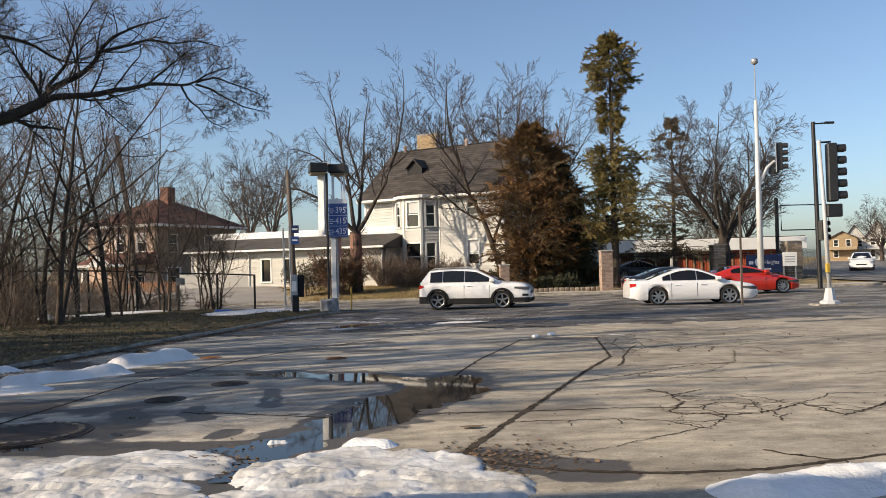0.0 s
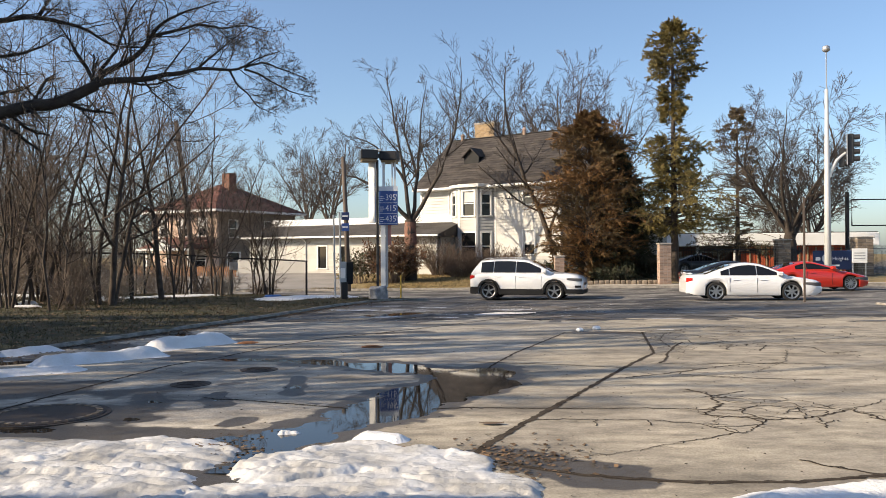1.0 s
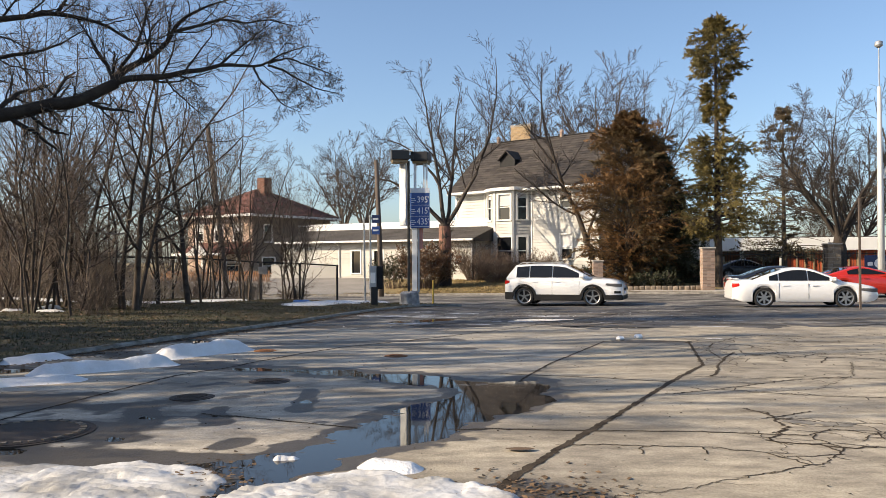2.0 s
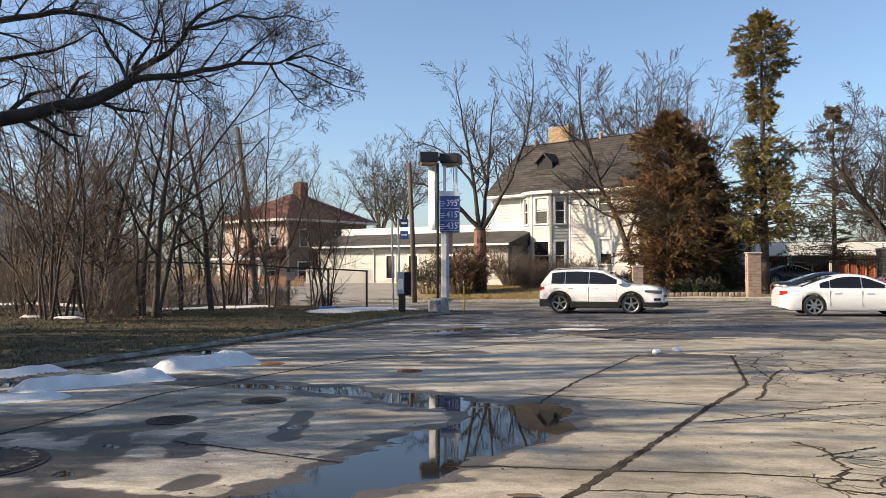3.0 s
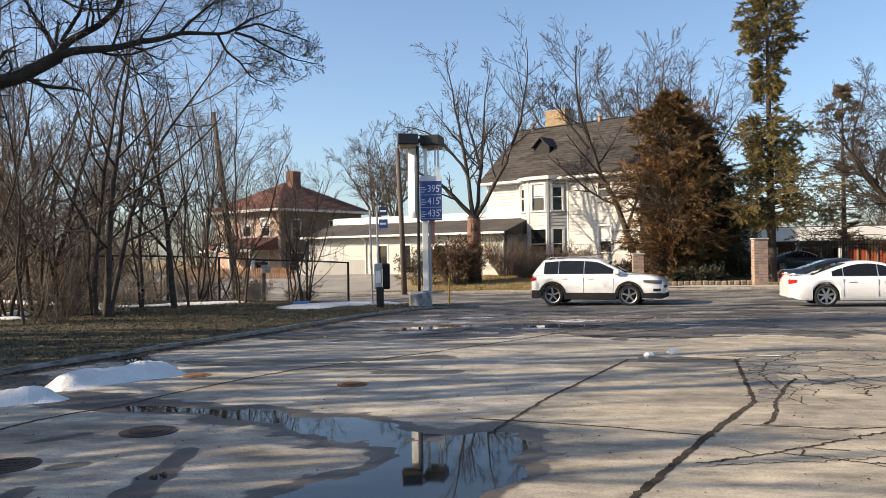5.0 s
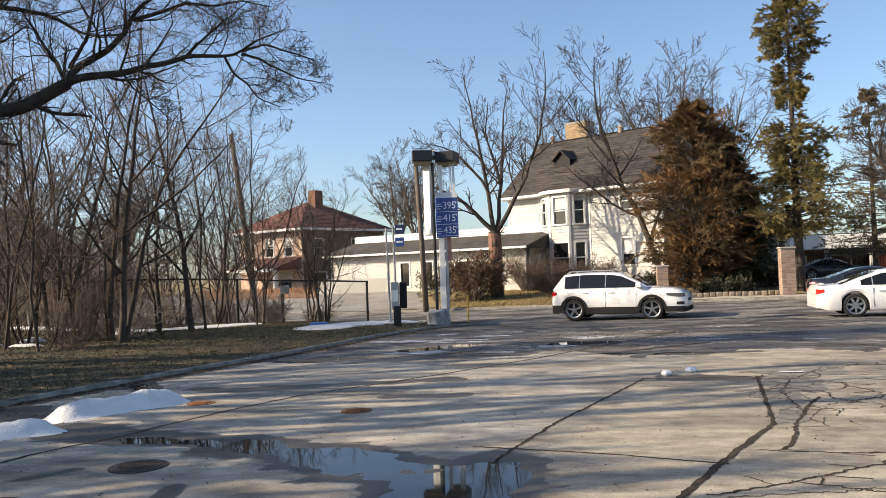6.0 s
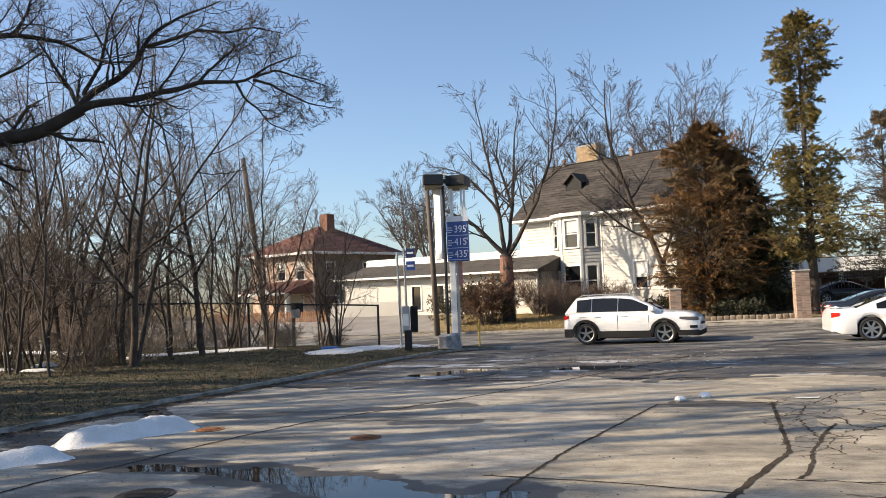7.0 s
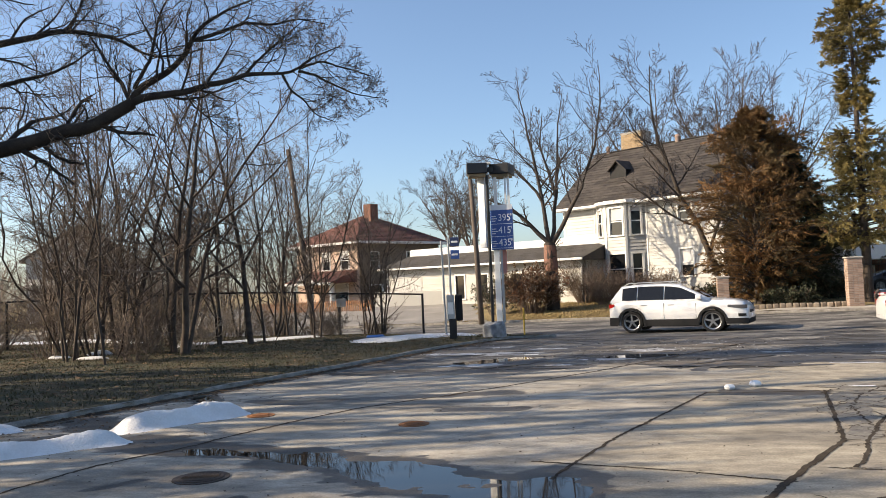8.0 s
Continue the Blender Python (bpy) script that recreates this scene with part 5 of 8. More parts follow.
def window(parent, u0, u1, z0, z1, m, frame_mat=None, shade=0.0, trim=0.10, bars=True, proud=0.05, label=""):
    """A sash window in a wall's plane: frame, sill, meeting rail, panes, and a pale sheet over the upper share of them.
    """
    frame_mat = frame_mat or trim_white
    w = part("window", Geo().box(u0 - trim, u1 + trim, -proud, 0.02, z1, z1 + trim, m=m).box(u0 - trim, u0, -proud, 0.02, z0, z1, m=m).box(u1, u1 + trim, -proud, 0.02, z0, z1, m=m), frame_mat, parent, label)
    part("sill", Geo().box(u0 - trim - 0.03, u1 + trim + 0.03, -proud - 0.05, 0.02, z0 - 0.09, z0, m=m), frame_mat, w)
    mid = (z0 + z1) / 2
    if bars:
        part("sash", Geo().box(u0, u1, 0.0, 0.05, mid - 0.03, mid + 0.03, m=m).box(u0, u0 + 0.045, 0.01, 0.05, z0, z1, m=m).box(u1 - 0.045, u1, 0.01, 0.05, z0, z1, m=m), frame_mat, w)
    for a, b in ((z0, mid), (mid, z1)) if bars else ((z0, z1),):
        part("pane", Geo().quad(*[m @ Vector(p) for p in ((u0, 0.06, a), (u1, 0.06, a), (u1, 0.06, b), (u0, 0.06, b))]), pane, w)
    if shade:
        part("blind", Geo().quad(*[m @ Vector(p) for p in ((u0, 0.045, z1 - (z1 - z0) * shade), (u1, 0.045, z1 - (z1 - z0) * shade), (u1, 0.045, z1), (u0, 0.045, z1))]), blind, w)
    return w


def shingles(geo, corners, course=0.28, tab=0.9, seed=0, thick=0.012):
    """Courses of shingle tabs over a four-sided roof plane: low left, low right, high right, high left."""
    a, b, c, d = [Vector(p) for p in corners]
    up = ((d + c) / 2 - (a + b) / 2)
    n = max(1, int(up.length / course))
    nrm = (b - a).cross(d - a).normalized()
    if nrm.z < 0:
        nrm = -nrm
    rng = random.Random(seed)
    for i in range(n):
        l0, r0, l1, r1 = a.lerp(d, i / n), b.lerp(c, i / n), a.lerp(d, min(1, (i + 1.12) / n)), b.lerp(c, min(1, (i + 1.12) / n))
        k = max(1, int((r0 - l0).length / tab))
        off = (i % 2) * 0.5
        edges = [0] + [(j + off + rng.uniform(-0.1, 0.1)) / k for j in range(1 if off == 0 else 0, k) if 0 < (j + off) / k < 1] + [1]
        for p, q in zip(edges, edges[1:]):
            h = thick * rng.uniform(0.6, 1.6)
            x = [l0.lerp(r0, p) + nrm * (h + 0.012), l0.lerp(r0, q) + nrm * (h + 0.012), l1.lerp(r1, q) + nrm * 0.004, l1.lerp(r1, p) + nrm * 0.004]
            geo.quad(*x)
            geo.quad(x[0], x[1], x[1] - nrm * (h + 0.012), x[0] - nrm * (h + 0.012))


def bricks_box(parent, x0, x1, y0, y1, z0, z1, mat, core, course=0.075, length=0.21, seed=0, cap=None):
    """A brick pier: a mortar core and separate bricks on its faces, sharing one mesh for each length."""
    part("core", Geo().box(x0 + 0.012, x1 - 0.012, y0 + 0.012, y1 - 0.012, z0, z1), core, parent)
    rng, n = random.Random(seed), int((z1 - z0) / course)
    base = Geo().box(-0.5, 0.5, -0.5, 0.5, -0.5, 0.5).mesh("brick")
    base.materials.append(mat)
    for i in range(n):
        z = z0 + (i + 0.5) * course
        for axis, lo, hi, faces in (("x", x0, x1, (y0, y1)), ("y", y0, y1, (x0, x1))):
            k = max(2, round((hi - lo) / length))
            step = (hi - lo) / k
            for face in faces:
                for j in range(k):
                    c = lo + (j + 0.5) * step
                    ob = new("brick", base)
                    ob.parent = parent
                    inward = 0.045 if face == faces[0] else -0.045
                    jut = rng.uniform(-0.006, 0.006)
                    ob.location = (c, face + inward + jut, z) if axis == "x" else (face + inward + jut, c, z)
                    ob.scale = (step - 0.014, 0.09, course - 0.014) if axis == "x" else (0.09, step - 0.014, course - 0.014)


# the white house: local u along its front, v into it
HOUSE = pose(-3.55, 59.2, 0.06, 0, 0, -34)
house = thing("house", "white clapboard two-storey house with dark steep roof and bay windows", "house", HOUSE)
HL, HD, HE, HR = 11.2, 8.2, 6.25, 10.0
U0 = 0.38   # where the front begins
front = [(8.6, 9.4, 4.8, 5.7), (8.6, 9.4, 1.6, 3.1)]
for a, b in ((U0, 2.78), (6.45, HL)):
    g = Geo()
    clapboard(g, a, b, 0.25, HE, front if a > 3 else [], Matrix())
    part("front_wall", g, siding_white, house)
g = Geo()
clapboard(g, 0, HD, 0.25, HE, [(2, 2.9, 4.3, 5.6), (4.5, 5.4, 1.2, 2.7)], Matrix.Translation((HL, 0, 0)) @ pose(0, 0, 0, 0, 0, 90))
g.add([(HL, 0, HE), (HL, HD, HE), (HL, HD / 2, HR - 0.15)], [(0, 1, 2)])
part("side_wall", g, siding_white, house)
g = Geo()
clapboard(g, 0, HD, 0.25, HE, [], Matrix.Translation((U0, HD, 0)) @ pose(0, 0, 0, 0, 0, -90))
g.add([(U0, 0, HE), (U0, HD, HE), (U0, HD / 2, HR - 0.15)], [(0, 1, 2)])
part("side_wall", g, siding_white, house)
part("back_wall", Geo().box(U0, HL, HD - 0.15, HD, 0.2, HE), siding_white, house)
part("foundation", Geo().box(U0 - 0.02, HL + 0.02, -0.03, HD + 0.02, -0.4, 0.27), brick_grey, house)
# black block: the darkness of the rooms put into colour
part("room_lining", Geo().box(U0 + 0.15, HL - 0.1, 0.25, HD - 0.2, 0.3, HE - 0.1), trim_black, house, "black filling that stands in for the darkness of the rooms")
for u0, u1, z0, z1 in front:
    window(house, u0, u1, z0, z1, Matrix(), shade=0.0 if z0 > 3 else 0.6)
side_m = Matrix.Translation((HL, 0, 0)) @ pose(0, 0, 0, 0, 0, 90)
for u0, u1, z0, z1 in ((2, 2.9, 4.3, 5.6), (4.5, 5.4, 1.2, 2.7)):
    window(house, u0, u1, z0, z1, side_m)
# the two-storey bay: three faces
bay_pts = [(2.78, 0.0), (4.14, -0.8), (5.55, -0.8), (6.45, 0.0)]
for k, ((ax, ay), (bx, by)) in enumerate(zip(bay_pts, bay_pts[1:])):
    w = math.hypot(bx - ax, by - ay)
    m = pose(ax, ay, 0, 0, 0, math.degrees(math.atan2(by - ay, bx - ax)))
    mid, half = w / 2, (0.27, 0.44, 0.30)[k]
    off = 0.05 if k == 1 else 0
    holes = [(mid - half + off, mid + half + off, 4.15, 5.75), (mid - half - (0.15 if k == 1 else 0), mid + half + (0.15 if k == 1 else 0), 1.25, 3.0)]
    g = Geo()
    clapboard(g, 0, w, 0.25, HE, holes, m)
    part("bay_wall", g, siding_white, house)
    part("corner_board", Geo().box(-0.07, 0.07, -0.05, 0.05, 0.25, HE, m=m), trim_white, house)
    for n, h in enumerate(holes):
        window(house, *h, m, shade=(0.45, 0.0)[n] if k == 1 else (0.15, 0.0)[n], label="sash window of the bay")
part("corner_board", Geo().box(6.38, 6.52, -0.05, 0.05, 0.25, HE), trim_white, house)
part("corner_board", Geo().box(U0 - 0.05, U0 + 0.09, -0.045, 0.09, 0.25, HE), trim_white, house)
part("corner_board", Geo().box(HL - 0.09, HL + 0.05, -0.045, 0.09, 0.25, HE), trim_white, house)
# the same black filling inside the bay
part("bay_lining", Geo().prism([(3.05, 0.2), (4.2, -0.6), (5.5, -0.6), (6.3, 0.2)], 0.3, HE - 0.1, "z"), trim_black, house, "black filling that stands in for the darkness of the rooms")
# eaves, roof, dormer hole and chimney
EO = 0.55
rise = (HR - HE) / (HD / 2)
lowz = HE - 0.12
roof = part("roof", Geo().add([(U0 - 0.3, -EO, lowz), (HL + 0.3, -EO, lowz), (HL + 0.3, HD / 2, HR), (U0 - 0.3, HD / 2, HR), (U0 - 0.3, HD + EO, lowz), (HL + 0.3, HD + EO, lowz),
                               (U0 - 0.3, -EO, lowz - 0.16), (HL + 0.3, -EO, lowz - 0.16), (HL + 0.3, HD + EO, lowz - 0.16), (U0 - 0.3, HD + EO, lowz - 0.16), (HL + 0.3, HD / 2, HR - 0.2), (U0 - 0.3, HD / 2, HR - 0.2)],
                              [(0, 1, 2, 3), (3, 2, 5, 4), (0, 6, 7, 1), (4, 5, 8, 9), (0, 3, 11, 6), (1, 7, 10, 2), (3, 4, 9, 11), (2, 10, 8, 5), (6, 11, 10, 7), (11, 9, 8, 10)]), shingle_dark, house)
g = Geo()
shingles(g, [(U0 - 0.32, -EO - 0.02, lowz), (HL + 0.32, -EO - 0.02, lowz), (HL + 0.32, HD / 2, HR), (U0 - 0.32, HD / 2, HR)], seed=4)
tagged(part("shingles", g, shingle_dark, roof), kind="stuff")
part("ridge_cap", Geo().prism([(HD / 2 - 0.14, HR + 0.0), (HD / 2, HR + 0.06), (HD / 2 + 0.14, HR + 0.0)], U0 - 0.32, HL + 0.32, "x"), shingle_dark, roof)
part("gutter", Geo().box(U0 - 0.32, HL + 0.32, -EO - 0.12, -EO - 0.01, lowz - 0.17, lowz - 0.01, 0.02), trim_white, house, "white gutter")
part("soffit", Geo().box(U0 - 0.3, HL + 0.3, -EO, -0.03, lowz - 0.19, lowz - 0.165), trim_white, house)
part("bay_eave", Geo().prism([(2.4, 0.0), (3.9, -1.1), (5.85, -1.1), (6.8, 0.0)], HE - 0.24, HE - 0.06, "z"), trim_white, house)
part("gable_trim", Geo().add([(U0 - 0.33, -EO - 0.02, lowz), (U0 - 0.33, HD / 2, HR + 0.01), (U0 - 0.33, HD / 2, HR - 0.19), (U0 - 0.33, -EO - 0.02, lowz - 0.17), (U0 - 0.30, -EO - 0.02, lowz), (U0 - 0.30, HD / 2, HR + 0.01), (U0 - 0.30, HD / 2, HR - 0.19), (U0 - 0.30, -EO - 0.02, lowz - 0.17)],
                             [(0, 1, 2, 3), (4, 5, 6, 7), (0, 1, 5, 4), (2, 3, 7, 6)]), shingle_dark, house)
dv, du = 1.5, 3.0


def roof_at(v):
    return lowz + (HR - lowz) * (v + EO) / (HD / 2 + EO)


def roof_back(z):
    return (z - lowz) / (HR - lowz) * (HD / 2 + EO) - EO


dz = roof_at(dv)
eave, peak = dz + 0.55, dz + 1.15
# closed black front stands in for the darkness of an opening
dormer = part("dormer", Geo().add([(du, dv, dz - 0.05), (du + 1.2, dv, dz - 0.05), (du + 1.2, dv, eave), (du + 0.6, dv, peak - 0.1), (du, dv, eave), (du, roof_back(eave), eave), (du + 1.2, roof_back(eave), eave)],
                                  [(0, 1, 2, 3, 4), (0, 4, 5), (1, 6, 2)]), trim_black, roof, "small dormer, its front painted black as a dark opening")
part("dormer_roof", Geo().add([(du - 0.12, dv - 0.2, eave - 0.08), (du + 0.6, dv - 0.2, peak), (du + 1.32, dv - 0.2, eave - 0.08), (du - 0.12, roof_back(eave - 0.08), eave - 0.06), (du + 0.6, roof_back(peak), peak + 0.02), (du + 1.32, roof_back(eave - 0.08), eave - 0.06),
                               (du - 0.12, dv - 0.2, eave - 0.16), (du + 0.6, dv - 0.2, peak - 0.09), (du + 1.32, dv - 0.2, eave - 0.16)], [(0, 1, 4, 3), (1, 2, 5, 4), (0, 6, 7, 1), (1, 7, 8, 2)]), shingle_dark, dormer)
ch = part("chimney", Geo().box(2.12, 3.77, HD / 2 + 0.1, HD / 2 + 1.0, HR - 1.0, HR + 1.05), mortar, roof, "broad tan brick chimney")
bm_ = Geo().box(-0.5, 0.5, -0.5, 0.5, -0.5, 0.5).mesh("brick")
bm_.materials.append(brick_tan)
for i in range(20):
    for j in range(6):
        o = new("brick", bm_)
        o.parent = ch
        o.location, o.scale = (2.12 + (j + 0.5) * 0.275, HD / 2 + 0.11, HR - 0.9 + i * 0.098), (0.262 if i % 2 else 0.255, 0.06, 0.088)
    for j in range(3):
        o = new("brick", bm_)
        o.parent = ch
        o.location, o.scale = (2.13, HD / 2 + 0.1 + (j + 0.5) * 0.3, HR - 0.9 + i * 0.098), (0.06, 0.28, 0.088)
part("chimney_cap", Geo().box(2.07, 3.82, HD / 2 + 0.04, HD / 2 + 1.06, HR + 1.05, HR + 1.15, 0.02), mortar, ch)
for u in (1.2, 6.4):
    part("roof_vent", Geo().tube([(u, HD / 2 - 0.1, HR - 0.1), (u, HD / 2 - 0.1, HR + 0.25)], 0.13, 10).tube([(u, HD / 2 - 0.1, HR + 0.25), (u, HD / 2 - 0.1, HR + 0.42)], [0.2, 0.08], 10), brick_pink, roof, "short clay vent pot")
# white porch wing behind the evergreens
WING = pose(8.6, 58.3, float(far_lawn(11, 58)), 0, 0, -20)
wing = thing("porch_wing", "white columned porch wing with a low dark roof", "house", WING)
g = Geo()
clapboard(g, 0, 4.5, 0, 3.0, [(1.2, 2.0, 1.0, 2.2)], pose(0, 1.5, 0))
part("wall", g, siding_white, wing)
window(wing, 1.2, 2.0, 1.0, 2.2, pose(0, 1.5, 0))
part("back_wall", Geo().box(0, 4.5, 1.65, 4.0, 0, 3.0), siding_white, wing)
part("roof", Geo().prism([(-0.3, 3.0), (4.5, 3.0), (1.8, 3.75)], -0.4, 4.9, "x"), shingle_dark, wing)
for u in (0.1, 1.5, 2.9, 4.3):
    part("column", Geo().tube([(u, 0.1, 0), (u, 0.1, 3.0)], [0.11, 0.09], 12).box(u - 0.15, u + 0.15, -0.05, 0.25, 0, 0.12), trim_white, wing)

# the long low building with a snow-edged roof
GAR = pose(-15.9, 61.3, 0.0, 0, 0, -25.5)
garage = thing("low_building", "long low cream building with grey shingled roof edged in snow", "building", GAR)
GL = 15.5
wins = [(6.05, 6.75, 0.75, 2.25), (7.9, 8.6, 0.75, 2.25), (10.6, 11.3, 0.9, 2.2)]
g = Geo()
clapboard(g, 0, GL, 0, 3.0, wins + [(0.6, 3.2, 0, 2.3)], Matrix(), 0.18)
part("front_wall", g, siding_cream, garage)
g = Geo()
clapboard(g, 0, 7, 0, 3.0, [], Matrix.Translation((0, 7, 0)) @ pose(0, 0, 0, 0, 0, -90), 0.18)
part("side_wall", g, siding_cream, garage)
part("back_wall", Geo().box(0.02, GL, 0.3, 7, 0.02, 3.0), siding_cream, garage)
for h in wins:
    window(garage, *h, Matrix(), shade=0.0, bars=False)
door = part("garage_door", Geo().box(0.65, 3.15, 0.03, 0.10, 0.0, 2.28), siding_white, garage, "panelled white garage door")
for i in range(4):
    for j in range(4):
        part("door_panel", Geo().box(0.72 + j * 0.6, 1.24 + j * 0.6, 0.005, 0.03, 0.08 + i * 0.55, 0.53 + i * 0.55, 0.01), siding_white, door)
part("foundation", Geo().box(-0.03, GL + 0.03, -0.03, 7.03, -0.5, 0.04), walk_stone, garage)
gr = part("roof", Geo().add([(-0.3, -0.6, 2.95), (GL + 0.3, -0.6, 2.95), (GL + 0.3, 3.2, 3.95), (-0.3, 3.2, 3.95), (-0.3, 7.2, 3.95), (GL + 0.3, 7.2, 3.95), (-0.3, -0.6, 2.8), (GL + 0.3, -0.6, 2.8), (GL + 0.3, 7.2, 2.9), (-0.3, 7.2, 2.9)],
                            [(0, 1, 2, 3), (3, 2, 5, 4), (0, 6, 7, 1), (4, 5, 8, 9), (0, 3, 4, 9, 6), (1, 7, 8, 5, 2), (6, 9, 8, 7)]), shingle_grey, garage)
g = Geo()
shingles(g, [(-0.31, -0.62, 2.95), (GL + 0.31, -0.62, 2.95), (GL + 0.31, 3.2, 3.95), (-0.31, 3.2, 3.95)], seed=6)
tagged(part("shingles", g, shingle_grey, gr), kind="stuff")
part("snow_edge", Geo().box(-0.25, GL + 0.25, 2.7, 7.0, 3.75, 4.32, 0.10), snow_white, gr, "strip of snow along the roof top")
part("gutter", Geo().box(-0.32, GL + 0.32, -0.72, -0.61, 2.82, 2.96, 0.02), trim_white, garage, "white gutter")
for u in (0.05, 5.0, GL - 0.1):
    part("downpipe", Geo().tube([(u, -0.62, 2.85), (u, -0.07, 2.6), (u, -0.07, 0.1)], 0.045, 8), trim_white, garage)

# the hip-roofed brick house beyond
HIP = pose(-21.2, 70.5, -0.5, 0, 0, -31)
hip = thing("house", "tan brick house with a red-brown hipped roof and porch", "house", HIP)
HW, HH, DD = 8.4, 6.1, 9.6
sun_face = [(-7.3, -6.3, 3.9, 5.3), (-4.7, -3.7, 3.9, 5.3), (-2.2, -1.2, 3.9, 5.3), (-3.2, -1.4, 0.9, 2.6)]
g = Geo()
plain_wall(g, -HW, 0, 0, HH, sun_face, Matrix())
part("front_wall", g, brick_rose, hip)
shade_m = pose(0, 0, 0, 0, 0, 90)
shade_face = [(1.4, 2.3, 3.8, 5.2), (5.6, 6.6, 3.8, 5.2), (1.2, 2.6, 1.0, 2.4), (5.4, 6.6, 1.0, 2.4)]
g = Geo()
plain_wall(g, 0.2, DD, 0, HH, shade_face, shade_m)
# darker brick than the front: this side's shade is put into its colour
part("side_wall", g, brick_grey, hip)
# black filling in place of the rooms' darkness
part("room_lining", Geo().box(-HW + 0.3, -0.35, 0.35, DD - 0.1, 0.1, HH - 0.1), trim_black, hip, "black filling that stands in for the darkness of the rooms")
for h in sun_face:
    window(hip, *h, Matrix(), shade=0.4)
for h in shade_face:
    window(hip, *h, shade_m)
o = 0.7
rf = part("roof", Geo().add([(-HW - o, -o, HH), (o, -o, HH), (o, DD + o, HH), (-HW - o, DD + o, HH), (-HW / 2, HW / 2, HH + 2.6), (-HW / 2, DD - HW / 2, HH + 2.6),
                             (-HW - o, -o, HH - 0.2), (o, -o, HH - 0.2), (o, DD + o, HH - 0.2), (-HW - o, DD + o, HH - 0.2)],
                            [(0, 1, 4), (1, 2, 5, 4), (2, 3, 5), (3, 0, 4, 5), (0, 6, 7, 1), (1, 7, 8, 2), (2, 8, 9, 3), (3, 9, 6, 0), (6, 9, 8, 7)]), shingle_red, hip)
g = Geo()
shingles(g, [(-HW - o, -o - 0.02, HH), (o, -o - 0.02, HH), (-HW / 2 + 0.01, HW / 2, HH + 2.6), (-HW / 2 - 0.01, HW / 2, HH + 2.6)], seed=8)
shingles(g, [(o + 0.02, -o, HH), (o + 0.02, DD + o, HH), (-HW / 2, DD - HW / 2, HH + 2.6), (-HW / 2, HW / 2, HH + 2.6)], seed=9)
tagged(part("shingles", g, shingle_red, rf), kind="stuff")
part("gutter", Geo().box(-HW - o - 0.1, o + 0.1, -o - 0.12, -o - 0.01, HH - 0.22, HH, 0.02), trim_white, hip, "white eaves board")
part("gutter", Geo().box(o + 0.01, o + 0.12, -o, DD + o, HH - 0.22, HH, 0.02), trim_white, hip, "white eaves board")
part("chimney", Geo().box(-HW / 2 + 0.2, -HW / 2 + 1.2, HW / 2, HW / 2 + 0.9, HH + 1.6, HH + 3.6, 0.03), brick_brown, rf, "brown brick chimney")
porch = part("porch", Geo().box(-6.4, -0.6, -2.4, -0.0, -0.1, 0.55), walk_stone, hip, "white-posted front porch")
for u in (-6.2, -3.5, -0.8):
    part("post", Geo().box(u - 0.14, u + 0.14, -2.35, -2.07, 0.55, 2.75, 0.02), trim_white, porch)
part("porch_roof", Geo().prism([(-2.8, 2.75), (0, 2.75), (0, 3.75)], -6.9, -0.2, "x"), shingle_red, porch)
part("porch_fascia", Geo().box(-6.95, -0.15, -2.86, -2.81, 2.6, 2.8), trim_white, porch)
part("porch_gable", Geo().prism([(-4.8, 2.803), (-2.2, 2.803), (-3.5, 3.7)], -2.86, -2.81, "y"), trim_white, porch)
# garden fence of orange wood before it, pale wall beside
g0 = thing("picket_fence", "low orange-brown picket fence before the brick house", "fence", pose(-25.0, 59.5, -0.15, 0, 0, -14))
for i in range(56):
    part("picket", Geo().box(i * 0.17, i * 0.17 + 0.11, -0.012, 0.012, 0, 1.05 + 0.05 * (i % 2)), wood_orange, g0)
for z in (0.3, 0.85):
    part("rail", Geo().box(-0.1, 9.6, 0.014, 0.05, z, z + 0.08), wood_orange, g0)
single("garden_wall", Geo().box(0, 7, 0, 0.25, 0, 1.35, 0.02), siding_cream, "pale rendered garden wall beside the brick house", "wall", m=pose(-16.5, 60.0, 0.0, 0, 0, -10))

# the red brick building with a white fascia
SCH = pose(13.5, 66.4, -0.4, 0, 0, -7)
school = thing("school_building", "single-storey red brick building with a broad white fascia", "building", SCH)
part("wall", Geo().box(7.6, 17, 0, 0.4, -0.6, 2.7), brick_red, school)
# browner brick than the front wall, to paint in the shade under the fascia
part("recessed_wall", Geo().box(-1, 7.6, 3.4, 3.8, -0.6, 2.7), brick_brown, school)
part("back_wall", Geo().box(-1, 17, 8, 8.3, -0.6, 3.4), brick_red, school)
part("end_wall", Geo().box(16.7, 17, 0.4, 8, -0.6, 2.7), brick_red, school)
part("end_wall", Geo().box(-1, -0.7, 3.8, 8, -0.6, 2.7), brick_red, school)
part("fascia", Geo().box(-1.4, 17.4, -0.6, 8.6, 2.6, 3.55, 0.03), sign_white, school, "broad white fascia")
part("roof", Geo().box(-1.3, 17.3, -0.5, 8.5, 3.55, 3.62), shingle_grey, school)
for u in (1.2, 4.4, 7.2):
    part("column", Geo().box(u - 0.16, u + 0.16, -0.3, 0.02, -0.6, 2.6, 0.02), trim_white, school)
for u in (0.2, 2.2, 5.2):
    window(school, u, u + 1.3, 0.6, 2.1, pose(0, 3.35, 0), bars=True)
for i in range(14):
    part("window_bar", Geo().box(8.2 + i * 0.6, 8.32 + i * 0.6, -0.06, 0, 0.1, 2.5), brick_tan, school)

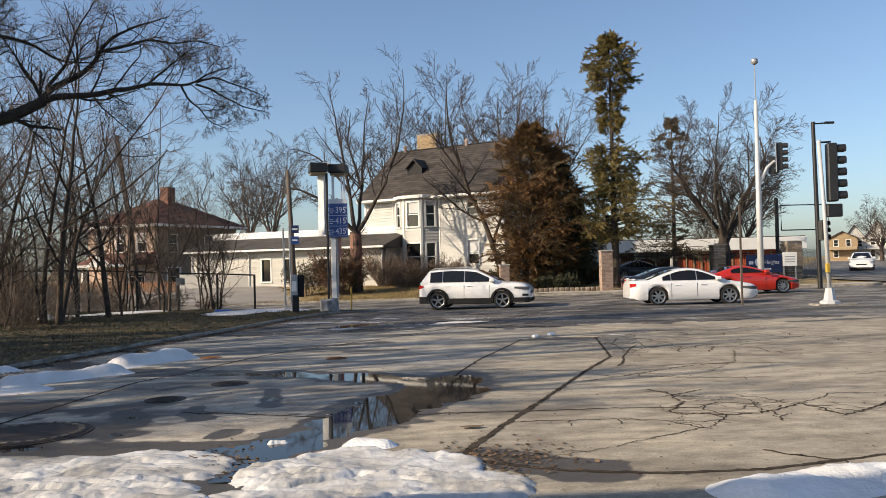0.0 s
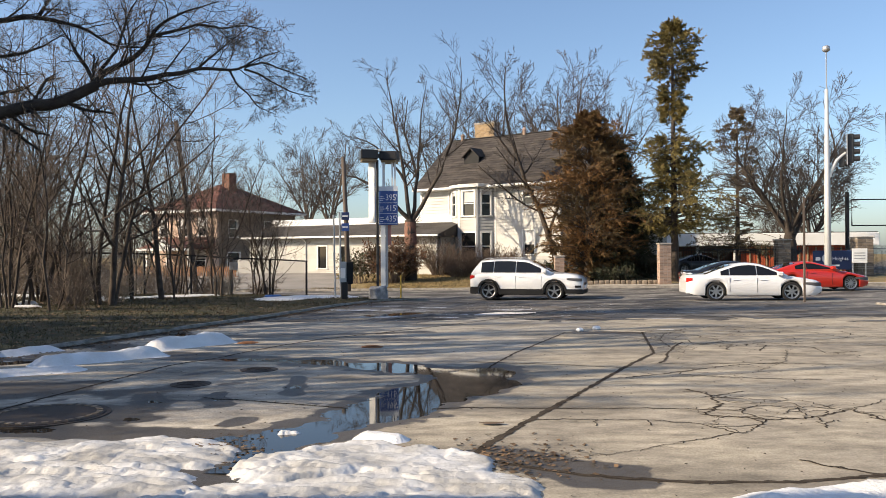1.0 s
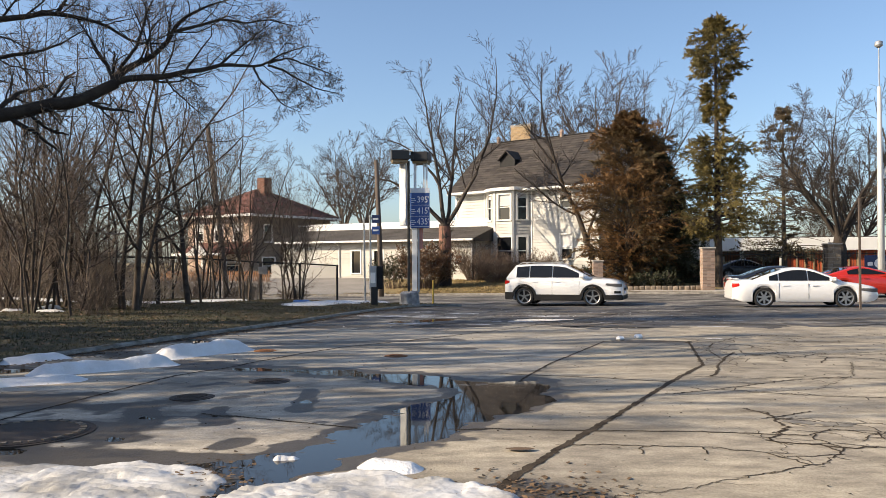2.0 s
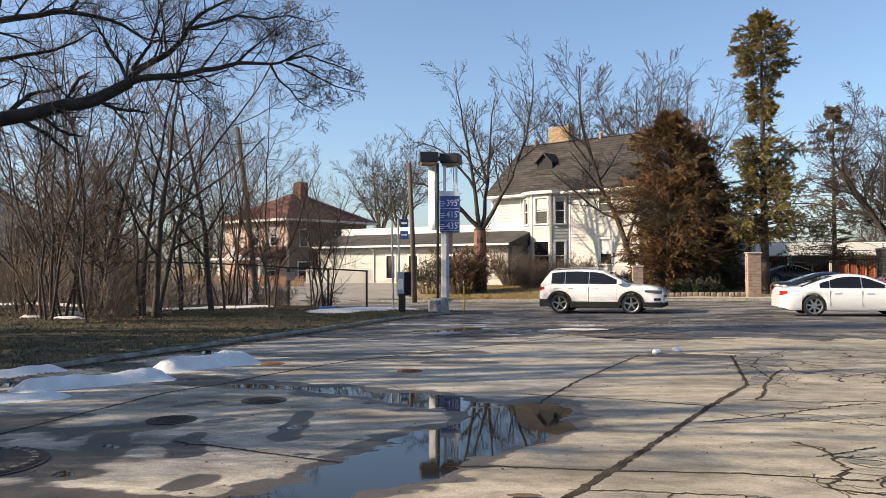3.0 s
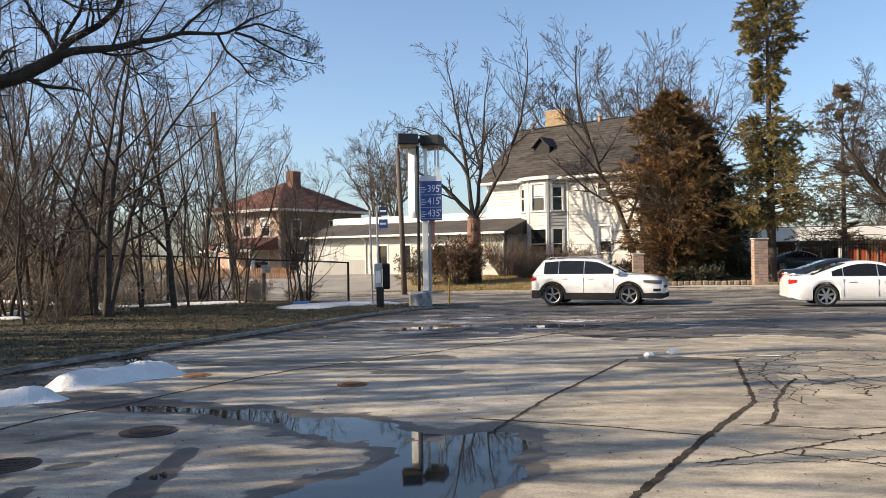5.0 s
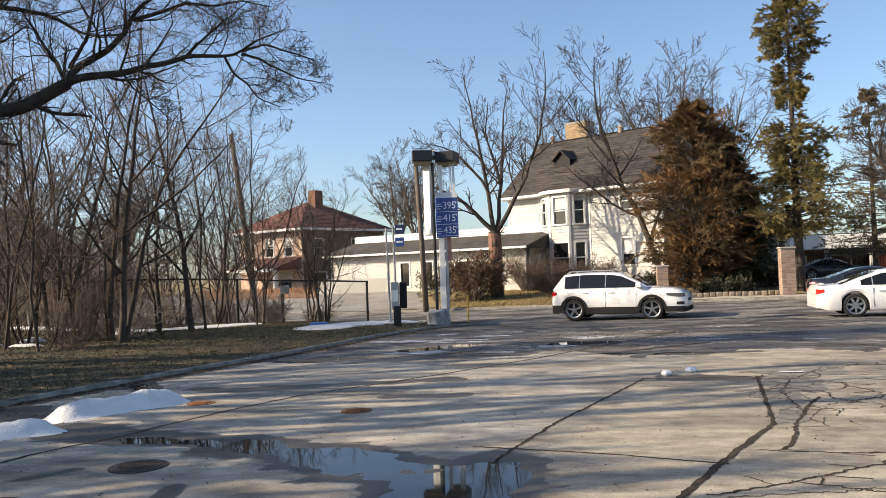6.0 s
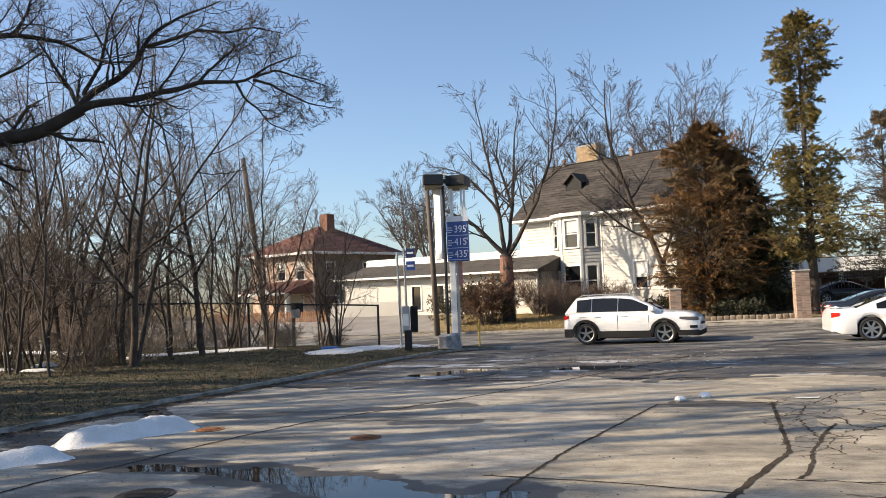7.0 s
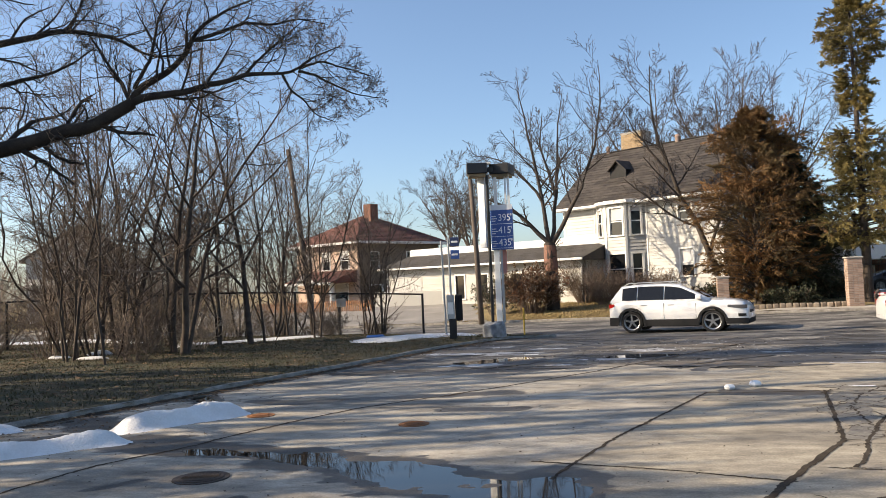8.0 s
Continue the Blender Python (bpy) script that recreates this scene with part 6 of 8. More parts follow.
# small gabled houses down the side street
def street_house(x, y, w, h, gable, wall_mat, roof_mat, turn):
    ob = thing("house", "small gabled house far down the side street", "house", pose(x, y, 0.1, 0, 0, turn))
    holes = [(w * 0.2, w * 0.2 + 0.9, h - 1.9, h - 0.5), (w * 0.62, w * 0.62 + 0.9, h - 1.9, h - 0.5), (w * 0.2, w * 0.2 + 0.9, 1.1, 2.5)]
    g = Geo()
    plain_wall(g, 0, w, 0, h, holes, Matrix())
    part("front_wall", g, wall_mat, ob)
    part("gable", Geo().prism([(0, h), (w, h), (w / 2, h + gable)], 0, 0.2, "y"), wall_mat, ob)
    part("side_wall", Geo().box(0, 0.2, 0.2, 10, 0, h), wall_mat, ob)
    part("side_wall", Geo().box(w - 0.2, w, 0.2, 10, 0, h), wall_mat, ob)
    # black filling painted as indoor darkness
    part("room_lining", Geo().box(0.3, w - 0.3, 0.3, 9.8, 0, h - 0.1), trim_black, ob, "black filling that stands in for the darkness of the rooms")
    part("roof", Geo().add([(-0.4, -0.4, h - 0.3), (w / 2, -0.4, h + gable + 0.1), (w + 0.4, -0.4, h - 0.3), (-0.4, 10.3, h - 0.3), (w / 2, 10.3, h + gable + 0.1), (w + 0.4, 10.3, h - 0.3),
                            (-0.4, -0.4, h - 0.5), (w / 2, -0.4, h + gable - 0.1), (w + 0.4, -0.4, h - 0.5), (-0.4, 10.3, h - 0.5), (w / 2, 10.3, h + gable - 0.1), (w + 0.4, 10.3, h - 0.5)],
                           [(0, 1, 4, 3), (1, 2, 5, 4), (0, 6, 7, 1), (1, 7, 8, 2), (6, 9, 10, 7), (7, 10, 11, 8), (0, 3, 9, 6), (2, 8, 11, 5), (3, 4, 10, 9), (4, 5, 11, 10)]), roof_mat, ob)
    part("porch", Geo().box(0.4, w - 0.4, -2.0, 0, -0.2, 0.5).prism([(-2.2, 2.7), (0, 2.7), (0, 3.4)], 0.2, w - 0.2, "x"), wall_mat, ob)
    for h_ in holes:
        window(ob, *h_, Matrix())
    return ob


for x, y, w, h, gab, wm, rm, turn in ((93.5, 180, 6, 5.4, 1.4, brick_tan, shingle_grey, -28), (98.2, 182, 4.6, 5.2, 3.0, siding_white, shingle_grey, -28), (102.2, 180, 4.8, 5.6, 3.4, siding_white, shingle_red, -30), (107, 176, 6.5, 6.0, 3.4, siding_cream, shingle_grey, -32), (115, 172, 8, 5.5, 3, siding_cream, shingle_grey, -35)):
    street_house(x, y, w, h, gab, wm, rm, turn)
for x, y, w, h, gab, wm, rm, turn in ((-46, 62, 8, 5.2, 2.4, siding_cream, shingle_grey, 28), (-58, 52, 9, 5.0, 2.4, brick_tan, shingle_grey, 40)):
    street_house(x, y, w, h, gab, wm, rm, turn)["label"] = "pale gabled house seen through the thicket"

# an unseen block behind the camera, added for the shadow it throws on the lot
unseen_block = thing("shop_building", "unseen pale block added to throw a shadow on the lot", "building", pose(-7.6, -12, 0))
part("wall", Geo().box(-9, 0, 0, 14.9, 0, 6.2, 0.02), siding_cream, unseen_block)
part("roof", Geo().box(-9.2, 0.2, -0.2, 15.1, 6.2, 6.5, 0.02), shingle_grey, unseen_block)


# ---- street furniture ----
def mesh_text(body, size, material, name, parent, m):
    """Lettering in the built-in font, as a thin mesh."""
    c = bpy.data.curves.new(name, "FONT")
    c.body, c.size, c.extrude, c.align_x, c.align_y = body, size, 0.006, "CENTER", "CENTER"
    o = bpy.data.objects.new(name, c)
    scene.collection.objects.link(o)
    me = bpy.data.meshes.new_from_object(o.evaluated_get(bpy.context.evaluated_depsgraph_get()))
    bpy.data.objects.remove(o)
    me.materials.append(material)
    me.transform(m)
    ob = new(name, me)
    ob.parent = parent
    return ob


# the price pylon on its concrete block
sign = thing("price_sign", "fuel price pylon with blue panel and twin black lamp boxes", "sign", pose(-3.25, 30.6, 0.05, 0, 0, 4) @ Matrix.Diagonal((0.85, 1, 1, 1)))
g = Geo().box(-0.36, 0.40, -0.34, 0.34, -0.1, 0.46, 0.07)
g.v = [(x + 0.03 * math.sin(9 * y + 5 * z), y, z + 0.03 * math.sin(7 * x)) for x, y, z in g.v]
part("base", g, block_stone, sign, "chipped whitewashed concrete block")
part("black_pole", Geo().tube([(0.0, -0.2, 0.40), (0.0, -0.2, 4.9)], 0.055, 12), iron_black, sign, "slim black steel pole")
part("post", Geo().box(0.12, 0.32, -0.05, 0.08, 0.43, 2.7, 0.01), sign_white, sign, "white square post")
part("post", Geo().box(0.34, 0.42, 0.1, 0.18, 0.43, 2.7), zinc, sign)
part("salmon_board", Geo().box(0.42, 0.56, 0.06, 0.10, 1.9, 2.65), salmon_board, sign, "faded red strip behind the post")
for u0, u1 in ((0.20, 0.31), (0.58, 0.64), (0.68, 0.76)):
    part("post", Geo().box(u0, u1, 0.02, 0.09, 3.9, 4.92), sign_white, sign)
part("side_panel", Geo().box(-0.155, 0.155, -0.06, 0.06, 2.70, 4.86, 0.012, m=pose(-0.22, 0.02, 0, 0, 0, -30)), sign_white, sign, "tall white edge panel")
panel = part("price_panel", Geo().box(0.06, 0.84, -0.12, 0.06, 2.62, 3.90, 0.012), sign_blue, sign, "blue price panel with white figures")
part("header", Geo().box(0.06, 0.84, -0.13, -0.122, 3.82, 3.98), sign_pale, panel)
flat = pose(0, -0.126, 0, 90, 0, 0)
for z, price in ((3.58, "395"), (3.20, "415"), (2.83, "435")):
    mesh_text(price, 0.30, sign_pale, "price_figure", panel, pose(0.55, 0, z) @ flat)
    mesh_text("9", 0.12, sign_pale, "price_figure", panel, pose(0.785, 0, z + 0.08) @ flat)
    for w, dz in ((0.15, 0.05), (0.20, -0.02), (0.13, -0.09)):
        part("text_bar", Geo().box(0.10, 0.10 + w, -0.128, -0.122, z + dz - 0.012, z + dz + 0.012), sign_pale, panel)
for z in (3.40, 3.02, 2.67):
    part("panel_rule", Geo().box(0.08, 0.82, -0.127, -0.122, z - 0.006, z + 0.006), sign_pale, panel)
for x0, x1, y0, y1, turn in ((-0.36, 0.36, -0.36, 0.36, 10), (-0.36, 0.36, -0.36, 0.36, -12)):
    mm = pose(-0.36 if turn > 0 else 0.50, -0.15 if turn > 0 else 0.25, 0, 0, 0, turn)
    box_ = part("lamp_box", Geo().box(x0, x1, y0, y1, 4.92, 5.24, 0.02, m=mm), box_black, sign, "black lamp box")
    part("soffit", Geo().box(x0 + 0.06, x1 - 0.06, y0 + 0.06, y1 - 0.06, 4.84, 4.92, m=mm), box_tan, box_)
part("crossbar", Geo().box(-0.15, 0.5, -0.06, 0.06, 5.0, 5.14), box_black, sign)
part("lid", Geo().box(-0.16, 0.14, -0.2, 0.1, 5.24, 5.28), sign_white, sign)

bin_post = thing("meter_post", "grey utility box on a short black post", "utility box", pose(-4.32, 29.75, float(lawn_z(-4.32, 29.75)) - 0.02, 0, 0, 12))
part("post", Geo().box(-0.11, 0.11, -0.11, 0.11, -0.05, 0.62, 0.01), iron_black, bin_post)
part("box", Geo().box(-0.17, 0.07, -0.1, 0.16, 0.55, 1.32, 0.02), zinc, bin_post, "pale grey front box with scuffs")
part("side_box", Geo().box(0.08, 0.30, -0.08, 0.2, 0.55, 1.32, 0.03), trim_black, bin_post, "dark side case")
part("label_plate", Geo().box(-0.13, 0.03, -0.108, -0.1, 0.75, 1.1), sign_white, bin_post)

stop = thing("bus_stop_sign", "twin-posted bus stop with small blue plates", "sign", pose(-4.75, 31.2, float(lawn_z(-4.75, 31.2)) - 0.02))
for u in (-0.12, 0.1):
    part("post", Geo().tube([(u, 0, 0), (u - 0.05, 0, 3.1 if u > 0 else 3.0)], 0.035, 8), zinc, stop)
for z in (2.55, 2.95):
    pl = part("plate", Geo().box(0.12, 0.40, -0.02, 0.02, z - 0.14, z + 0.14, 0.008), sign_navy if z > 2.7 else sign_blue, stop, "small blue plate")
    part("text_bar", Geo().box(0.16, 0.36, -0.026, -0.02, z - 0.03, z + 0.03), sign_pale, pl)

pole = thing("utility_pole", "plain weathered wooden pole on the verge", "pole", pose(-6.6, 46.6, float(far_lawn(-6.6, 46.6)) - 0.1))
part("shaft", Geo().tube([(0, 0, 0), (-0.1, 0, 3.5), (-0.27, 0, 7.4)], [0.15, 0.13, 0.11], 12), pole_wood, pole, smooth=True)
pole = thing("utility_pole", "leaning wooden pole among the thicket trees", "pole", pose(-12.85, 40.0, 0.0))
part("shaft", Geo().tube([(0, 0, -0.1), (-0.45, 0, 4), (-0.95, 0, 8.0)], [0.135, 0.12, 0.10], 12), pole_wood, pole, smooth=True)
part("lamp_bracket", Geo().tube([(-0.75, 0, 6.4), (-0.5, -0.3, 6.5), (-0.35, -0.6, 6.45)], 0.03, 6), zinc, pole)

mark = thing("marker_post", "thin faded yellow marker post by the kerb", "post", pose(-2.6, 32.6, float(land(-2.6, 32.6))))
part("post", Geo().tube([(0, 0, -0.05), (0, 0, 0.95)], 0.03, 8), yellow_paint, mark)

# chain-link fence along the thicket
FENCE = [(-6.85, 36.0), (-8.2, 35.15), (-9.55, 34.3), (-10.9, 33.5), (-12.4, 32.6), (-13.9, 31.7), (-15.5, 30.7), (-17.1, 29.7), (-18.8, 28.7), (-20.6, 27.6), (-22.6, 26.4)]
fence = thing("chain_link_fence", "rusty chain-link fence with a top rail through the thicket", "fence")
tops = []
for k, (x, y) in enumerate(FENCE):
    z = float(lawn_z(x, y))
    tops.append((x, y, z + 1.55))
    part("post", Geo().tube([(x, y, z - 0.1), (x, y, z + 1.58)], 0.07 if k == 2 else 0.045, 8), pole_wood if k == 2 else iron_black, fence)
for a, b in zip(tops, tops[1:]):
    part("rail", Geo().tube([a, b], 0.033, 6), iron_black, fence)
    g, a, b = Geo(), Vector(a), Vector(b)
    n = int((b - a).length / 0.16)
    for i in range(n):
        p, q = a.lerp(b, i / n), a.lerp(b, (i + 1) / n)
        for j in range(10):
            z0, z1 = -1.50 + j * 0.15, -1.50 + (j + 1) * 0.15
            g.tube([p + Vector((0, 0, z0)), q + Vector((0, 0, z1))], 0.0024, 3, False).tube([p + Vector((0, 0, z1)), q + Vector((0, 0, z0))], 0.0028, 3, False)
    tagged(part("wire_mesh", g, zinc, fence), kind="stuff")
x, y = FENCE[2]
part("plate", Geo().box(x - 0.05, x + 0.30, y - 0.12, y - 0.09, 1.05, 1.35, 0.01), zinc, fence, "small grey plate on a post")

# brick piers, edging stones and iron railings
for k, (x, y, w, z1, mat) in enumerate(((5.0, 47.0, 0.52, 1.62, brick_pink), (10.5, 46.0, 0.62, 2.2, brick_pink), (18.3, 50.0, 0.75, 2.25, brick_grey), (23.0, 50.3, 0.95, 2.3, brick_grey))):
    z = float(far_lawn(x, y))
    pier = thing("brick_pier", "square pale brick gate pier" if k < 2 else "square grey stone pier by the railings", "pier", pose(x, y, z - 0.06), "gate piers")
    if k < 2:
        bricks_box(pier, -w / 2, w / 2, -w / 2, w / 2, 0, z1, mat, mortar, seed=k)
    else:
        rng = random.Random(k)
        part("core", Geo().box(-w / 2 + 0.03, w / 2 - 0.03, -w / 2 + 0.03, w / 2 - 0.03, 0, z1), mortar, pier)
        zz = 0.0
        while zz < z1 - 0.1:
            hh = rng.uniform(0.12, 0.24)
            cut = rng.uniform(-0.2, 0.2) * w
            for a, b in ((-w / 2, cut), (cut, w / 2)):
                part("stone", Geo().box(a + 0.01, b - 0.01, -w / 2, -w / 2 + 0.1, zz + 0.01, min(zz + hh, z1) - 0.01, 0.015), rock, pier)
            for a, b in ((-w / 2 + 0.1, cut), (cut, w / 2)):
                part("stone", Geo().box(-w / 2, -w / 2 + 0.09, a + 0.01, b - 0.01, zz + 0.01, min(zz + hh, z1) - 0.01, 0.015), rock, pier)
            zz += hh
    part("cap", Geo().box(-w / 2 - 0.05, w / 2 + 0.05, -w / 2 - 0.05, w / 2 + 0.05, z1, z1 + 0.07, 0.02), mortar, pier)
rng = random.Random(77)
for i in range(17):
    x = 5.55 + i * 0.285
    y = 46.9 - (x - 5.5) * 0.13
    g = Geo().box(-0.13, 0.13, -0.12, 0.12, 0, 0.24, 0.04)
    single("edging_stone", g, rock, "squarish rough edging stone in a row", "stone", m=pose(x, y, float(far_lawn(x, y)) - 0.02, 0, 0, rng.uniform(-9, 9)), group="edging stones")


def railing(a, b, tall_, name_label):
    ob = thing("iron_railing", name_label, "railing")
    a, b = Vector(a), Vector(b)
    n = int((b - a).length / 0.17)
    for i in range(n + 1):
        p = a.lerp(b, i / n)
        part("bar", Geo().tube([(p.x, p.y, p.z), (p.x, p.y, p.z + tall_)], [0.013, 0.009], 4), iron_black, ob)
    for h in (0.15, tall_ - 0.2):
        part("rail", Geo().tube([(a.x, a.y, a.z + h), (b.x, b.y, b.z + h)], 0.02, 4), iron_black, ob)


railing((10.9, 47.5, 0.1), (17.9, 50.0, 0.15), 1.9, "black iron railing between the piers")
railing((18.8, 50.1, 0.15), (22.5, 50.3, 0.15), 1.9, "black iron railing beside the banner")
railing((23.6, 50.3, 0.15), (26.0, 53.0, 0.15), 1.9, "black iron railing at the corner")
ban = thing("banner_sign", "navy blue banner board with a pale emblem on the railings", "sign", pose(20.9, 49.4, 0.3))
bd = part("board", Geo().box(-1.1, 1.1, -0.03, 0.03, 0.35, 1.45, 0.02), sign_navy, ban)
part("emblem", Geo().tube([(-0.35, -0.034, 1.0), (-0.35, -0.045, 1.0)], 0.25, 20), sign_pale, bd)
mesh_text("Heights", 0.30, sign_pale, "lettering", bd, pose(0.45, -0.036, 0.98, 90, 0, 0))
part("text_bar", Geo().box(-0.95, -0.68, -0.042, -0.032, 0.88, 1.08), sign_pale, bd)
part("text_bar", Geo().box(-0.3, 0.4, -0.042, -0.032, 0.55, 0.64), sign_pale, bd)
for u in (-0.95, 0.95):
    part("post", Geo().box(u - 0.04, u + 0.04, 0.03, 0.1, -0.3, 1.45), iron_black, ban)
ws = thing("notice_sign", "small white notice board on two posts", "sign", pose(21.8, 48.0, 0.0))
part("board", Geo().box(-0.42, 0.42, -0.02, 0.02, 1.05, 1.85, 0.01), sign_white, ws)
for z in (1.6, 1.45, 1.3):
    part("text_bar", Geo().box(-0.3, 0.3, -0.026, -0.02, z - 0.025, z + 0.025), zinc, ws)
for u in (-0.35, 0.35):
    part("post", Geo().box(u - 0.03, u + 0.03, 0.02, 0.08, -0.1, 1.85), zinc, ws)

# lamp standard with a signal on its arm
lamp = thing("street_lamp", "tall tapered grey lamp standard carrying a signal arm", "street lamp", pose(18.75, 45.0, -0.05))
part("pole", Geo().tube([(0, 0, 0), (0, 0, 4.2), (0, 0, 10.2)], [0.18, 0.15, 0.09], 14), pole_grey, lamp, smooth=True)
part("mast", Geo().tube([(0, 0, 10.1), (0, 0, 12.2)], 0.03, 8), zinc, lamp)
part("lamp_head", Geo().tube([(0, 0, 12.15), (0, 0, 12.25), (0, 0, 12.45), (0, 0, 12.5)], [0.06, 0.2, 0.18, 0.08], 12), zinc, lamp, smooth=True)
part("arm", Geo().tube([(0.1, 0, 5.7), (0.5, 0, 6.5), (0.95, 0, 6.9)], [0.09, 0.08, 0.06], 10).tube([(0.1, 0, 5.75), (0.15, 0, 5.6)], 0.12, 10), pole_grey, lamp)


def signal_head(parent, m, lenses, turn_label):
    """A black signal head: one housing and a visor for each lens."""
    tall_ = 0.33 * lenses
    hd = part("signal_head", Geo().box(-0.16, 0.16, -0.12, 0.14, 0, tall_, 0.03, m=m), box_black, parent, turn_label)
    for i in range(lenses):
        g = Geo()
        z = tall_ - 0.165 - i * 0.33
        n = 12
        ring = [(0.13 * math.cos(math.pi * (j / n) * 1.5 - 0.78), z + 0.13 * math.sin(math.pi * (j / n) * 1.5 - 0.78)) for j in range(n + 1)]
        v = [m @ Vector((a, y, c)) for y in (-0.12, -0.36) for a, c in ring]
        g.add(v, [(j, j + 1, n + 2 + j, n + 1 + j) for j in range(n)])
        part("visor", g, box_black, hd)
        part("lens", Geo().tube([m @ Vector((0, -0.115, z)), m @ Vector((0, -0.135, z))], 0.105, 14), trim_black, hd)
    return hd


for dx, z in ((1.1, 6.35),):
    m = Matrix.Translation((dx + 0.15, 0, z)) @ pose(0, 0, 0, 0, 0, 62)
    signal_head(lamp, m @ Matrix.Scale(1.15, 4), 4, "black four-lens signal seen from behind")
    part("backplate", Geo().box(-0.02, 0.02, -0.3, 0.3, -0.1, 1.5, m=Matrix.Translation((dx - 0.05, 0, z)) @ pose(0, 0, 0, 0, 0, -28)), zinc, lamp)
m = Matrix.Translation((0.85, 0.15, 6.15)) @ pose(0, 0, 0, 0, 0, 62)
signal_head(lamp, m, 3, "black three-lens signal")

post = thing("traffic_signal", "grey signal post with a black five-lens head", "traffic light", pose(13.2, 27.3, 0.0))
part("base", Geo().tube([(0, 0, -0.03), (0, 0, 0.12), (0, 0, 0.16), (0, 0, 0.55)], [0.34, 0.32, 0.2, 0.13], 8), pole_grey, post, "flared cast base")
part("island_pad", Geo().box(-0.55, 0.75, -0.35, 0.35, -0.05, 0.05, 0.02), kerb_stone, post)
part("pole", Geo().tube([(0, 0, 0.5), (-0.08, 0, 3), (-0.2, 0, 5.35)], [0.068, 0.064, 0.060], 14), pole_grey, post, smooth=True)
part("bracket", Geo().tube([(-0.19, 0, 5.28), (0.2, 0, 5.3)], 0.03, 8), iron_black, post)
signal_head(post, Matrix.Translation((0.22, 0, 3.35)) @ pose(0, 0, 0, 0, 0, 78) @ Matrix.Scale(1.15, 4), 5, "black five-lens signal head")
part("walk_signal", Geo().box(-0.05, 0.46, -0.16, 0.16, 2.85, 3.27, 0.03), box_black, post, "black pedestrian signal box")
part("push_button", Geo().box(-0.13, -0.02, -0.14, -0.02, 1.05, 1.35, 0.01), yellow_paint, post)
rear = thing("traffic_signal", "dark signal post with small red-lit heads across the street", "traffic light", pose(19.95, 41.0, -0.05))
part("pole", Geo().tube([(0, 0, 0), (-0.1, 0, 8.3)], [0.12, 0.09], 12), iron_black, rear)
part("lamp_arm", Geo().tube([(-0.1, 0, 8.2), (0.7, 0, 8.25)], 0.04, 6).box(0.5, 0.95, -0.08, 0.08, 8.2, 8.3), iron_black, rear)
signal_head(rear, Matrix.Translation((0.1, -0.2, 2.4)) @ pose(0, 0, 0, 0, 0, 30), 3, "black three-lens signal")
post2 = thing("sign_post", "thin rusty bare post at the lot's edge", "post", pose(11.1, 29.2, 0.0))
part("post", Geo().box(-0.03, 0.03, -0.025, 0.025, -0.05, 3.45), pole_wood, post2)
far_lamp = thing("street_lamp", "slim dark lamp post on the side street", "street lamp", pose(50.5, 80, -0.2))
part("pole", Geo().tube([(0, 0, 0), (0, 0, 9.2)], [0.14, 0.09], 8).tube([(0, 0, 9.1), (-1.3, 0, 9.2)], 0.06, 6), iron_black, far_lamp)
part("lamp_head", Geo().box(-1.6, -0.9, -0.12, 0.12, 9.12, 9.28, 0.03), iron_black, far_lamp)
bill = thing("gantry_sign", "dark framed board on a single post behind trees", "sign", pose(24.8, 56.0, 0.0))
part("post", Geo().tube([(0, 0, 0), (0, 0, 5.6)], 0.13, 10), iron_black, bill)
part("frame", Geo().tube([(0.3, 0, 3.4), (3.6, 0, 3.4), (3.6, 0, 5.1), (0.3, 0, 5.1), (0.3, 0, 3.4)], 0.045, 6), iron_black, bill)


# ---- cars ----
def shaped(x, table):
    return np.interp(x, [a for a, _ in table], [b for _, b in table])


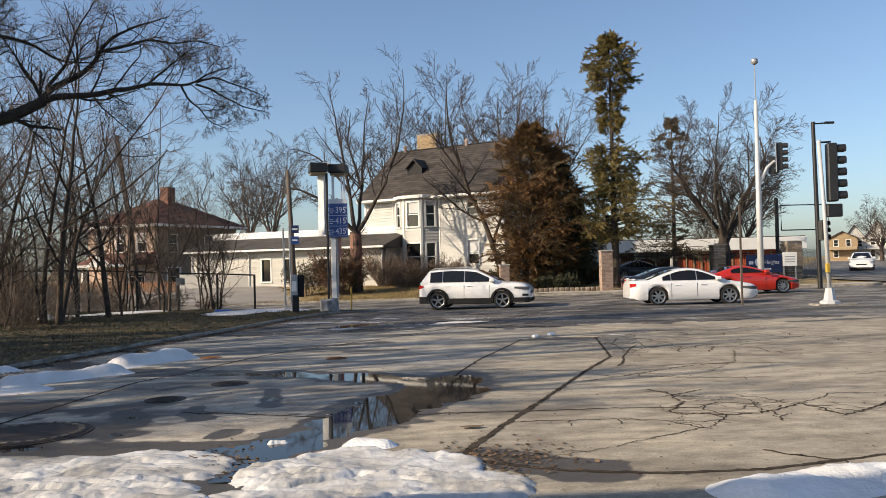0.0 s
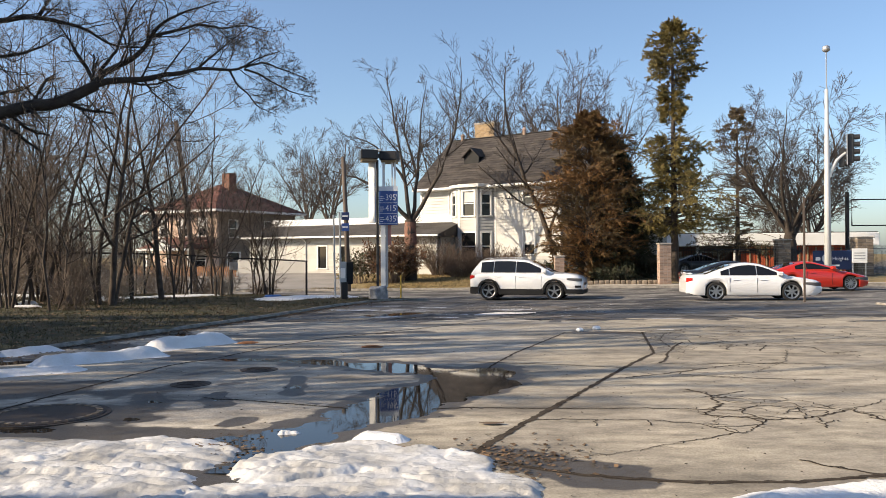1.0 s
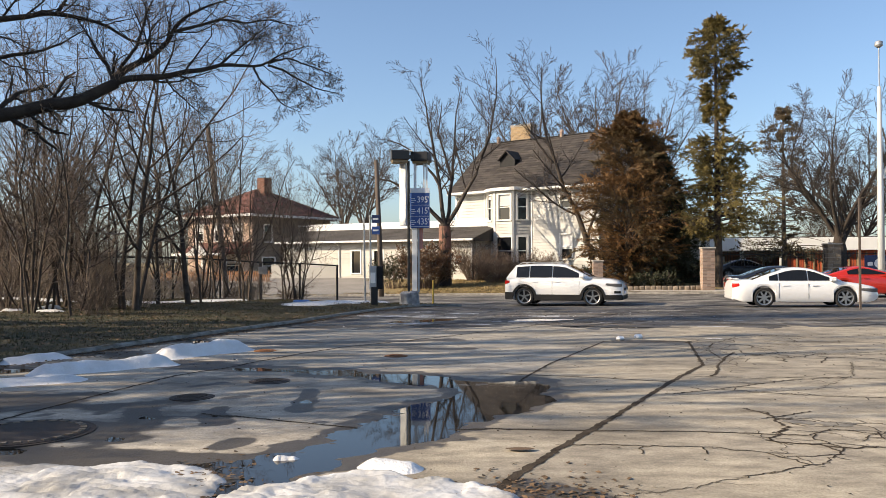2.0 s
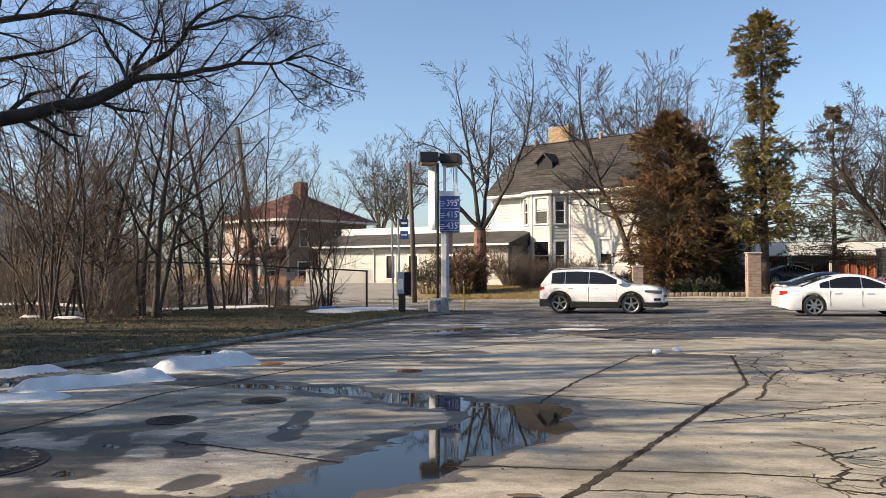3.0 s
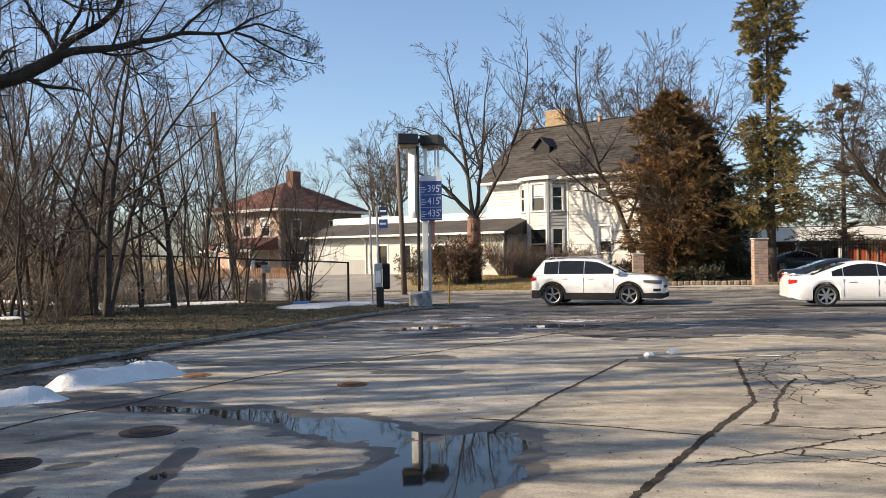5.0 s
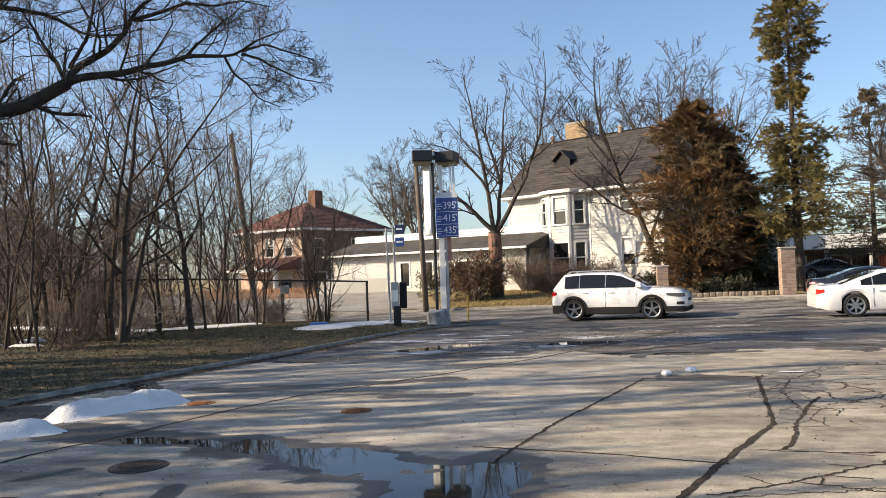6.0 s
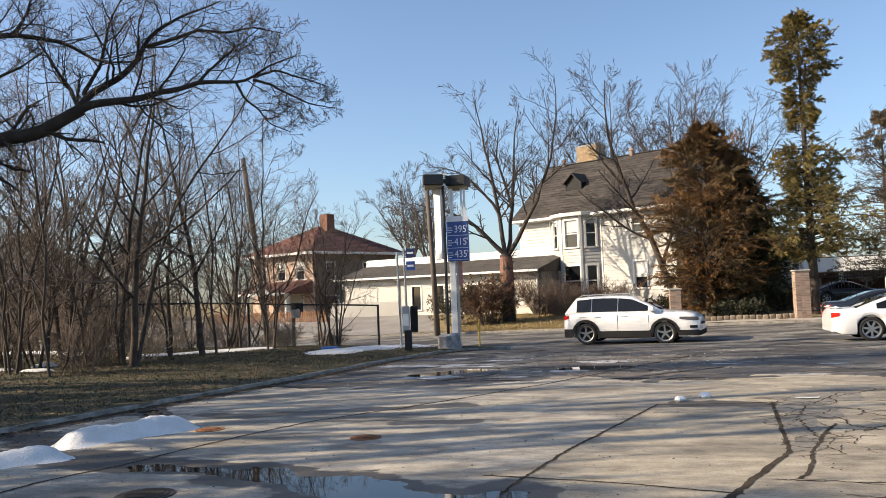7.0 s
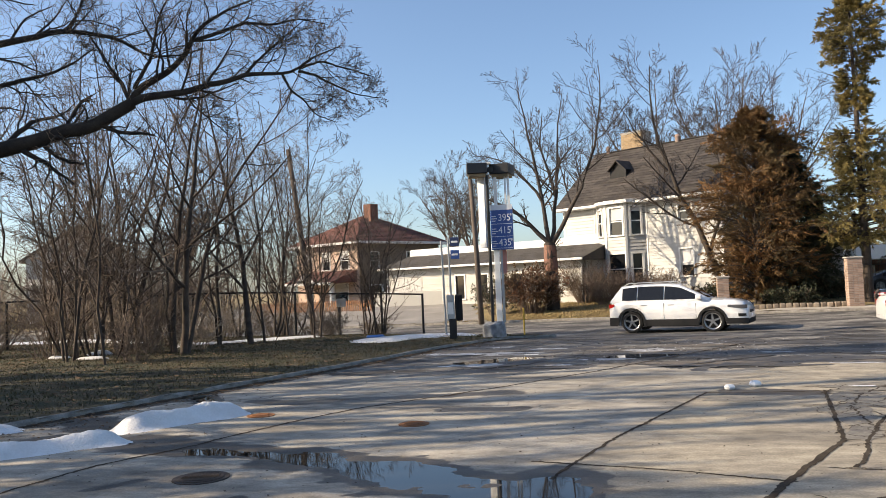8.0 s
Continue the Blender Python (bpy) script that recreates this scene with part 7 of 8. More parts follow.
def wheel(parent, x, y, r, side, spokes, rim_r):
    """A wheel: tyre, rim, spokes and hub."""
    n = 28
    g, v = Geo(), []
    prof = [(-0.10, r - 0.05), (-0.085, r - 0.012), (-0.05, r), (0.05, r), (0.085, r - 0.012), (0.10, r - 0.05), (0.095, rim_r + 0.01), (-0.095, rim_r + 0.01)]
    for i in range(n):
        a = 2 * math.pi * i / n
        v += [(x + q * math.cos(a), y + p, r + q * math.sin(a)) for p, q in prof]
    k = len(prof)
    f = [(i * k + j, i * k + (j + 1) % k, ((i + 1) % n) * k + (j + 1) % k, ((i + 1) % n) * k + j) for i in range(n) for j in range(k)]
    ty = part("wheel", g.add(v, f), tyre_black, parent, smooth=False)
    out = y + side * 0.085
    g = Geo()
    v = []
    ring = [(out, rim_r + 0.012), (out - side * 0.012, rim_r - 0.02), (out - side * 0.07, rim_r - 0.035), (out - side * 0.07, rim_r + 0.012)]
    for i in range(n):
        a = 2 * math.pi * i / n
        v += [(x + q * math.cos(a), p, r + q * math.sin(a)) for p, q in ring]
    g.add(v, [(i * 4 + j, i * 4 + (j + 1) % 4, ((i + 1) % n) * 4 + (j + 1) % 4, ((i + 1) % n) * 4 + j) for i in range(n) for j in range(4)])
    part("rim", g, rim_silver, ty)
    part("brake_disc", Geo().tube([(x, out - side * 0.10, r), (x, out - side * 0.09, r)], rim_r - 0.02, 20), trim_black, ty)
    for i in range(spokes):
        a = 2 * math.pi * (i + 0.3) / spokes
        d, e = Vector((math.cos(a), 0, math.sin(a))), Vector((-math.sin(a), 0, math.cos(a)))
        c = Vector((x, out - side * 0.03, r))
        w = 0.026 if spokes < 8 else 0.016
        p = [c + d * 0.03 + e * w * 1.3, c + d * 0.03 - e * w * 1.3, c + d * (rim_r - 0.02) - e * w, c + d * (rim_r - 0.02) + e * w]
        q = [t + Vector((0, side * 0.022, 0)) for t in p]
        part("spoke", Geo().add(p + q, [(0, 1, 2, 3), (4, 7, 6, 5), (0, 4, 5, 1), (1, 5, 6, 2), (2, 6, 7, 3), (3, 7, 4, 0)]), rim_silver, ty)
    part("hub_cap", Geo().tube([(x, out - side * 0.03, r), (x, out - side * 0.002, r)], [0.06, 0.045], 12), rim_silver, ty)


def car(label, m, paint_, length, width, wheels_x, r, shoulder, top, belt, cabin, roof_z, doors, spokes=5, clad=None, rails=False, spoiler=False, rim_r=None, low=0.2, name="car"):
    """A car facing +x from its tail at 0. shoulder: height of the body's upper edge along x; cabin: x of the rear glass's foot and head, and of the
    windscreen's head and foot; doors: x of the seams and pillars."""
    ob = thing(name, label, "car", m)
    rim_r = rim_r or r * 0.72
    hw = width / 2
    xs_ = sorted({*np.linspace(0, length, 56).round(3), *[w + (r + 0.04) * math.cos(t) for w in wheels_x for t in np.linspace(0, math.pi, 15)]})
    rows = []

    def plan_at(x):
        return hw * (1 - (0.13 if clad else 0.17) * max(0, 1 - min(x, length - x) / 0.5) ** 2.4)

    for x in xs_:
        nose = min(x, length - x)
        plan = plan_at(x)
        z0 = low + 0.12 * max(0, 1 - nose / 0.35) ** 1.5
        for w in wheels_x:
            d = (r + 0.04) ** 2 - (x - w) ** 2
            if d > 0:
                z0 = max(z0, r + math.sqrt(d))
        s = float(shaped(x, shoulder))
        t = float(shaped(x, top))
        mid = z0 + (s - z0) * 0.55
        rows.append([(x, 0, z0), (x, plan * 0.93, z0), (x, plan * 0.985, z0 + min(0.08, (s - z0) * 0.2)), (x, plan, mid), (x, plan * 0.985, s - 0.09), (x, plan * 0.955, s - 0.02), (x, plan * 0.88, s + (t - s) * 0.45), (x, plan * 0.5, t - 0.008), (x, 0, t)])
    g, k = Geo(), len(rows[0])
    v = [p for row in rows for p in row] + [(x, -y, z) for row in rows for x, y, z in row]
    N = len(rows) * k
    f = []
    for i in range(len(rows) - 1):
        for j in range(k - 1):
            a, b, c, d = i * k + j, i * k + j + 1, (i + 1) * k + j + 1, (i + 1) * k + j
            f += [(a, b, c, d), (N + d, N + c, N + b, N + a)]
    for i in (0, len(rows) - 1):
        f += [tuple(i * k + j for j in range(k)) + tuple(N + i * k + j for j in range(k - 2, 0, -1))]
    bm = bmesh.new()
    me0 = bpy.data.meshes.new("body")
    me0.from_pydata(v, [], f)
    bm.from_mesh(me0)
    bmesh.ops.remove_doubles(bm, verts=bm.verts, dist=0.002)
    bmesh.ops.recalc_face_normals(bm, faces=bm.faces)
    for e in bm.edges:
        e.smooth = len(e.link_faces) == 2 and e.calc_face_angle(0) < 0.6
    bm.to_mesh(me0)
    bm.free()
    body = part("body", me0, paint_, ob, smooth=True)
    # cabin
    c0, c1, c2, c3 = cabin
    u = [c0 + (c1 - c0) * i / 4 for i in range(5)] + [c1 + (c2 - c1) * (i + 1) / 6 for i in range(6)] + [c2 + (c3 - c2) * (i + 1) / 4 for i in range(4)]

    def roofline(x):
        if x < c1:
            q = (x - c0) / (c1 - c0)
            return belt + (roof_z - 0.05 - belt) * (q ** 0.85)
        if x > c2:
            q = (c3 - x) / (c3 - c2)
            return belt + (roof_z - 0.04 - belt) * (q ** 0.85)
        q = (x - c1) / (c2 - c1)
        return roof_z - 0.05 * (1 - q) - 0.04 * q + 0.05 * math.sin(math.pi * q)

    def side_y(z):
        return hw * (0.93 - 0.26 * max(0, z - belt) / (roof_z - belt))

    g, v, rows_ = Geo(), [], []
    for x in u:
        zt = roofline(x)
        zt = max(zt, belt + 0.01)
        ye = side_y(zt - 0.03)
        rows_.append([(x, side_y(belt - 0.06), belt - 0.06), (x, side_y(belt), belt), (x, (side_y(belt) + ye) / 2, (belt + zt - 0.03) / 2), (x, ye, zt - 0.03), (x, ye - 0.07, zt), (x, 0, zt + 0.012)])
    k = 6
    v = [p for row in rows_ for p in row] + [(x, -y, z) for row in rows_ for x, y, z in row]
    N = len(rows_) * k
    f = []
    for i in range(len(rows_) - 1):
        for j in range(k - 1):
            a, b, c, d = i * k + j, i * k + j + 1, (i + 1) * k + j + 1, (i + 1) * k + j
            f += [(a, b, c, d), (N + d, N + c, N + b, N + a)]
    me1 = Geo().add(v, f).mesh("cabin")
    cab = part("cabin", me1, paint_, body, smooth=True)
    bm = bmesh.new()
    bm.from_mesh(cab.data)
    for e in bm.edges:
        e.smooth = len(e.link_faces) == 2 and e.calc_face_angle(0) < 0.55
    bm.to_mesh(cab.data)
    bm.free()
    # glass, a little proud of the cabin
    def panel(name, pts, mat_, parent=body, thick=0.012):
        a, b, c = Vector(pts[0]), Vector(pts[1]), Vector(pts[2])
        nrm = (b - a).cross(c - a).normalized()
        if nrm.dot(Vector((a.x - length / 2, a.y, a.z - 0.6))) < 0:
            nrm = -nrm
        q = [Vector(p) + nrm * 0.004 for p in pts] + [Vector(p) + nrm * (0.004 + thick) for p in pts]
        n = len(pts)
        return part(name, Geo().add(q, [tuple(range(n)), tuple(range(n, 2 * n))] + [(i, (i + 1) % n, n + (i + 1) % n, n + i) for i in range(n)]), mat_, parent)

    for s in (-1, 1):
        for a, b in zip(doors, doors[1:]):
            a, b = a + 0.016, b - 0.016
            lo = belt + 0.02
            poly = [(a, lo), (b, lo)]
            tops_ = [(x, max(roofline(x) - 0.085, lo + 0.02)) for x in np.linspace(b, a, 5)]
            pts = [(x, s * (side_y(z) + 0.001), z) for x, z in poly + tops_]
            panel("side_window", pts, car_glass)
    for name_, xa, xb in (("rear_window", c0, c1), ("windscreen", c3, c2)):
        pa, pb = xa + (xb - xa) * 0.06, xa + (xb - xa) * 0.93
        za, zb = roofline(pa) + 0.012, roofline(pb) + 0.016
        ya, yb = side_y(za) - 0.10, side_y(zb) - 0.12
        xm = (pa + pb) / 2
        zm = roofline(xm) + 0.014
        ym = (ya + yb) / 2
        gg = Geo().add([(pa, -ya, za), (pa, ya, za), (xm, ym, zm), (pb, yb, zb), (pb, -yb, zb), (xm, -ym, zm)], [(0, 1, 2, 5), (5, 2, 3, 4)])
        part(name_, gg, car_glass, body)
    def wrap(name_, side, xa, xb, za, zb, mat_):
        """A lamp or trim strip that follows the body's flank round to its end."""
        g, us = Geo(), np.linspace(xa, xb, 8)
        v = [(x, side * (plan_at(x) * 0.995 + d), z(x)) for x in us for d, z in ((-0.08, za), (0.012, za), (0.012, zb), (-0.08, zb))]
        g.add(v, [(4 * i + k, 4 * i + (k + 1) % 4, 4 * i + 4 + (k + 1) % 4, 4 * i + 4 + k) for i in range(7) for k in range(4)] + [(0, 1, 2, 3), (28, 29, 30, 31)])
        return part(name_, g, mat_, body)

    # seams, handles, lights, mirrors
    for s in (-1, 1):
        for x in doors:
            if any(abs(x - w) < r + 0.05 for w in wheels_x):
                continue
            part("door_seam", Geo().box(x - 0.003, x + 0.003, s * hw * 0.99 - 0.012, s * hw * 0.99 + 0.012, low + 0.12, float(shaped(x, shoulder)) - 0.06), trim_black, body)
        for a, b in zip(doors, doors[1:]):
            if b - a > 0.5:
                part("door_handle", Geo().box(a + 0.12, a + 0.32, s * hw - 0.02, s * hw + 0.025, belt - 0.16, belt - 0.125, 0.01), paint_, body)
        part("mirror", Geo().box(c3 - 0.42, c3 - 0.22, s * (hw + 0.02) - 0.09, s * (hw + 0.02) + 0.09, belt + 0.0, belt + 0.15, 0.03), paint_, body)
        wrap("tail_lamp", s, 0.0, 0.20, lambda x: float(shaped(0.2, shoulder)) - 0.20 + 0.3 * x, lambda x: float(shaped(0.2, shoulder)) - 0.05, lamp_red)
        wrap("headlight", s, length - 0.62, length - 0.03, lambda x: float(shaped(length - 0.3, shoulder)) - 0.20 + 0.14 * max(0, length - 0.2 - x), lambda x: float(shaped(length - 0.3, shoulder)) - 0.08 + 0.02 * (length - x), lamp_clear)
        if clad:
            wrap("bumper_trim", s, 0.0, wheels_x[0] - r - 0.06, lambda x: low + 0.02, lambda x: low + 0.30, clad)
            wrap("bumper_trim", s, wheels_x[1] + r + 0.06, length, lambda x: low + 0.04, lambda x: low + 0.22, clad)
            wrap("fog_lamp", s, length - 0.30, length - 0.06, lambda x: low + 0.28, lambda x: low + 0.37, clad)
        for w in wheels_x:
            wheel(ob, w, s * (hw - 0.12), r, s, spokes, rim_r)
        if clad:
            part("sill_trim", Geo().box(wheels_x[0] + r + 0.05, wheels_x[1] - r - 0.05, s * hw * 0.985 - 0.03, s * hw * 0.985 + 0.02, low - 0.02, low + 0.22, 0.02), clad, body)
            for w in wheels_x:
                g = Geo()
                arc = [math.pi * i / 14 for i in range(15)]
                pa = [(w + (r + 0.038) * math.cos(t), r + (r + 0.038) * math.sin(t)) for t in arc]
                pb = [(w + (r + 0.12) * math.cos(t), r + (r + 0.12) * math.sin(t)) for t in arc]
                v = [(x, s * (hw - 0.03 + d), z) for d in (0, 0.045) for x, z in pa + pb]
                n = 15
                ff = []
                for i in range(n - 1):
                    ff += [(30 + i, 30 + i + 1, 45 + i + 1, 45 + i), (i, i + 1, 30 + i + 1, 30 + i), (15 + i, 15 + i + 1, 45 + i + 1, 45 + i)]
                part("arch_trim", g.add(v, ff), clad, body)
        if rails:
            part("roof_rail", Geo().tube([(c1 + 0.1, s * hw * 0.60, roof_z - 0.02), (c1 + 0.25, s * hw * 0.60, roof_z + 0.05), (c2 - 0.35, s * hw * 0.60, roof_z + 0.06), (c2 - 0.15, s * hw * 0.60, roof_z - 0.01)], 0.016, 6), zinc, body)
    part("front_bumper", Geo().box(length - 0.16, length + 0.015, -hw * 0.72, hw * 0.72, low + 0.05, low + 0.20, 0.03), clad or trim_black, body, "dark lower grille")
    part("grille", Geo().box(length - 0.14, length + 0.005, -hw * 0.45, hw * 0.45, low + 0.36, low + 0.48, 0.02), trim_black, body)
    part("rear_bumper", Geo().box(-0.015, 0.14, -hw * 0.8, hw * 0.8, low + 0.06, low + 0.2, 0.03), clad or paint_, body)
    if clad:
        part("bumper_trim", Geo().box(-0.02, 0.30, -hw * 0.86, hw * 0.86, low, low + 0.30, 0.04), clad, body, "black lower bumper")
        part("bumper_trim", Geo().box(length - 0.30, length + 0.015, -hw * 0.86, hw * 0.86, low + 0.02, low + 0.22, 0.04), clad, body, "black lower bumper")
    part("underbody", Geo().box(0.35, length - 0.35, -hw * 0.72, hw * 0.72, low - 0.02, low + 0.25), trim_black, body)
    part("number_plate", Geo().box(length + 0.004, length + 0.02, -0.15, 0.15, low + 0.25, low + 0.34), sign_pale, body)
    if spoiler:
        part("spoiler", Geo().box(0.05, 0.24, -hw * 0.72, hw * 0.72, float(shaped(0.15, top)) + 0.015, float(shaped(0.15, top)) + 0.05, 0.012).box(0.12, 0.2, -hw * 0.66, -hw * 0.6, float(shaped(0.15, top)) - 0.03, float(shaped(0.15, top)) + 0.07)
             .box(0.12, 0.2, hw * 0.6, hw * 0.66, float(shaped(0.15, top)) - 0.03, float(shaped(0.15, top)) + 0.07), paint_, body)
    return ob


def sedan(label, x, y, z, turn, paint_, length=5.05, spokes=5, spoiler=False, s=1.0):
    return car(label, pose(x, y, z, 0, 0, turn), paint_, length, 1.84, (1.02, 1.02 + 2.81 * length / 5.05), 0.342,
               [(0, 0.76), (0.08, 0.87), (0.5, 0.90), (1.4, 0.90), (3.6, 0.86), (length - 0.6, 0.79), (length - 0.2, 0.72), (length - 0.05, 0.64), (length, 0.52)], [(0, 0.80), (0.08, 0.94), (0.6, 0.97), (1.4, 0.96), (3.5, 0.92), (length - 0.6, 0.84), (length - 0.2, 0.76), (length - 0.05, 0.67), (length, 0.55)],
               0.90, (0.60, 1.72, 2.60, 3.55), 1.36, [1.18, 1.50, 2.45, 3.40], spokes, spoiler=spoiler)


sedan("white four-door sedan with a small boot spoiler, waiting", 7.92, 32.4, float(land(9.8, 32.2)), -5, car_white, 4.70, 7, True)
sedan("blue-black sedan with a red tail light behind the white one", 10.0, 40.7, float(land(12, 41)), -8, car_dark, 4.6, 9)
car("low red coupe with silver rims and a pale front bumper", pose(13.3, 38.9, float(land(17, 38)), 0, 0, 1), car_red, 4.24, 1.78, (0.85, 3.42), 0.325,
    [(0, 0.75), (0.15, 0.88), (0.9, 0.93), (2.4, 0.86), (3.4, 0.78), (4.1, 0.62), (4.24, 0.5)], [(0, 0.8), (0.2, 0.95), (0.9, 0.97), (2.6, 0.92), (3.4, 0.84), (4.1, 0.66), (4.24, 0.52)],
    0.93, (0.25, 1.25, 1.95, 2.95), 1.28, [1.0, 1.5, 2.6], 12, rim_r=0.25, low=0.15)
SUV = dict(shoulder=[(0, 0.95), (0.1, 1.05), (0.8, 1.08), (3.2, 1.04), (4.2, 1.0), (4.48, 0.93), (4.6, 0.80), (4.65, 0.62)], top=[(0, 1.0), (0.15, 1.12), (0.8, 1.14), (3.2, 1.14), (3.7, 1.12), (4.2, 1.07), (4.48, 0.99), (4.6, 0.86), (4.65, 0.66)],
           belt=1.10, cabin=(0.06, 0.42, 2.38, 3.42), roof_z=1.66, doors=[0.46, 1.0, 1.92, 2.98])
car("white sport utility car with black wheel-arch trim and roof rails", pose(0.25, 36.37, float(land(1.5, 36.2)), 0, 0, -15), car_white, 4.62, 1.86, (0.80, 3.50), 0.372, spokes=5, clad=trim_black, rails=True, low=0.24, name="car", **SUV)
car("white sport utility car standing far down the street", pose(38.6, 70.0, 0.15, 0, 0, -120), car_white, 4.5, 1.85, (0.88, 3.5), 0.36, spokes=5, clad=trim_black, low=0.24, name="car", **SUV)
sedan("dark parked sedan behind the railings", 14.4, 61.5, float(far_lawn(14, 61)), 4, car_dark, 4.7, 6)


# ---- snow, covers and litter ----
def mound(name, label, line, width, tall_, seed, floor, material, step=0.07, rough=0.35, size=0.35, flat=0.25):
    """A lump of old snow along a line, as a heaped sheet."""
    p = np.array(line, float)
    x0, y0 = p.min(0) - width * 1.5
    x1, y1 = p.max(0) + width * 1.5

    def crest(x, y):
        d = np.min([capsule(x, y, a, b) for a, b in zip(line, line[1:])], 0) if len(line) > 1 else np.hypot(x - p[0, 0], y - p[0, 1])
        d = d / (width * (1 + 0.22 * rough_noise(x, y, 0.9, seed)))
        return ease(1.08, flat, d) * (1 + rough * rough_noise(x, y, size, seed + 1, 4)) + 0.12 * rough * ease(1.0, 0.6, d) * rough_noise(x, y, size * 0.25, seed + 2, 3)

    me = sheet(name, np.arange(x0, x1, step), np.arange(y0, y1, step), lambda x, y: floor(x, y) + tall_ * crest(x, y) - 0.008, lambda x, y: crest(x, y) > 0.02)
    return tagged(part(name, me, material, smooth=True), label, "snow")


def cells(x, y, size, seed):
    """Broken flakes: for each place, its flake's own height and tilt, and how near the flake's rim it lies."""
    gx, gy = np.floor(x / size).astype(int), np.floor(y / size).astype(int)

    def hashed(i, j, k):
        h = np.sin(i * 127.1 + j * 311.7 + k * 74.7 + seed * 17.3) * 43758.5453
        return h - np.floor(h)

    best, second, pick = np.full(x.shape, 9.0), np.full(x.shape, 9.0), np.zeros(x.shape)
    for di in (-1, 0, 1):
        for dj in (-1, 0, 1):
            i, j = gx + di, gy + dj
            px, py = (i + hashed(i, j, 1)) * size, (j + hashed(i, j, 2)) * size
            d = np.hypot(x - px, (y - py) * 1.3) / size
            val = hashed(i, j, 3) + (x - px) / size * (hashed(i, j, 4) - 0.5) * 0.9 + (y - py) / size * (hashed(i, j, 5) - 0.5) * 0.9
            second = np.where(d < best, best, np.minimum(second, d))
            pick, best = np.where(d < best, val, pick), np.minimum(best, d)
    return pick, second - best


def crust(label, line, width, tall_, seed, material, step=0.022):
    """A flat bank of half-melted crusted snow, broken into flakes, with a steep ragged rim."""
    p = np.array(line, float)
    x0, y0 = p.min(0) - width * 1.4
    x1, y1 = p.max(0) + width * 1.4

    def height(x, y):
        wx, wy = x + 0.05 * rough_noise(x, y, 0.25, seed + 5), y + 0.05 * rough_noise(x, y, 0.25, seed + 6)
        d = np.min([capsule(x, y, a, b) for a, b in zip(line, line[1:])], 0) / (width * (1 + 0.16 * rough_noise(x, y, 0.8, seed) + 0.10 * rough_noise(x, y, 0.2, seed + 3)))
        big, rim = cells(wx * 0.55, wy, 0.30, seed)
        mid, rim2 = cells(wx * 0.6, wy, 0.13, seed + 1)
        fine, _ = cells(wx, wy, 0.05, seed + 2)
        flake = 0.60 + 0.34 * big - 0.16 * ease(0.16, 0.0, rim) + 0.27 * (mid - 0.5) - 0.08 * ease(0.2, 0.0, rim2) + 0.11 * (fine - 0.5)
        furrow = rough_noise(wx * 0.45 + wy * 0.35, wy * 1.5, 0.16, seed + 7, 3)
        flake = flake + 0.30 * furrow - 0.30 * ease(0.25, 0.75, np.abs(rough_noise(x, y, 0.5, seed + 8, 3)))
        return ease(1.0, 0.80, d) * np.maximum(flake, 0.06) * (0.75 + 0.35 * rough_noise(x, y, 0.9, seed + 4))

    me = sheet("snow_bank", np.arange(x0, x1, step), np.arange(y0, y1, step), lambda x, y: lot_z(x, y) + tall_ * height(x, y) - 0.006, lambda x, y: height(x, y) > 0.03)
    return tagged(part("snow_bank", me, material), label, "snow")


crust("flat bank of grimy half-melted snow crust on the lot", [(-5.0, 8.0), (-4.0, 7.95), (-2.48, 8.1)], 0.62, 0.075, 301, snow_dirty)
crust("flat bank of grimy half-melted snow crust on the lot", [(-5.4, 6.9), (-4.0, 6.85), (-2.62, 6.95)], 0.78, 0.08, 302, snow_dirty)
crust("broken bank of crusted snow beside the puddle", [(-1.45, 7.75), (-0.95, 8.05), (-0.35, 7.75)], 0.50, 0.075, 303, snow_dirty)
crust("broken bank of crusted snow beside the puddle", [(-1.7, 6.7), (-0.8, 6.95), (-0.25, 7.1)], 0.62, 0.08, 304, snow_dirty)
mound("snow_mound", "small lump of snow at the puddle's rim", [(-0.95, 8.72), (-0.75, 8.65)], 0.17, 0.06, 305, lot_z, snow_white, 0.03)
mound("snow_mound", "shaded bluish snow bank at the lot's near edge", [(1.9, 6.75), (2.9, 7.0), (4.2, 7.0)], 0.38, 0.09, 306, lot_z, snow_white, 0.04, 0.5, 0.3)
mound("snow_mound", "long smooth drift of snow before the kerb", [(-5.4, 15.5), (-5.0, 16.0), (-4.68, 16.6)], 0.31, 0.20, 307, lot_z, snow_white, 0.035, 0.22, 0.45, 0.0)
mound("snow_mound", "low drift of snow along the kerb", [(-6.3, 13.5), (-5.7, 14.05), (-5.15, 14.6)], 0.29, 0.15, 308, lot_z, snow_white, 0.035, 0.22, 0.45, 0.0)
mound("snow_mound", "low drift of snow along the kerb", [(-7.6, 14.7), (-7.2, 15.3)], 0.28, 0.10, 309, lot_z, snow_white, 0.04, 0.22, 0.45, 0.0)
mound("snow_mound", "low drift of snow along the kerb", [(-6.4, 12.5), (-5.7, 12.9)], 0.30, 0.09, 310, lot_z, snow_white, 0.04, 0.22, 0.45, 0.0)
mound("snow_patch", "thin flat patch of old snow on the lawn", [(-6.6, 29.6), (-5.4, 31.2), (-4.8, 32.0)], 0.95, 0.07, 311, lawn_z, snow_white, 0.1, 0.15)
mound("snow_patch", "thin strip of snow behind the fence", [(-12.3, 28.8), (-10.9, 29.8), (-9.3, 31.1)], 0.42, 0.07, 312, lawn_z, snow_white, 0.15, 0.2)
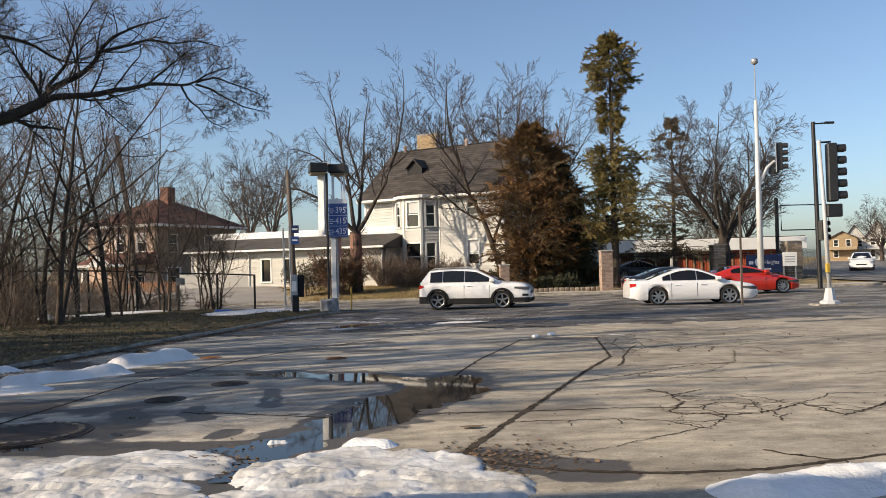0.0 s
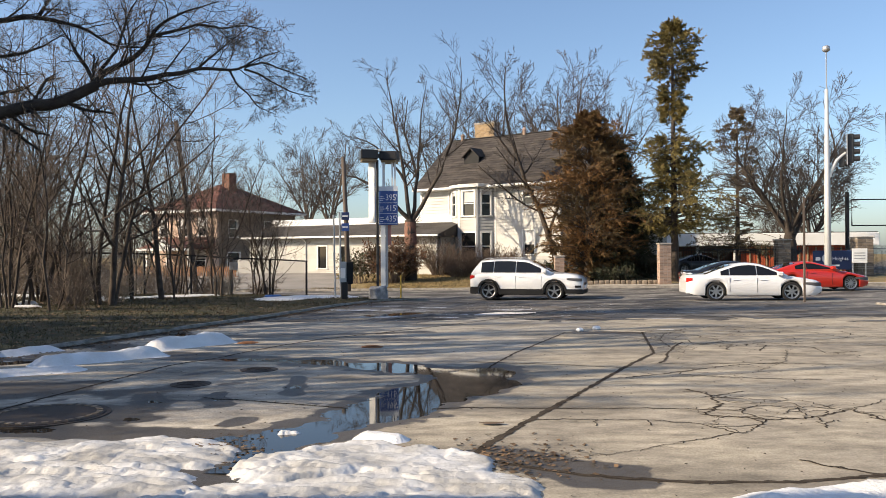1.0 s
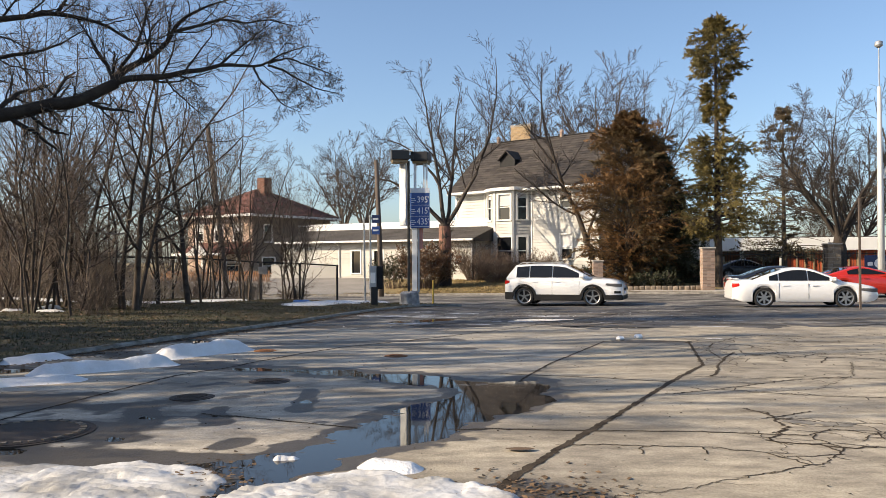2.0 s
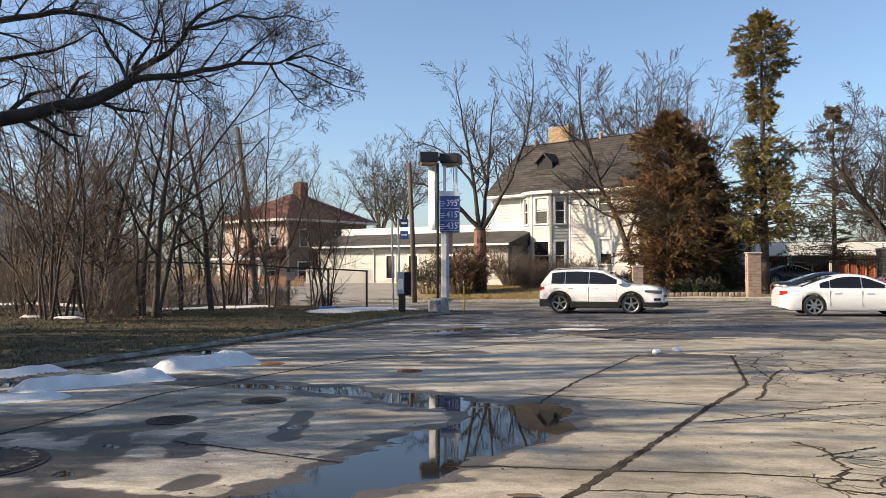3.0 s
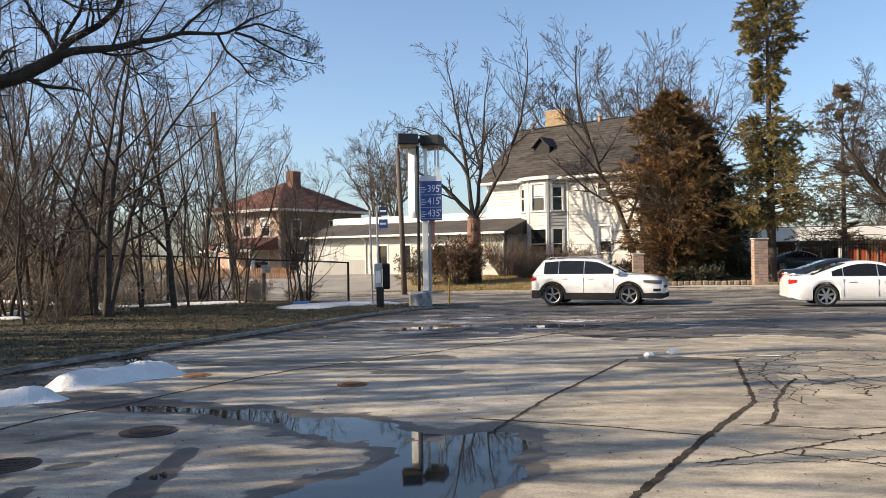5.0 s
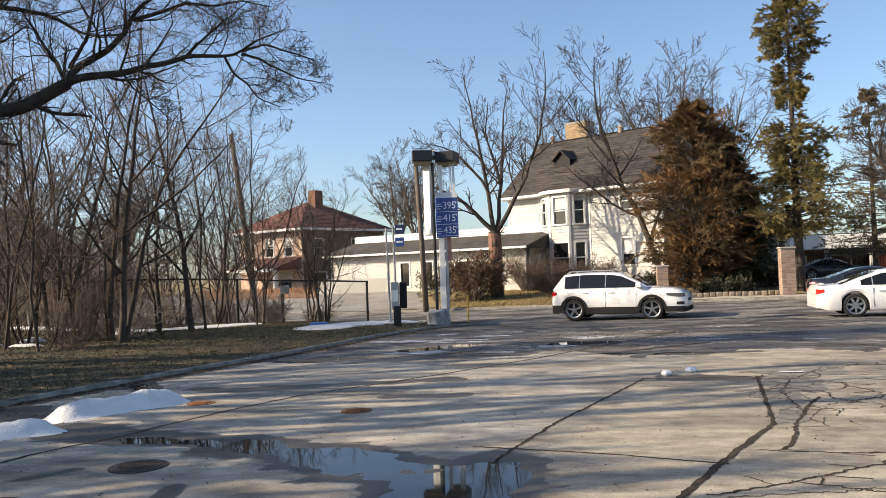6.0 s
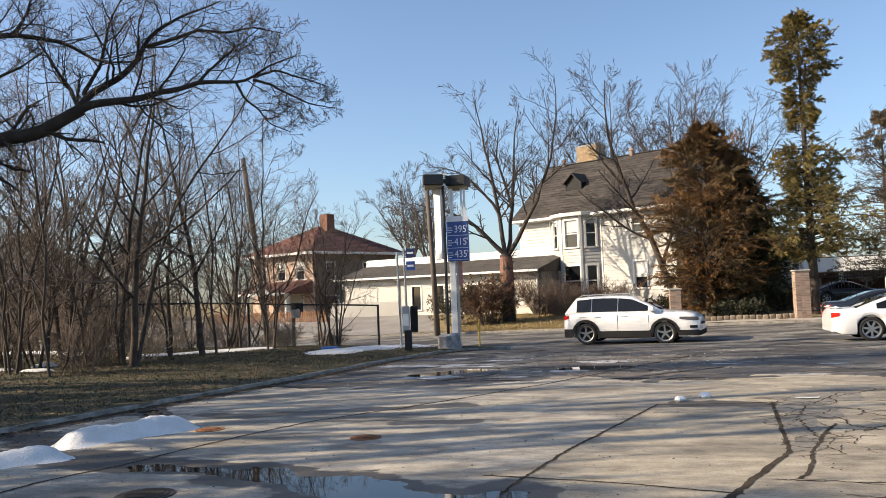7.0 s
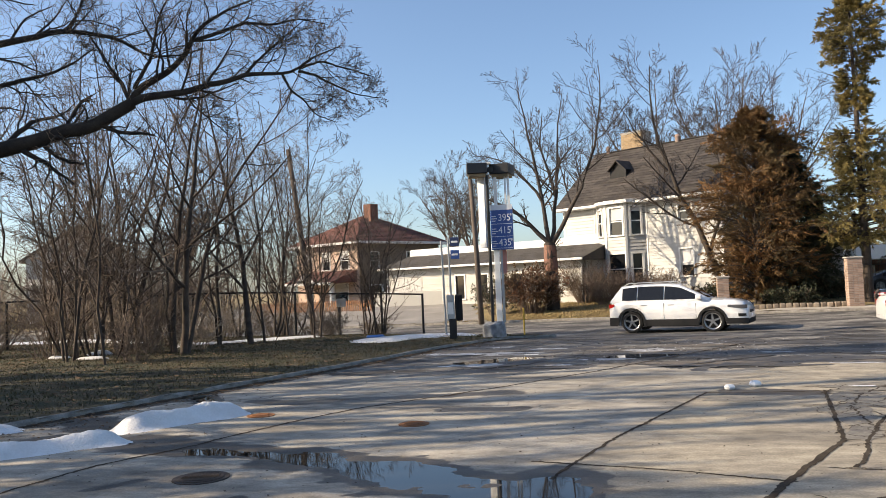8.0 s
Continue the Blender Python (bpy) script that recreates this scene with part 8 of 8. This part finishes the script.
mound("snow_patch", "thin strip of snow behind the thicket", [(-21.4, 31.6), (-18.5, 32.2), (-15.4, 30.7)], 0.5, 0.09, 313, lawn_z, snow_white, 0.15, 0.2)
for k, (x, y, r, h) in enumerate(((-13.4, 25.6, 0.35, 0.12), (-12.0, 27.7, 0.22, 0.18), (-12.6, 24.2, 0.4, 0.06), (-14.0, 24.8, 0.3, 0.08))):
    mound("snow_patch", "small lump of snow on the lawn", [(x, y), (x + r, y + 0.1)], r * 0.6, h, 320 + k, lawn_z, snow_white, 0.05)
for k, (x, y, r, q) in enumerate(((-2.3, 22.9, 0.7, 0.18), (-1.9, 25.4, 0.9, 0.2), (0.9, 24.1, 0.25, 0.1), (0.3, 23.6, 0.5, 0.12), (4.0, 18.7, 0.17, 0.06), (1.2, 25.6, 0.6, 0.16), (4.7, 22.0, 0.5, 0.08), (-3.4, 25.6, 0.8, 0.15), (3.9, 24.6, 0.5, 0.1), (-0.6, 22.6, 0.3, 0.06), (2.6, 23.2, 0.3, 0.05), (-1.2, 26.6, 0.5, 0.08), (2.8, 27.2, 0.4, 0.07), (-2.6, 27.4, 0.45, 0.1), (5.8, 24.0, 0.3, 0.05), (1.9, 22.0, 0.2, 0.05))):
    single("ice_patch", wavy_patch(x, y, r, q * (2.2 if k != 4 else 1), 340 + k, -0.007 if k != 4 else 0.02, lot_z, 48, 0.0, 0.3), slush_grey if k != 4 else snow_white, "thin frozen slush patch on the asphalt", "ice")
for x, y, s in ((2.21, 18.66, 0.075), (2.60, 18.95, 0.085)):
    g = Geo().box(-s, s, -s * 0.8, s * 0.8, 0, s * 1.1, s * 0.42)
    single("snow_lump", g, rag_white, "fist-sized white lump on the paving", "snow", m=pose(x, y, float(lot_z(x, y)) - 0.01, 0, 0, 30))


def cover(x, y, r, mat, label, ring=False):
    z = float(lot_z(x, y))
    ob = thing("manhole_cover", label, "manhole cover", pose(x, y, z))
    part("lid", Geo().tube([(0, 0, -0.02), (0, 0, 0.012), (0, 0, 0.016)], [r, r, r - 0.02], 32), mat, ob)
    part("frame", Geo().tube([(0, 0, -0.02), (0, 0, 0.008)], r + 0.05, 32), iron_cover if mat is not rust else rust, ob)
    if ring:
        for i in range(28):
            a = 2 * math.pi * i / 28
            part("tread_block", Geo().box(r - 0.09, r - 0.035, -0.03, 0.03, 0.012, 0.024, m=pose(0, 0, 0, 0, 0, math.degrees(a))), rock, ob)
    else:
        for i in range(-3, 4):
            w = math.sqrt(max(0.0, (r * 0.8) ** 2 - (i * r * 0.22) ** 2))
            part("rib", Geo().box(-w, w, i * r * 0.22 - 0.012, i * r * 0.22 + 0.012, 0.014, 0.022), mat, ob)


cover(-1.76, 15.8, 0.14, rust, "small rusty orange manhole cover in concrete")
cover(-4.12, 16.5, 0.14, rust, "small rusty orange manhole cover in concrete")
cover(-3.02, 12.97, 0.21, iron_cover, "round dark iron manhole cover in concrete")
cover(-3.55, 11.71, 0.20, iron_cover, "round dark iron manhole cover in concrete")
cover(-4.35, 9.75, 0.56, iron_cover, "large round dark tank lid ringed with blocks", True)
single("debris", wavy_patch(0.1, 9.27, 0.12, 0.05, 360, 0.02, lot_z, 16), leaf_litter, "flattened scrap of brown litter", "litter")
mound("snow_lump", "crust of ice lying beside the puddle", [(-1.78, 8.93), (-1.66, 8.96)], 0.06, 0.035, 361, lot_z, snow_white, 0.02, 0.6, 0.1)
single("scrap", Geo().box(-0.28, 0.28, -0.15, 0.15, 0, 0.10, 0.04), blue_scrap, "crumpled blue plastic sheet on the lawn", "litter", m=pose(-7.0, 30.6, float(lawn_z(-7.0, 30.6)) - 0.01, 0, 0, 20))

# loose grit and leaves, and the grass
rng = np.random.default_rng(8)


def scatter(name, label, count, region, floor, size, material, tall_=0.0):
    """Many small flat bits or upright blades, as one mesh."""
    pts = region(rng, count)
    z = floor(pts[:, 0], pts[:, 1])
    a = rng.uniform(0, 6.28, len(pts))
    s = size * rng.uniform(0.5, 1.5, len(pts))
    c, d = np.cos(a) * s, np.sin(a) * s
    if tall_:
        h = tall_ * rng.uniform(0.4, 1.3, len(pts))
        lx, ly = rng.normal(size=len(pts)) * h * 0.5, rng.normal(size=len(pts)) * h * 0.5
        v = np.stack([np.stack([pts[:, 0] - c, pts[:, 1] - d, z - 0.005], 1), np.stack([pts[:, 0] + c, pts[:, 1] + d, z - 0.005], 1), np.stack([pts[:, 0] + lx, pts[:, 1] + ly, z + h], 1)], 1).reshape(-1, 3)
        me = array_mesh(name, v, np.arange(len(v)).reshape(-1, 3))
    else:
        t = rng.uniform(-0.4, 0.4, (len(pts), 2)) * s[:, None]
        v = np.stack([np.stack([pts[:, 0] - c, pts[:, 1] - d, z + 0.006], 1), np.stack([pts[:, 0] + d * 0.6, pts[:, 1] - c * 0.6, z + 0.008 + np.abs(t[:, 0])], 1),
                      np.stack([pts[:, 0] + c, pts[:, 1] + d, z + 0.006 + np.abs(t[:, 1])], 1), np.stack([pts[:, 0] - d * 0.6, pts[:, 1] + c * 0.6, z + 0.006], 1)], 1).reshape(-1, 3)
        me = array_mesh(name, v, np.arange(len(v)).reshape(-1, 4))
    return tagged(part(name, me, material), label, kind="stuff")


def on_lawn(r, n):
    p = np.stack([r.uniform(-22, -1.6, n * 2), r.uniform(11, 37, n * 2)], 1)
    return p[beside_lot(p[:, 0] + 0.2, p[:, 1])][:n]


def on_far_lawn(r, n):
    p = np.stack([r.uniform(-9, 6, n * 2), r.uniform(44, 56, n * 2)], 1)
    s = across(p[:, 0], p[:, 1])
    return p[(s > FAR_KERB + 0.35) & ((p[:, 0] > -6.0) | (s < 47))][:n]


def on_lot(r, n):
    p = np.stack([r.uniform(-8, 9, n * 2), r.uniform(6.5, 26, n * 2)], 1)
    return p[~beside_lot(p[:, 0], p[:, 1]) & (lot_z(p[:, 0], p[:, 1]) > -0.008)][:n]


def by_kerb(r, n):
    y = r.uniform(9, 31, n)
    return np.stack([kerb_x(y) + np.abs(r.normal(size=n)) * 0.35 + 0.03, y], 1)


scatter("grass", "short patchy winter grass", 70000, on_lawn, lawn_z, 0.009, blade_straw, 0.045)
scatter("leaf_litter", "brown fallen leaves on the lawn", 9000, on_lawn, lawn_z, 0.045, leaf_litter)
scatter("grass", "dry straw-coloured grass on the verge", 26000, on_far_lawn, far_lawn, 0.014, verge_straw, 0.10)
scatter("grit", "loose grit and crumbs on the paving", 2600, on_lot, lot_z, 0.012, seam_dirt)
def on_asphalt(r, n):
    p = np.stack([r.normal(1.0, 2.6, n * 3), r.normal(25.0, 2.4, n * 3)], 1)
    return p[(p[:, 0] > kerb_x(np.minimum(p[:, 1], 31)) + 0.2) & (p[:, 1] > 20.6 + 1.4 * r.random(n * 3)) & (across(p[:, 0], p[:, 1]) < 29.5)][:n]


def by_banks(r, n):
    return np.concatenate([np.stack([r.normal(0.15, 0.35, n // 2), r.normal(8.0, 0.3, n // 2)], 1), np.stack([r.normal(-2.0, 0.3, n // 4), r.normal(8.3, 0.35, n // 4)], 1), np.stack([r.normal(-6.4, 0.8, n // 4), r.normal(15.3, 0.7, n // 4)], 1)])


scatter("grit", "brown dirt and crumbs at the rims of the snow", 900, by_banks, lot_z, 0.022, leaf_litter)
scatter("ice_crumbs", "crumbs of ice and pale gravel on the asphalt", 600, on_asphalt, lambda x, y: lot_z(x, y) - 0.014, 0.024, slush_grey)
scatter("grit", "dark crumbled asphalt and gravel", 900, on_asphalt, lambda x, y: lot_z(x, y) - 0.014, 0.03, tar_dark)
scatter("grit", "leaves and grit gathered along the kerb", 1800, by_kerb, lot_z, 0.028, leaf_litter)
